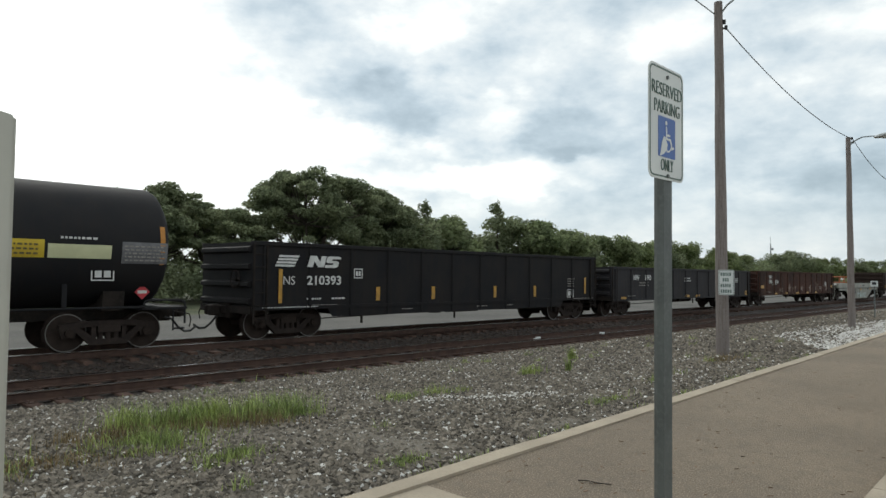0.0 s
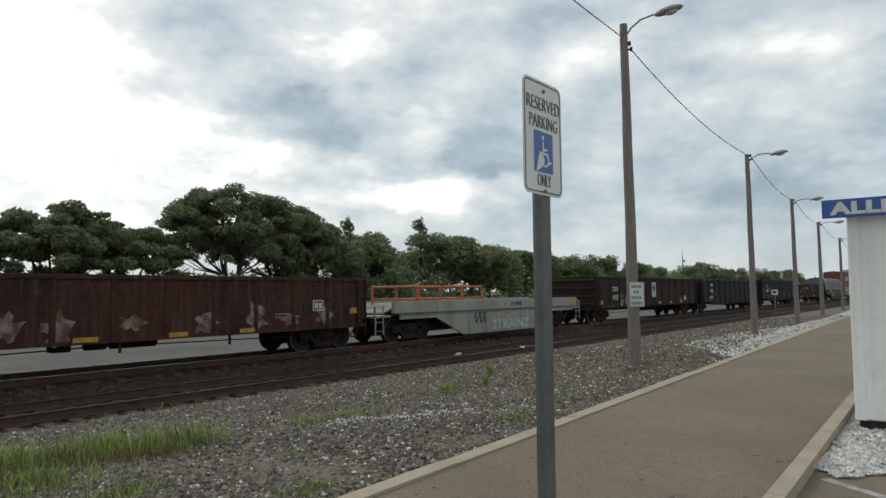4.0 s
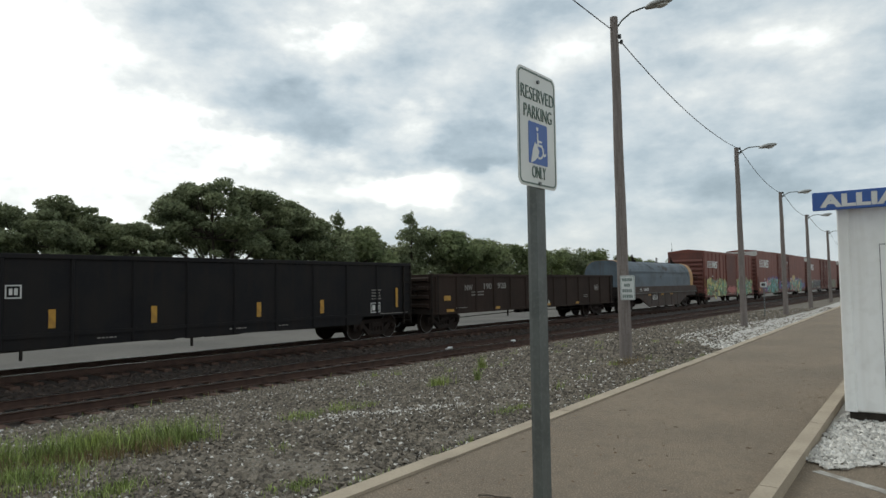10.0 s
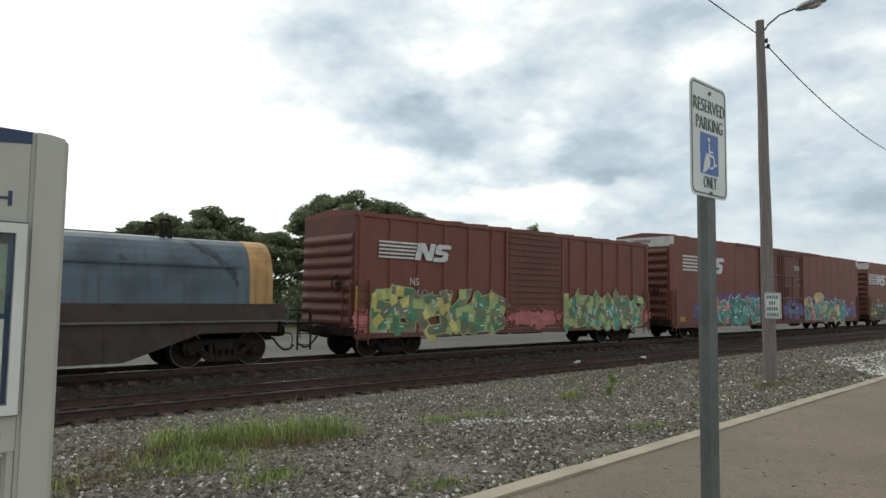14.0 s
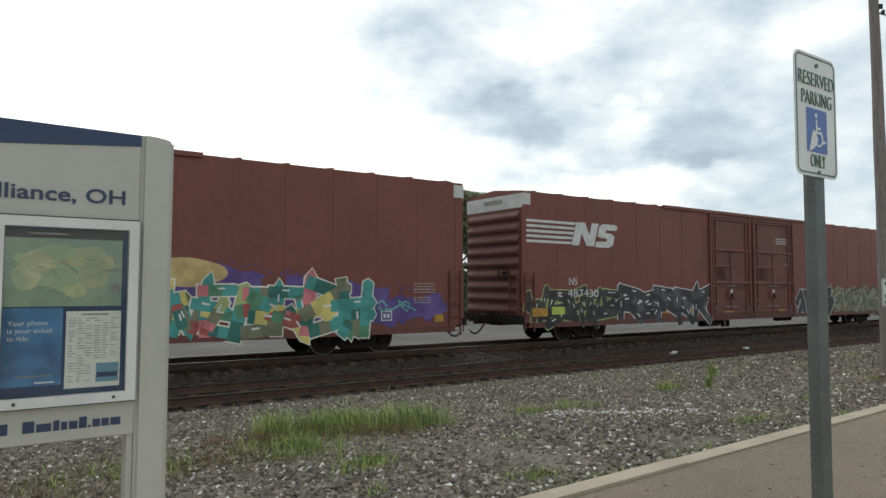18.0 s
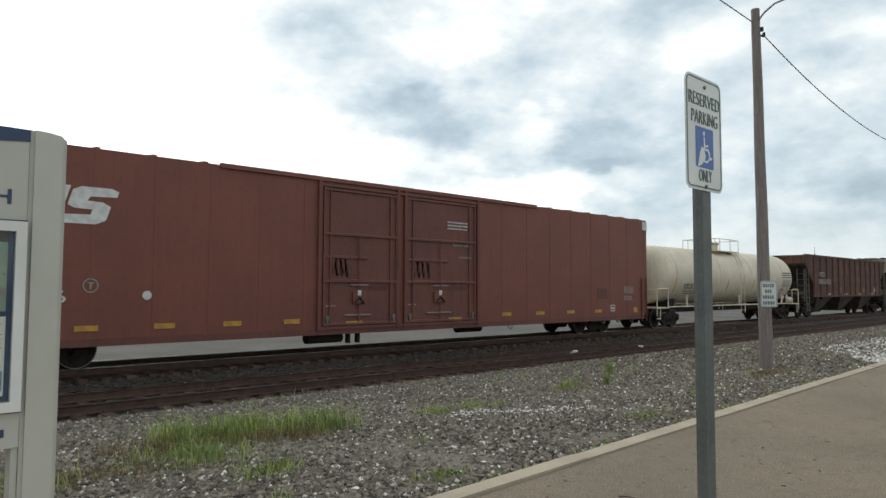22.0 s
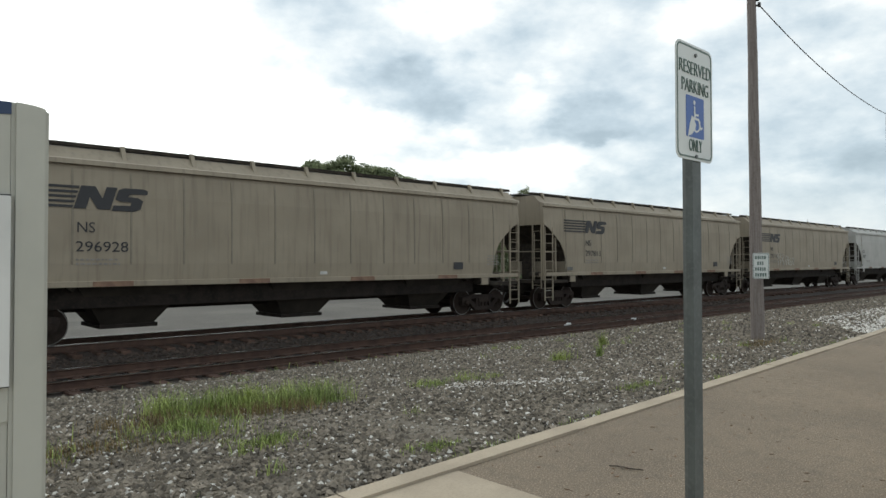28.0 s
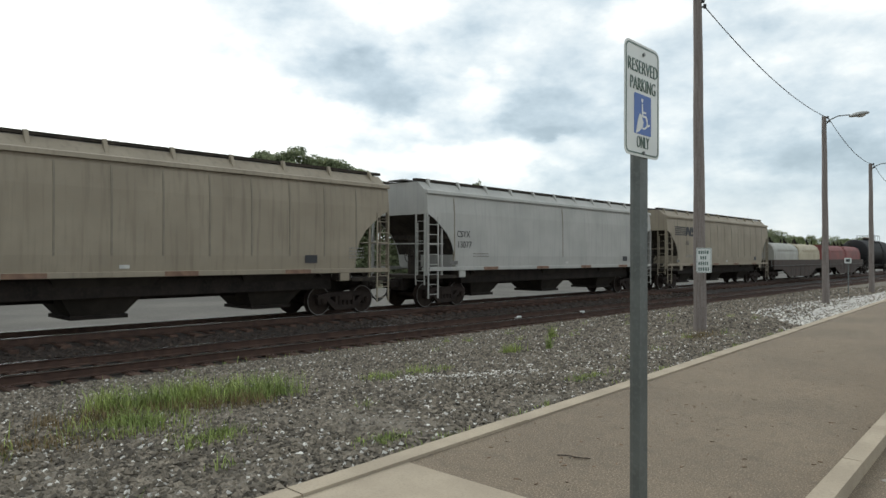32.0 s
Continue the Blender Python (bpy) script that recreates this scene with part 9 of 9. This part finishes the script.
    # dark sheet added to fill the space above and between the outlets
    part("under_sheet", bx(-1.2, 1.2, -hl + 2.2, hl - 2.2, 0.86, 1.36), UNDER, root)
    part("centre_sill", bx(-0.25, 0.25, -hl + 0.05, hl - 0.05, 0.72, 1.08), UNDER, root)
    for s in (1, -1):
        truck(root, s * (hl - 1.5))
        coupler(root, s * (hl + 0.08), s)
        part("bolster_block", bx(W - 0.35, W - 0.01, s * (hl - 1.9) - 0.25, s * (hl - 1.9) + 0.25, 1.12, 1.36), DARKSTEEL, root)
    x = W + 0.012
    if emblem:
        emblem_shape(root, -7.80, 3.16, 3.1, 0.54, x - 0.005, DECALBLK, True)
        initials(root, -6.30, 2.62, 0.24, x, DECALBLK)
    if number:
        letter(number, 0.24, -6.32, 2.18, x, root, DECALBLK, width=1.15)
    if marks:
        letter(marks, 0.24, -7.25, 2.62, x, root, DECALBLK, width=0.75)
    small_print(root, -6.3, 1.85, 0.95, 0.2, x, 2, DECALFADE, seed)
    part("stencil_box", bx(x, x + 0.004, 5.6, 6.05, 1.68, 1.92), DECALBLK, root)
    part("stencil_box", bx(x - 0.002, x + 0.004, -7.6, -7.2, 1.58, 1.72), DUSTGREY, root)
    small_print(root, 7.3, 1.8, 0.6, 0.4, x, 4, DECALFADE, seed + 1)
    tape(root, 0.3, 1.62, 0.24, 0.09, x, SPLICEWHITE, "small_plate")
    return root


def open_hopper(c0, c1):
    root, hl = car("open_hopper_car", c0, c1, "rusted red-brown open hopper car with peeling numbers", "hopper car")
    top, w = 4.33, W - 0.06
    for s in (1, -1):
        prof = [(-hl + 1.42, 1.48), (hl - 1.42, 1.48), (hl - 1.42, 2.45), (hl - 0.05, 3.72), (hl - 0.05, top - 0.14), (-hl + 0.05, top - 0.14), (-hl + 0.05, 3.72), (-hl + 1.42, 2.45)]
        part("side_sheet", prism(bmesh.new(), prof, "x", s * (w - 0.025), s * w), HOPRUST, root)
        part("top_chord", bx(*sorted((s * (w - 0.1), s * (w + 0.06))), -hl, hl, top - 0.14, top, bev=0.012), HOPRUST, root)
        part("side_sill", bx(*sorted((s * (w - 0.03), s * (w + 0.04))), -hl + 1.42, hl - 1.42, 1.42, 1.56), HOPRUST, root)
        for k in range(13):
            y = -hl + 1.52 + k * (2 * hl - 3.04) / 12
            me = shared(("hopper_post", HOPRUST.name), lambda: prism(bmesh.new(), [(-0.09, 0), (0.09, 0), (0.06, 0.075), (-0.06, 0.075)], "z", 1.56, top - 0.14), HOPRUST)
            o = part("side_post", me, None, root)
            o.matrix_basis = pose(s * (w - 0.002), y, 0, 0, 0, -90 * s)
    for s in (1, -1):
        part("end_sheet", bx(-w, w, *sorted((s * (hl - 0.1), s * (hl - 0.06))), top - 0.62, top - 0.05), HOPRUST, root)
        part("slope_sheet", prism(bmesh.new(), [(s * (hl - 0.1), top - 0.75), (s * (hl - 0.1), top - 0.60), (s * (hl - 3.2), 1.42), (s * (hl - 3.2), 1.28)], "x", -w + 0.03, w - 0.03), DARKSTEEL, root)
        part("end_platform", bx(-w, w, *sorted((s * (hl - 1.3), s * (hl + 0.05))), 1.0, 1.12), UNDER, root)
        for x in (w - 0.06, -w + 0.06, 0.0):
            part("end_post", bx(x - 0.06, x + 0.06, *sorted((s * (hl - 0.12), s * hl)), 1.1, 3.2), HOPRUST, root)
        ladder(root, w + 0.03, s * (hl - 0.28), 0.5, 7, 0.46, 0.40, DUSTGREY)
        ladder(root, w - 0.3, s * (hl + 0.02), 0.9, 6, 0.44, 0.40, DUSTGREY, "y")
        part("end_beam", bx(-w, w, *sorted((s * (hl - 0.12), s * (hl - 0.04))), 1.62, 1.72), DUSTGREY, root)
        # sheet added to close and darken the open end cage
        part("end_bulkhead", bx(-w + 0.04, w - 0.04, *sorted((s * (hl - 1.62), s * (hl - 1.55))), 1.1, 2.62), DARKSTEEL, root, "dark sheet added to close the space under the slope sheet")
        part("diagonal_brace", rods(bmesh.new(), [(w - 0.05, s * (hl - 0.16), 3.62), (w - 0.05, s * (hl - 1.42), 2.42)], 0.04, 6), HOPRUST, root)
        truck(root, s * (hl - 1.46))
        coupler(root, s * (hl + 0.05), s)
    part("reservoir", cyl(bmesh.new(), (0.9, -hl + 0.35, 1.35), (0.9, -hl + 1.3, 1.35), 0.2, 12), UNDER, root)
    brake_wheel(root, -hl - 0.1, 2.2, -1)
    part("centre_sill", bx(-0.25, 0.25, -hl + 0.05, hl - 0.05, 0.72, 1.05), UNDER, root)
    for y in (-4.95, -0.1, 4.75):
        outlet(root, y, 1.46, 0.46, 3.3, 1.0, mat("rusty_outlet", (0.070, 0.052, 0.044), (0.046, 0.034, 0.029), scale=1.5, rough=0.85, fine=(0.11, 0.085, 0.07), fine_scale=5, fine_amt=0.4))
    x = w + 0.005
    PATCH = mat("stencil_patch_grey", (0.27, 0.235, 0.215), (0.20, 0.165, 0.15), scale=6, rough=0.8)
    for y, wd in ((-6.62, 1.0), (-6.68, 0.66), (-5.92, 0.66), (-5.16, 0.72)):
        part("stencil_patch", bx(x - 0.004, x + 0.074, y, y + wd, 2.84 if wd == 1.0 else 2.32, 3.16 if wd == 1.0 else 2.66), PATCH, root, "dull primer patch behind the numbers")
    for body, y, z, wd in (("NV", -6.5, 2.88, 0.75), ("17", -6.58, 2.37, 0.46), ("75", -5.84, 2.37, 0.48), ("37", -5.06, 2.37, 0.5)):
        letter(body, 0.24, y, z, x + 0.078, root, mat("brown_black_stencil", (0.045, 0.03, 0.028), (0.07, 0.045, 0.04), scale=6, rough=0.8), width=wd)
    for s, y in ((1, -7.4), (1, 7.75)):
        tape(root, y, 2.1, 0.16, 0.95, x + 0.01)
    for y in (-4.75, -1.1, 2.2, 5.2):
        tape(root, y, 1.62, 0.7, 0.13, x + 0.04)
    for k, y in enumerate((-2.6, 1.2, 3.0, 6.2)):
        part("faded_patch", bx(x - 0.004, x - 0.001, y, y + 0.7, 1.7, 2.1), mat("faded_patch", (0.20, 0.12, 0.09), (0.12, 0.07, 0.055), scale=5, rough=0.85), root, "pale worn rectangle")
    framed_box(root, 5.9, 1.68, 0.5, 0.4, x)
    return root


open_hopper(306.1, 324.2)
covered_hopper(325.8, 344.0, HOPGREY, "grey-beige covered hopper car with dark emblem", "296928", seed=3)
covered_hopper(345.5, 363.7, HOPGREY, "grey-beige covered hopper car with dark emblem and numbers", "297813", seed=5)
h4 = covered_hopper(365.3, 383.4, HOPGREY, "grey-beige covered hopper car with pale graffiti tag", "297132", seed=7)
for k in range(3):
    scribble(h4, -5.3 + 0.9 * k, -4.2 + 0.9 * k, 1.65, 2.5 - 0.15 * k, W + 0.016, paint("pale_tag", (0.40, 0.38, 0.34)), 20 + k, 3, 0.012)
h5 = covered_hopper(385.25, 402.9, HOPWHITE, "pale grey covered hopper car with straight smooth sides", None, "CSYX", seed=9, emblem=False, ribs=3)
letter("13077", 0.24, -7.25, 2.22, W + 0.012, h5, DECALBLK, width=0.85)
covered_hopper(404.95, 422.6, HOPGREY, "grey-beige covered hopper car with dark emblem", None, seed=11)
coil_car(423.7, 438.5, [(-6.6, -0.1, HOODSILVER, None, "silver coil cover"), (0.1, 6.6, HOODCREAM, None, "cream coil cover")], COILFRAME, "coil car with silver and cream covers", hz=3.08)
coil_car(440.3, 455.1, [(-6.6, -0.1, HOODRED, None, "red coil cover"), (0.1, 6.6, HOODRED, None, "red coil cover")], COILFRAME, "coil car with faded red covers", hz=3.08)
tank_car(456.9, 474.0, 8.0, 1.45, 2.5, TANKBLACK, "black tank car at the tail in view", TANKBLACK)


# ---------------------------------------------------------------- what moves
def motions():
    for root, c in CARS:
        walk(root, [(t, pose(FAR_X, c - travelled(t), FAR_Z)) for t in range(0, 33, 2)])
    # wheels roll without slipping; all front pairs share one set of keys, all rear pairs another
    for s in (1, -1):
        first = WHEELS[s][0]
        rows = []
        for k in range(0, 961):
            t = k / 30
            rows.append((t, pose(0, s * 0.89, 0.457, math.degrees(travelled(t) / 0.457) % 360)))
        walk(first, rows)
        act, slot = first.animation_data.action, first.animation_data.action_slot
        for w in WHEELS[s][1:]:
            w.rotation_mode = "QUATERNION"
            w.animation_data_create()
            w.animation_data.action = act
            w.animation_data.action_slot = slot


motions()
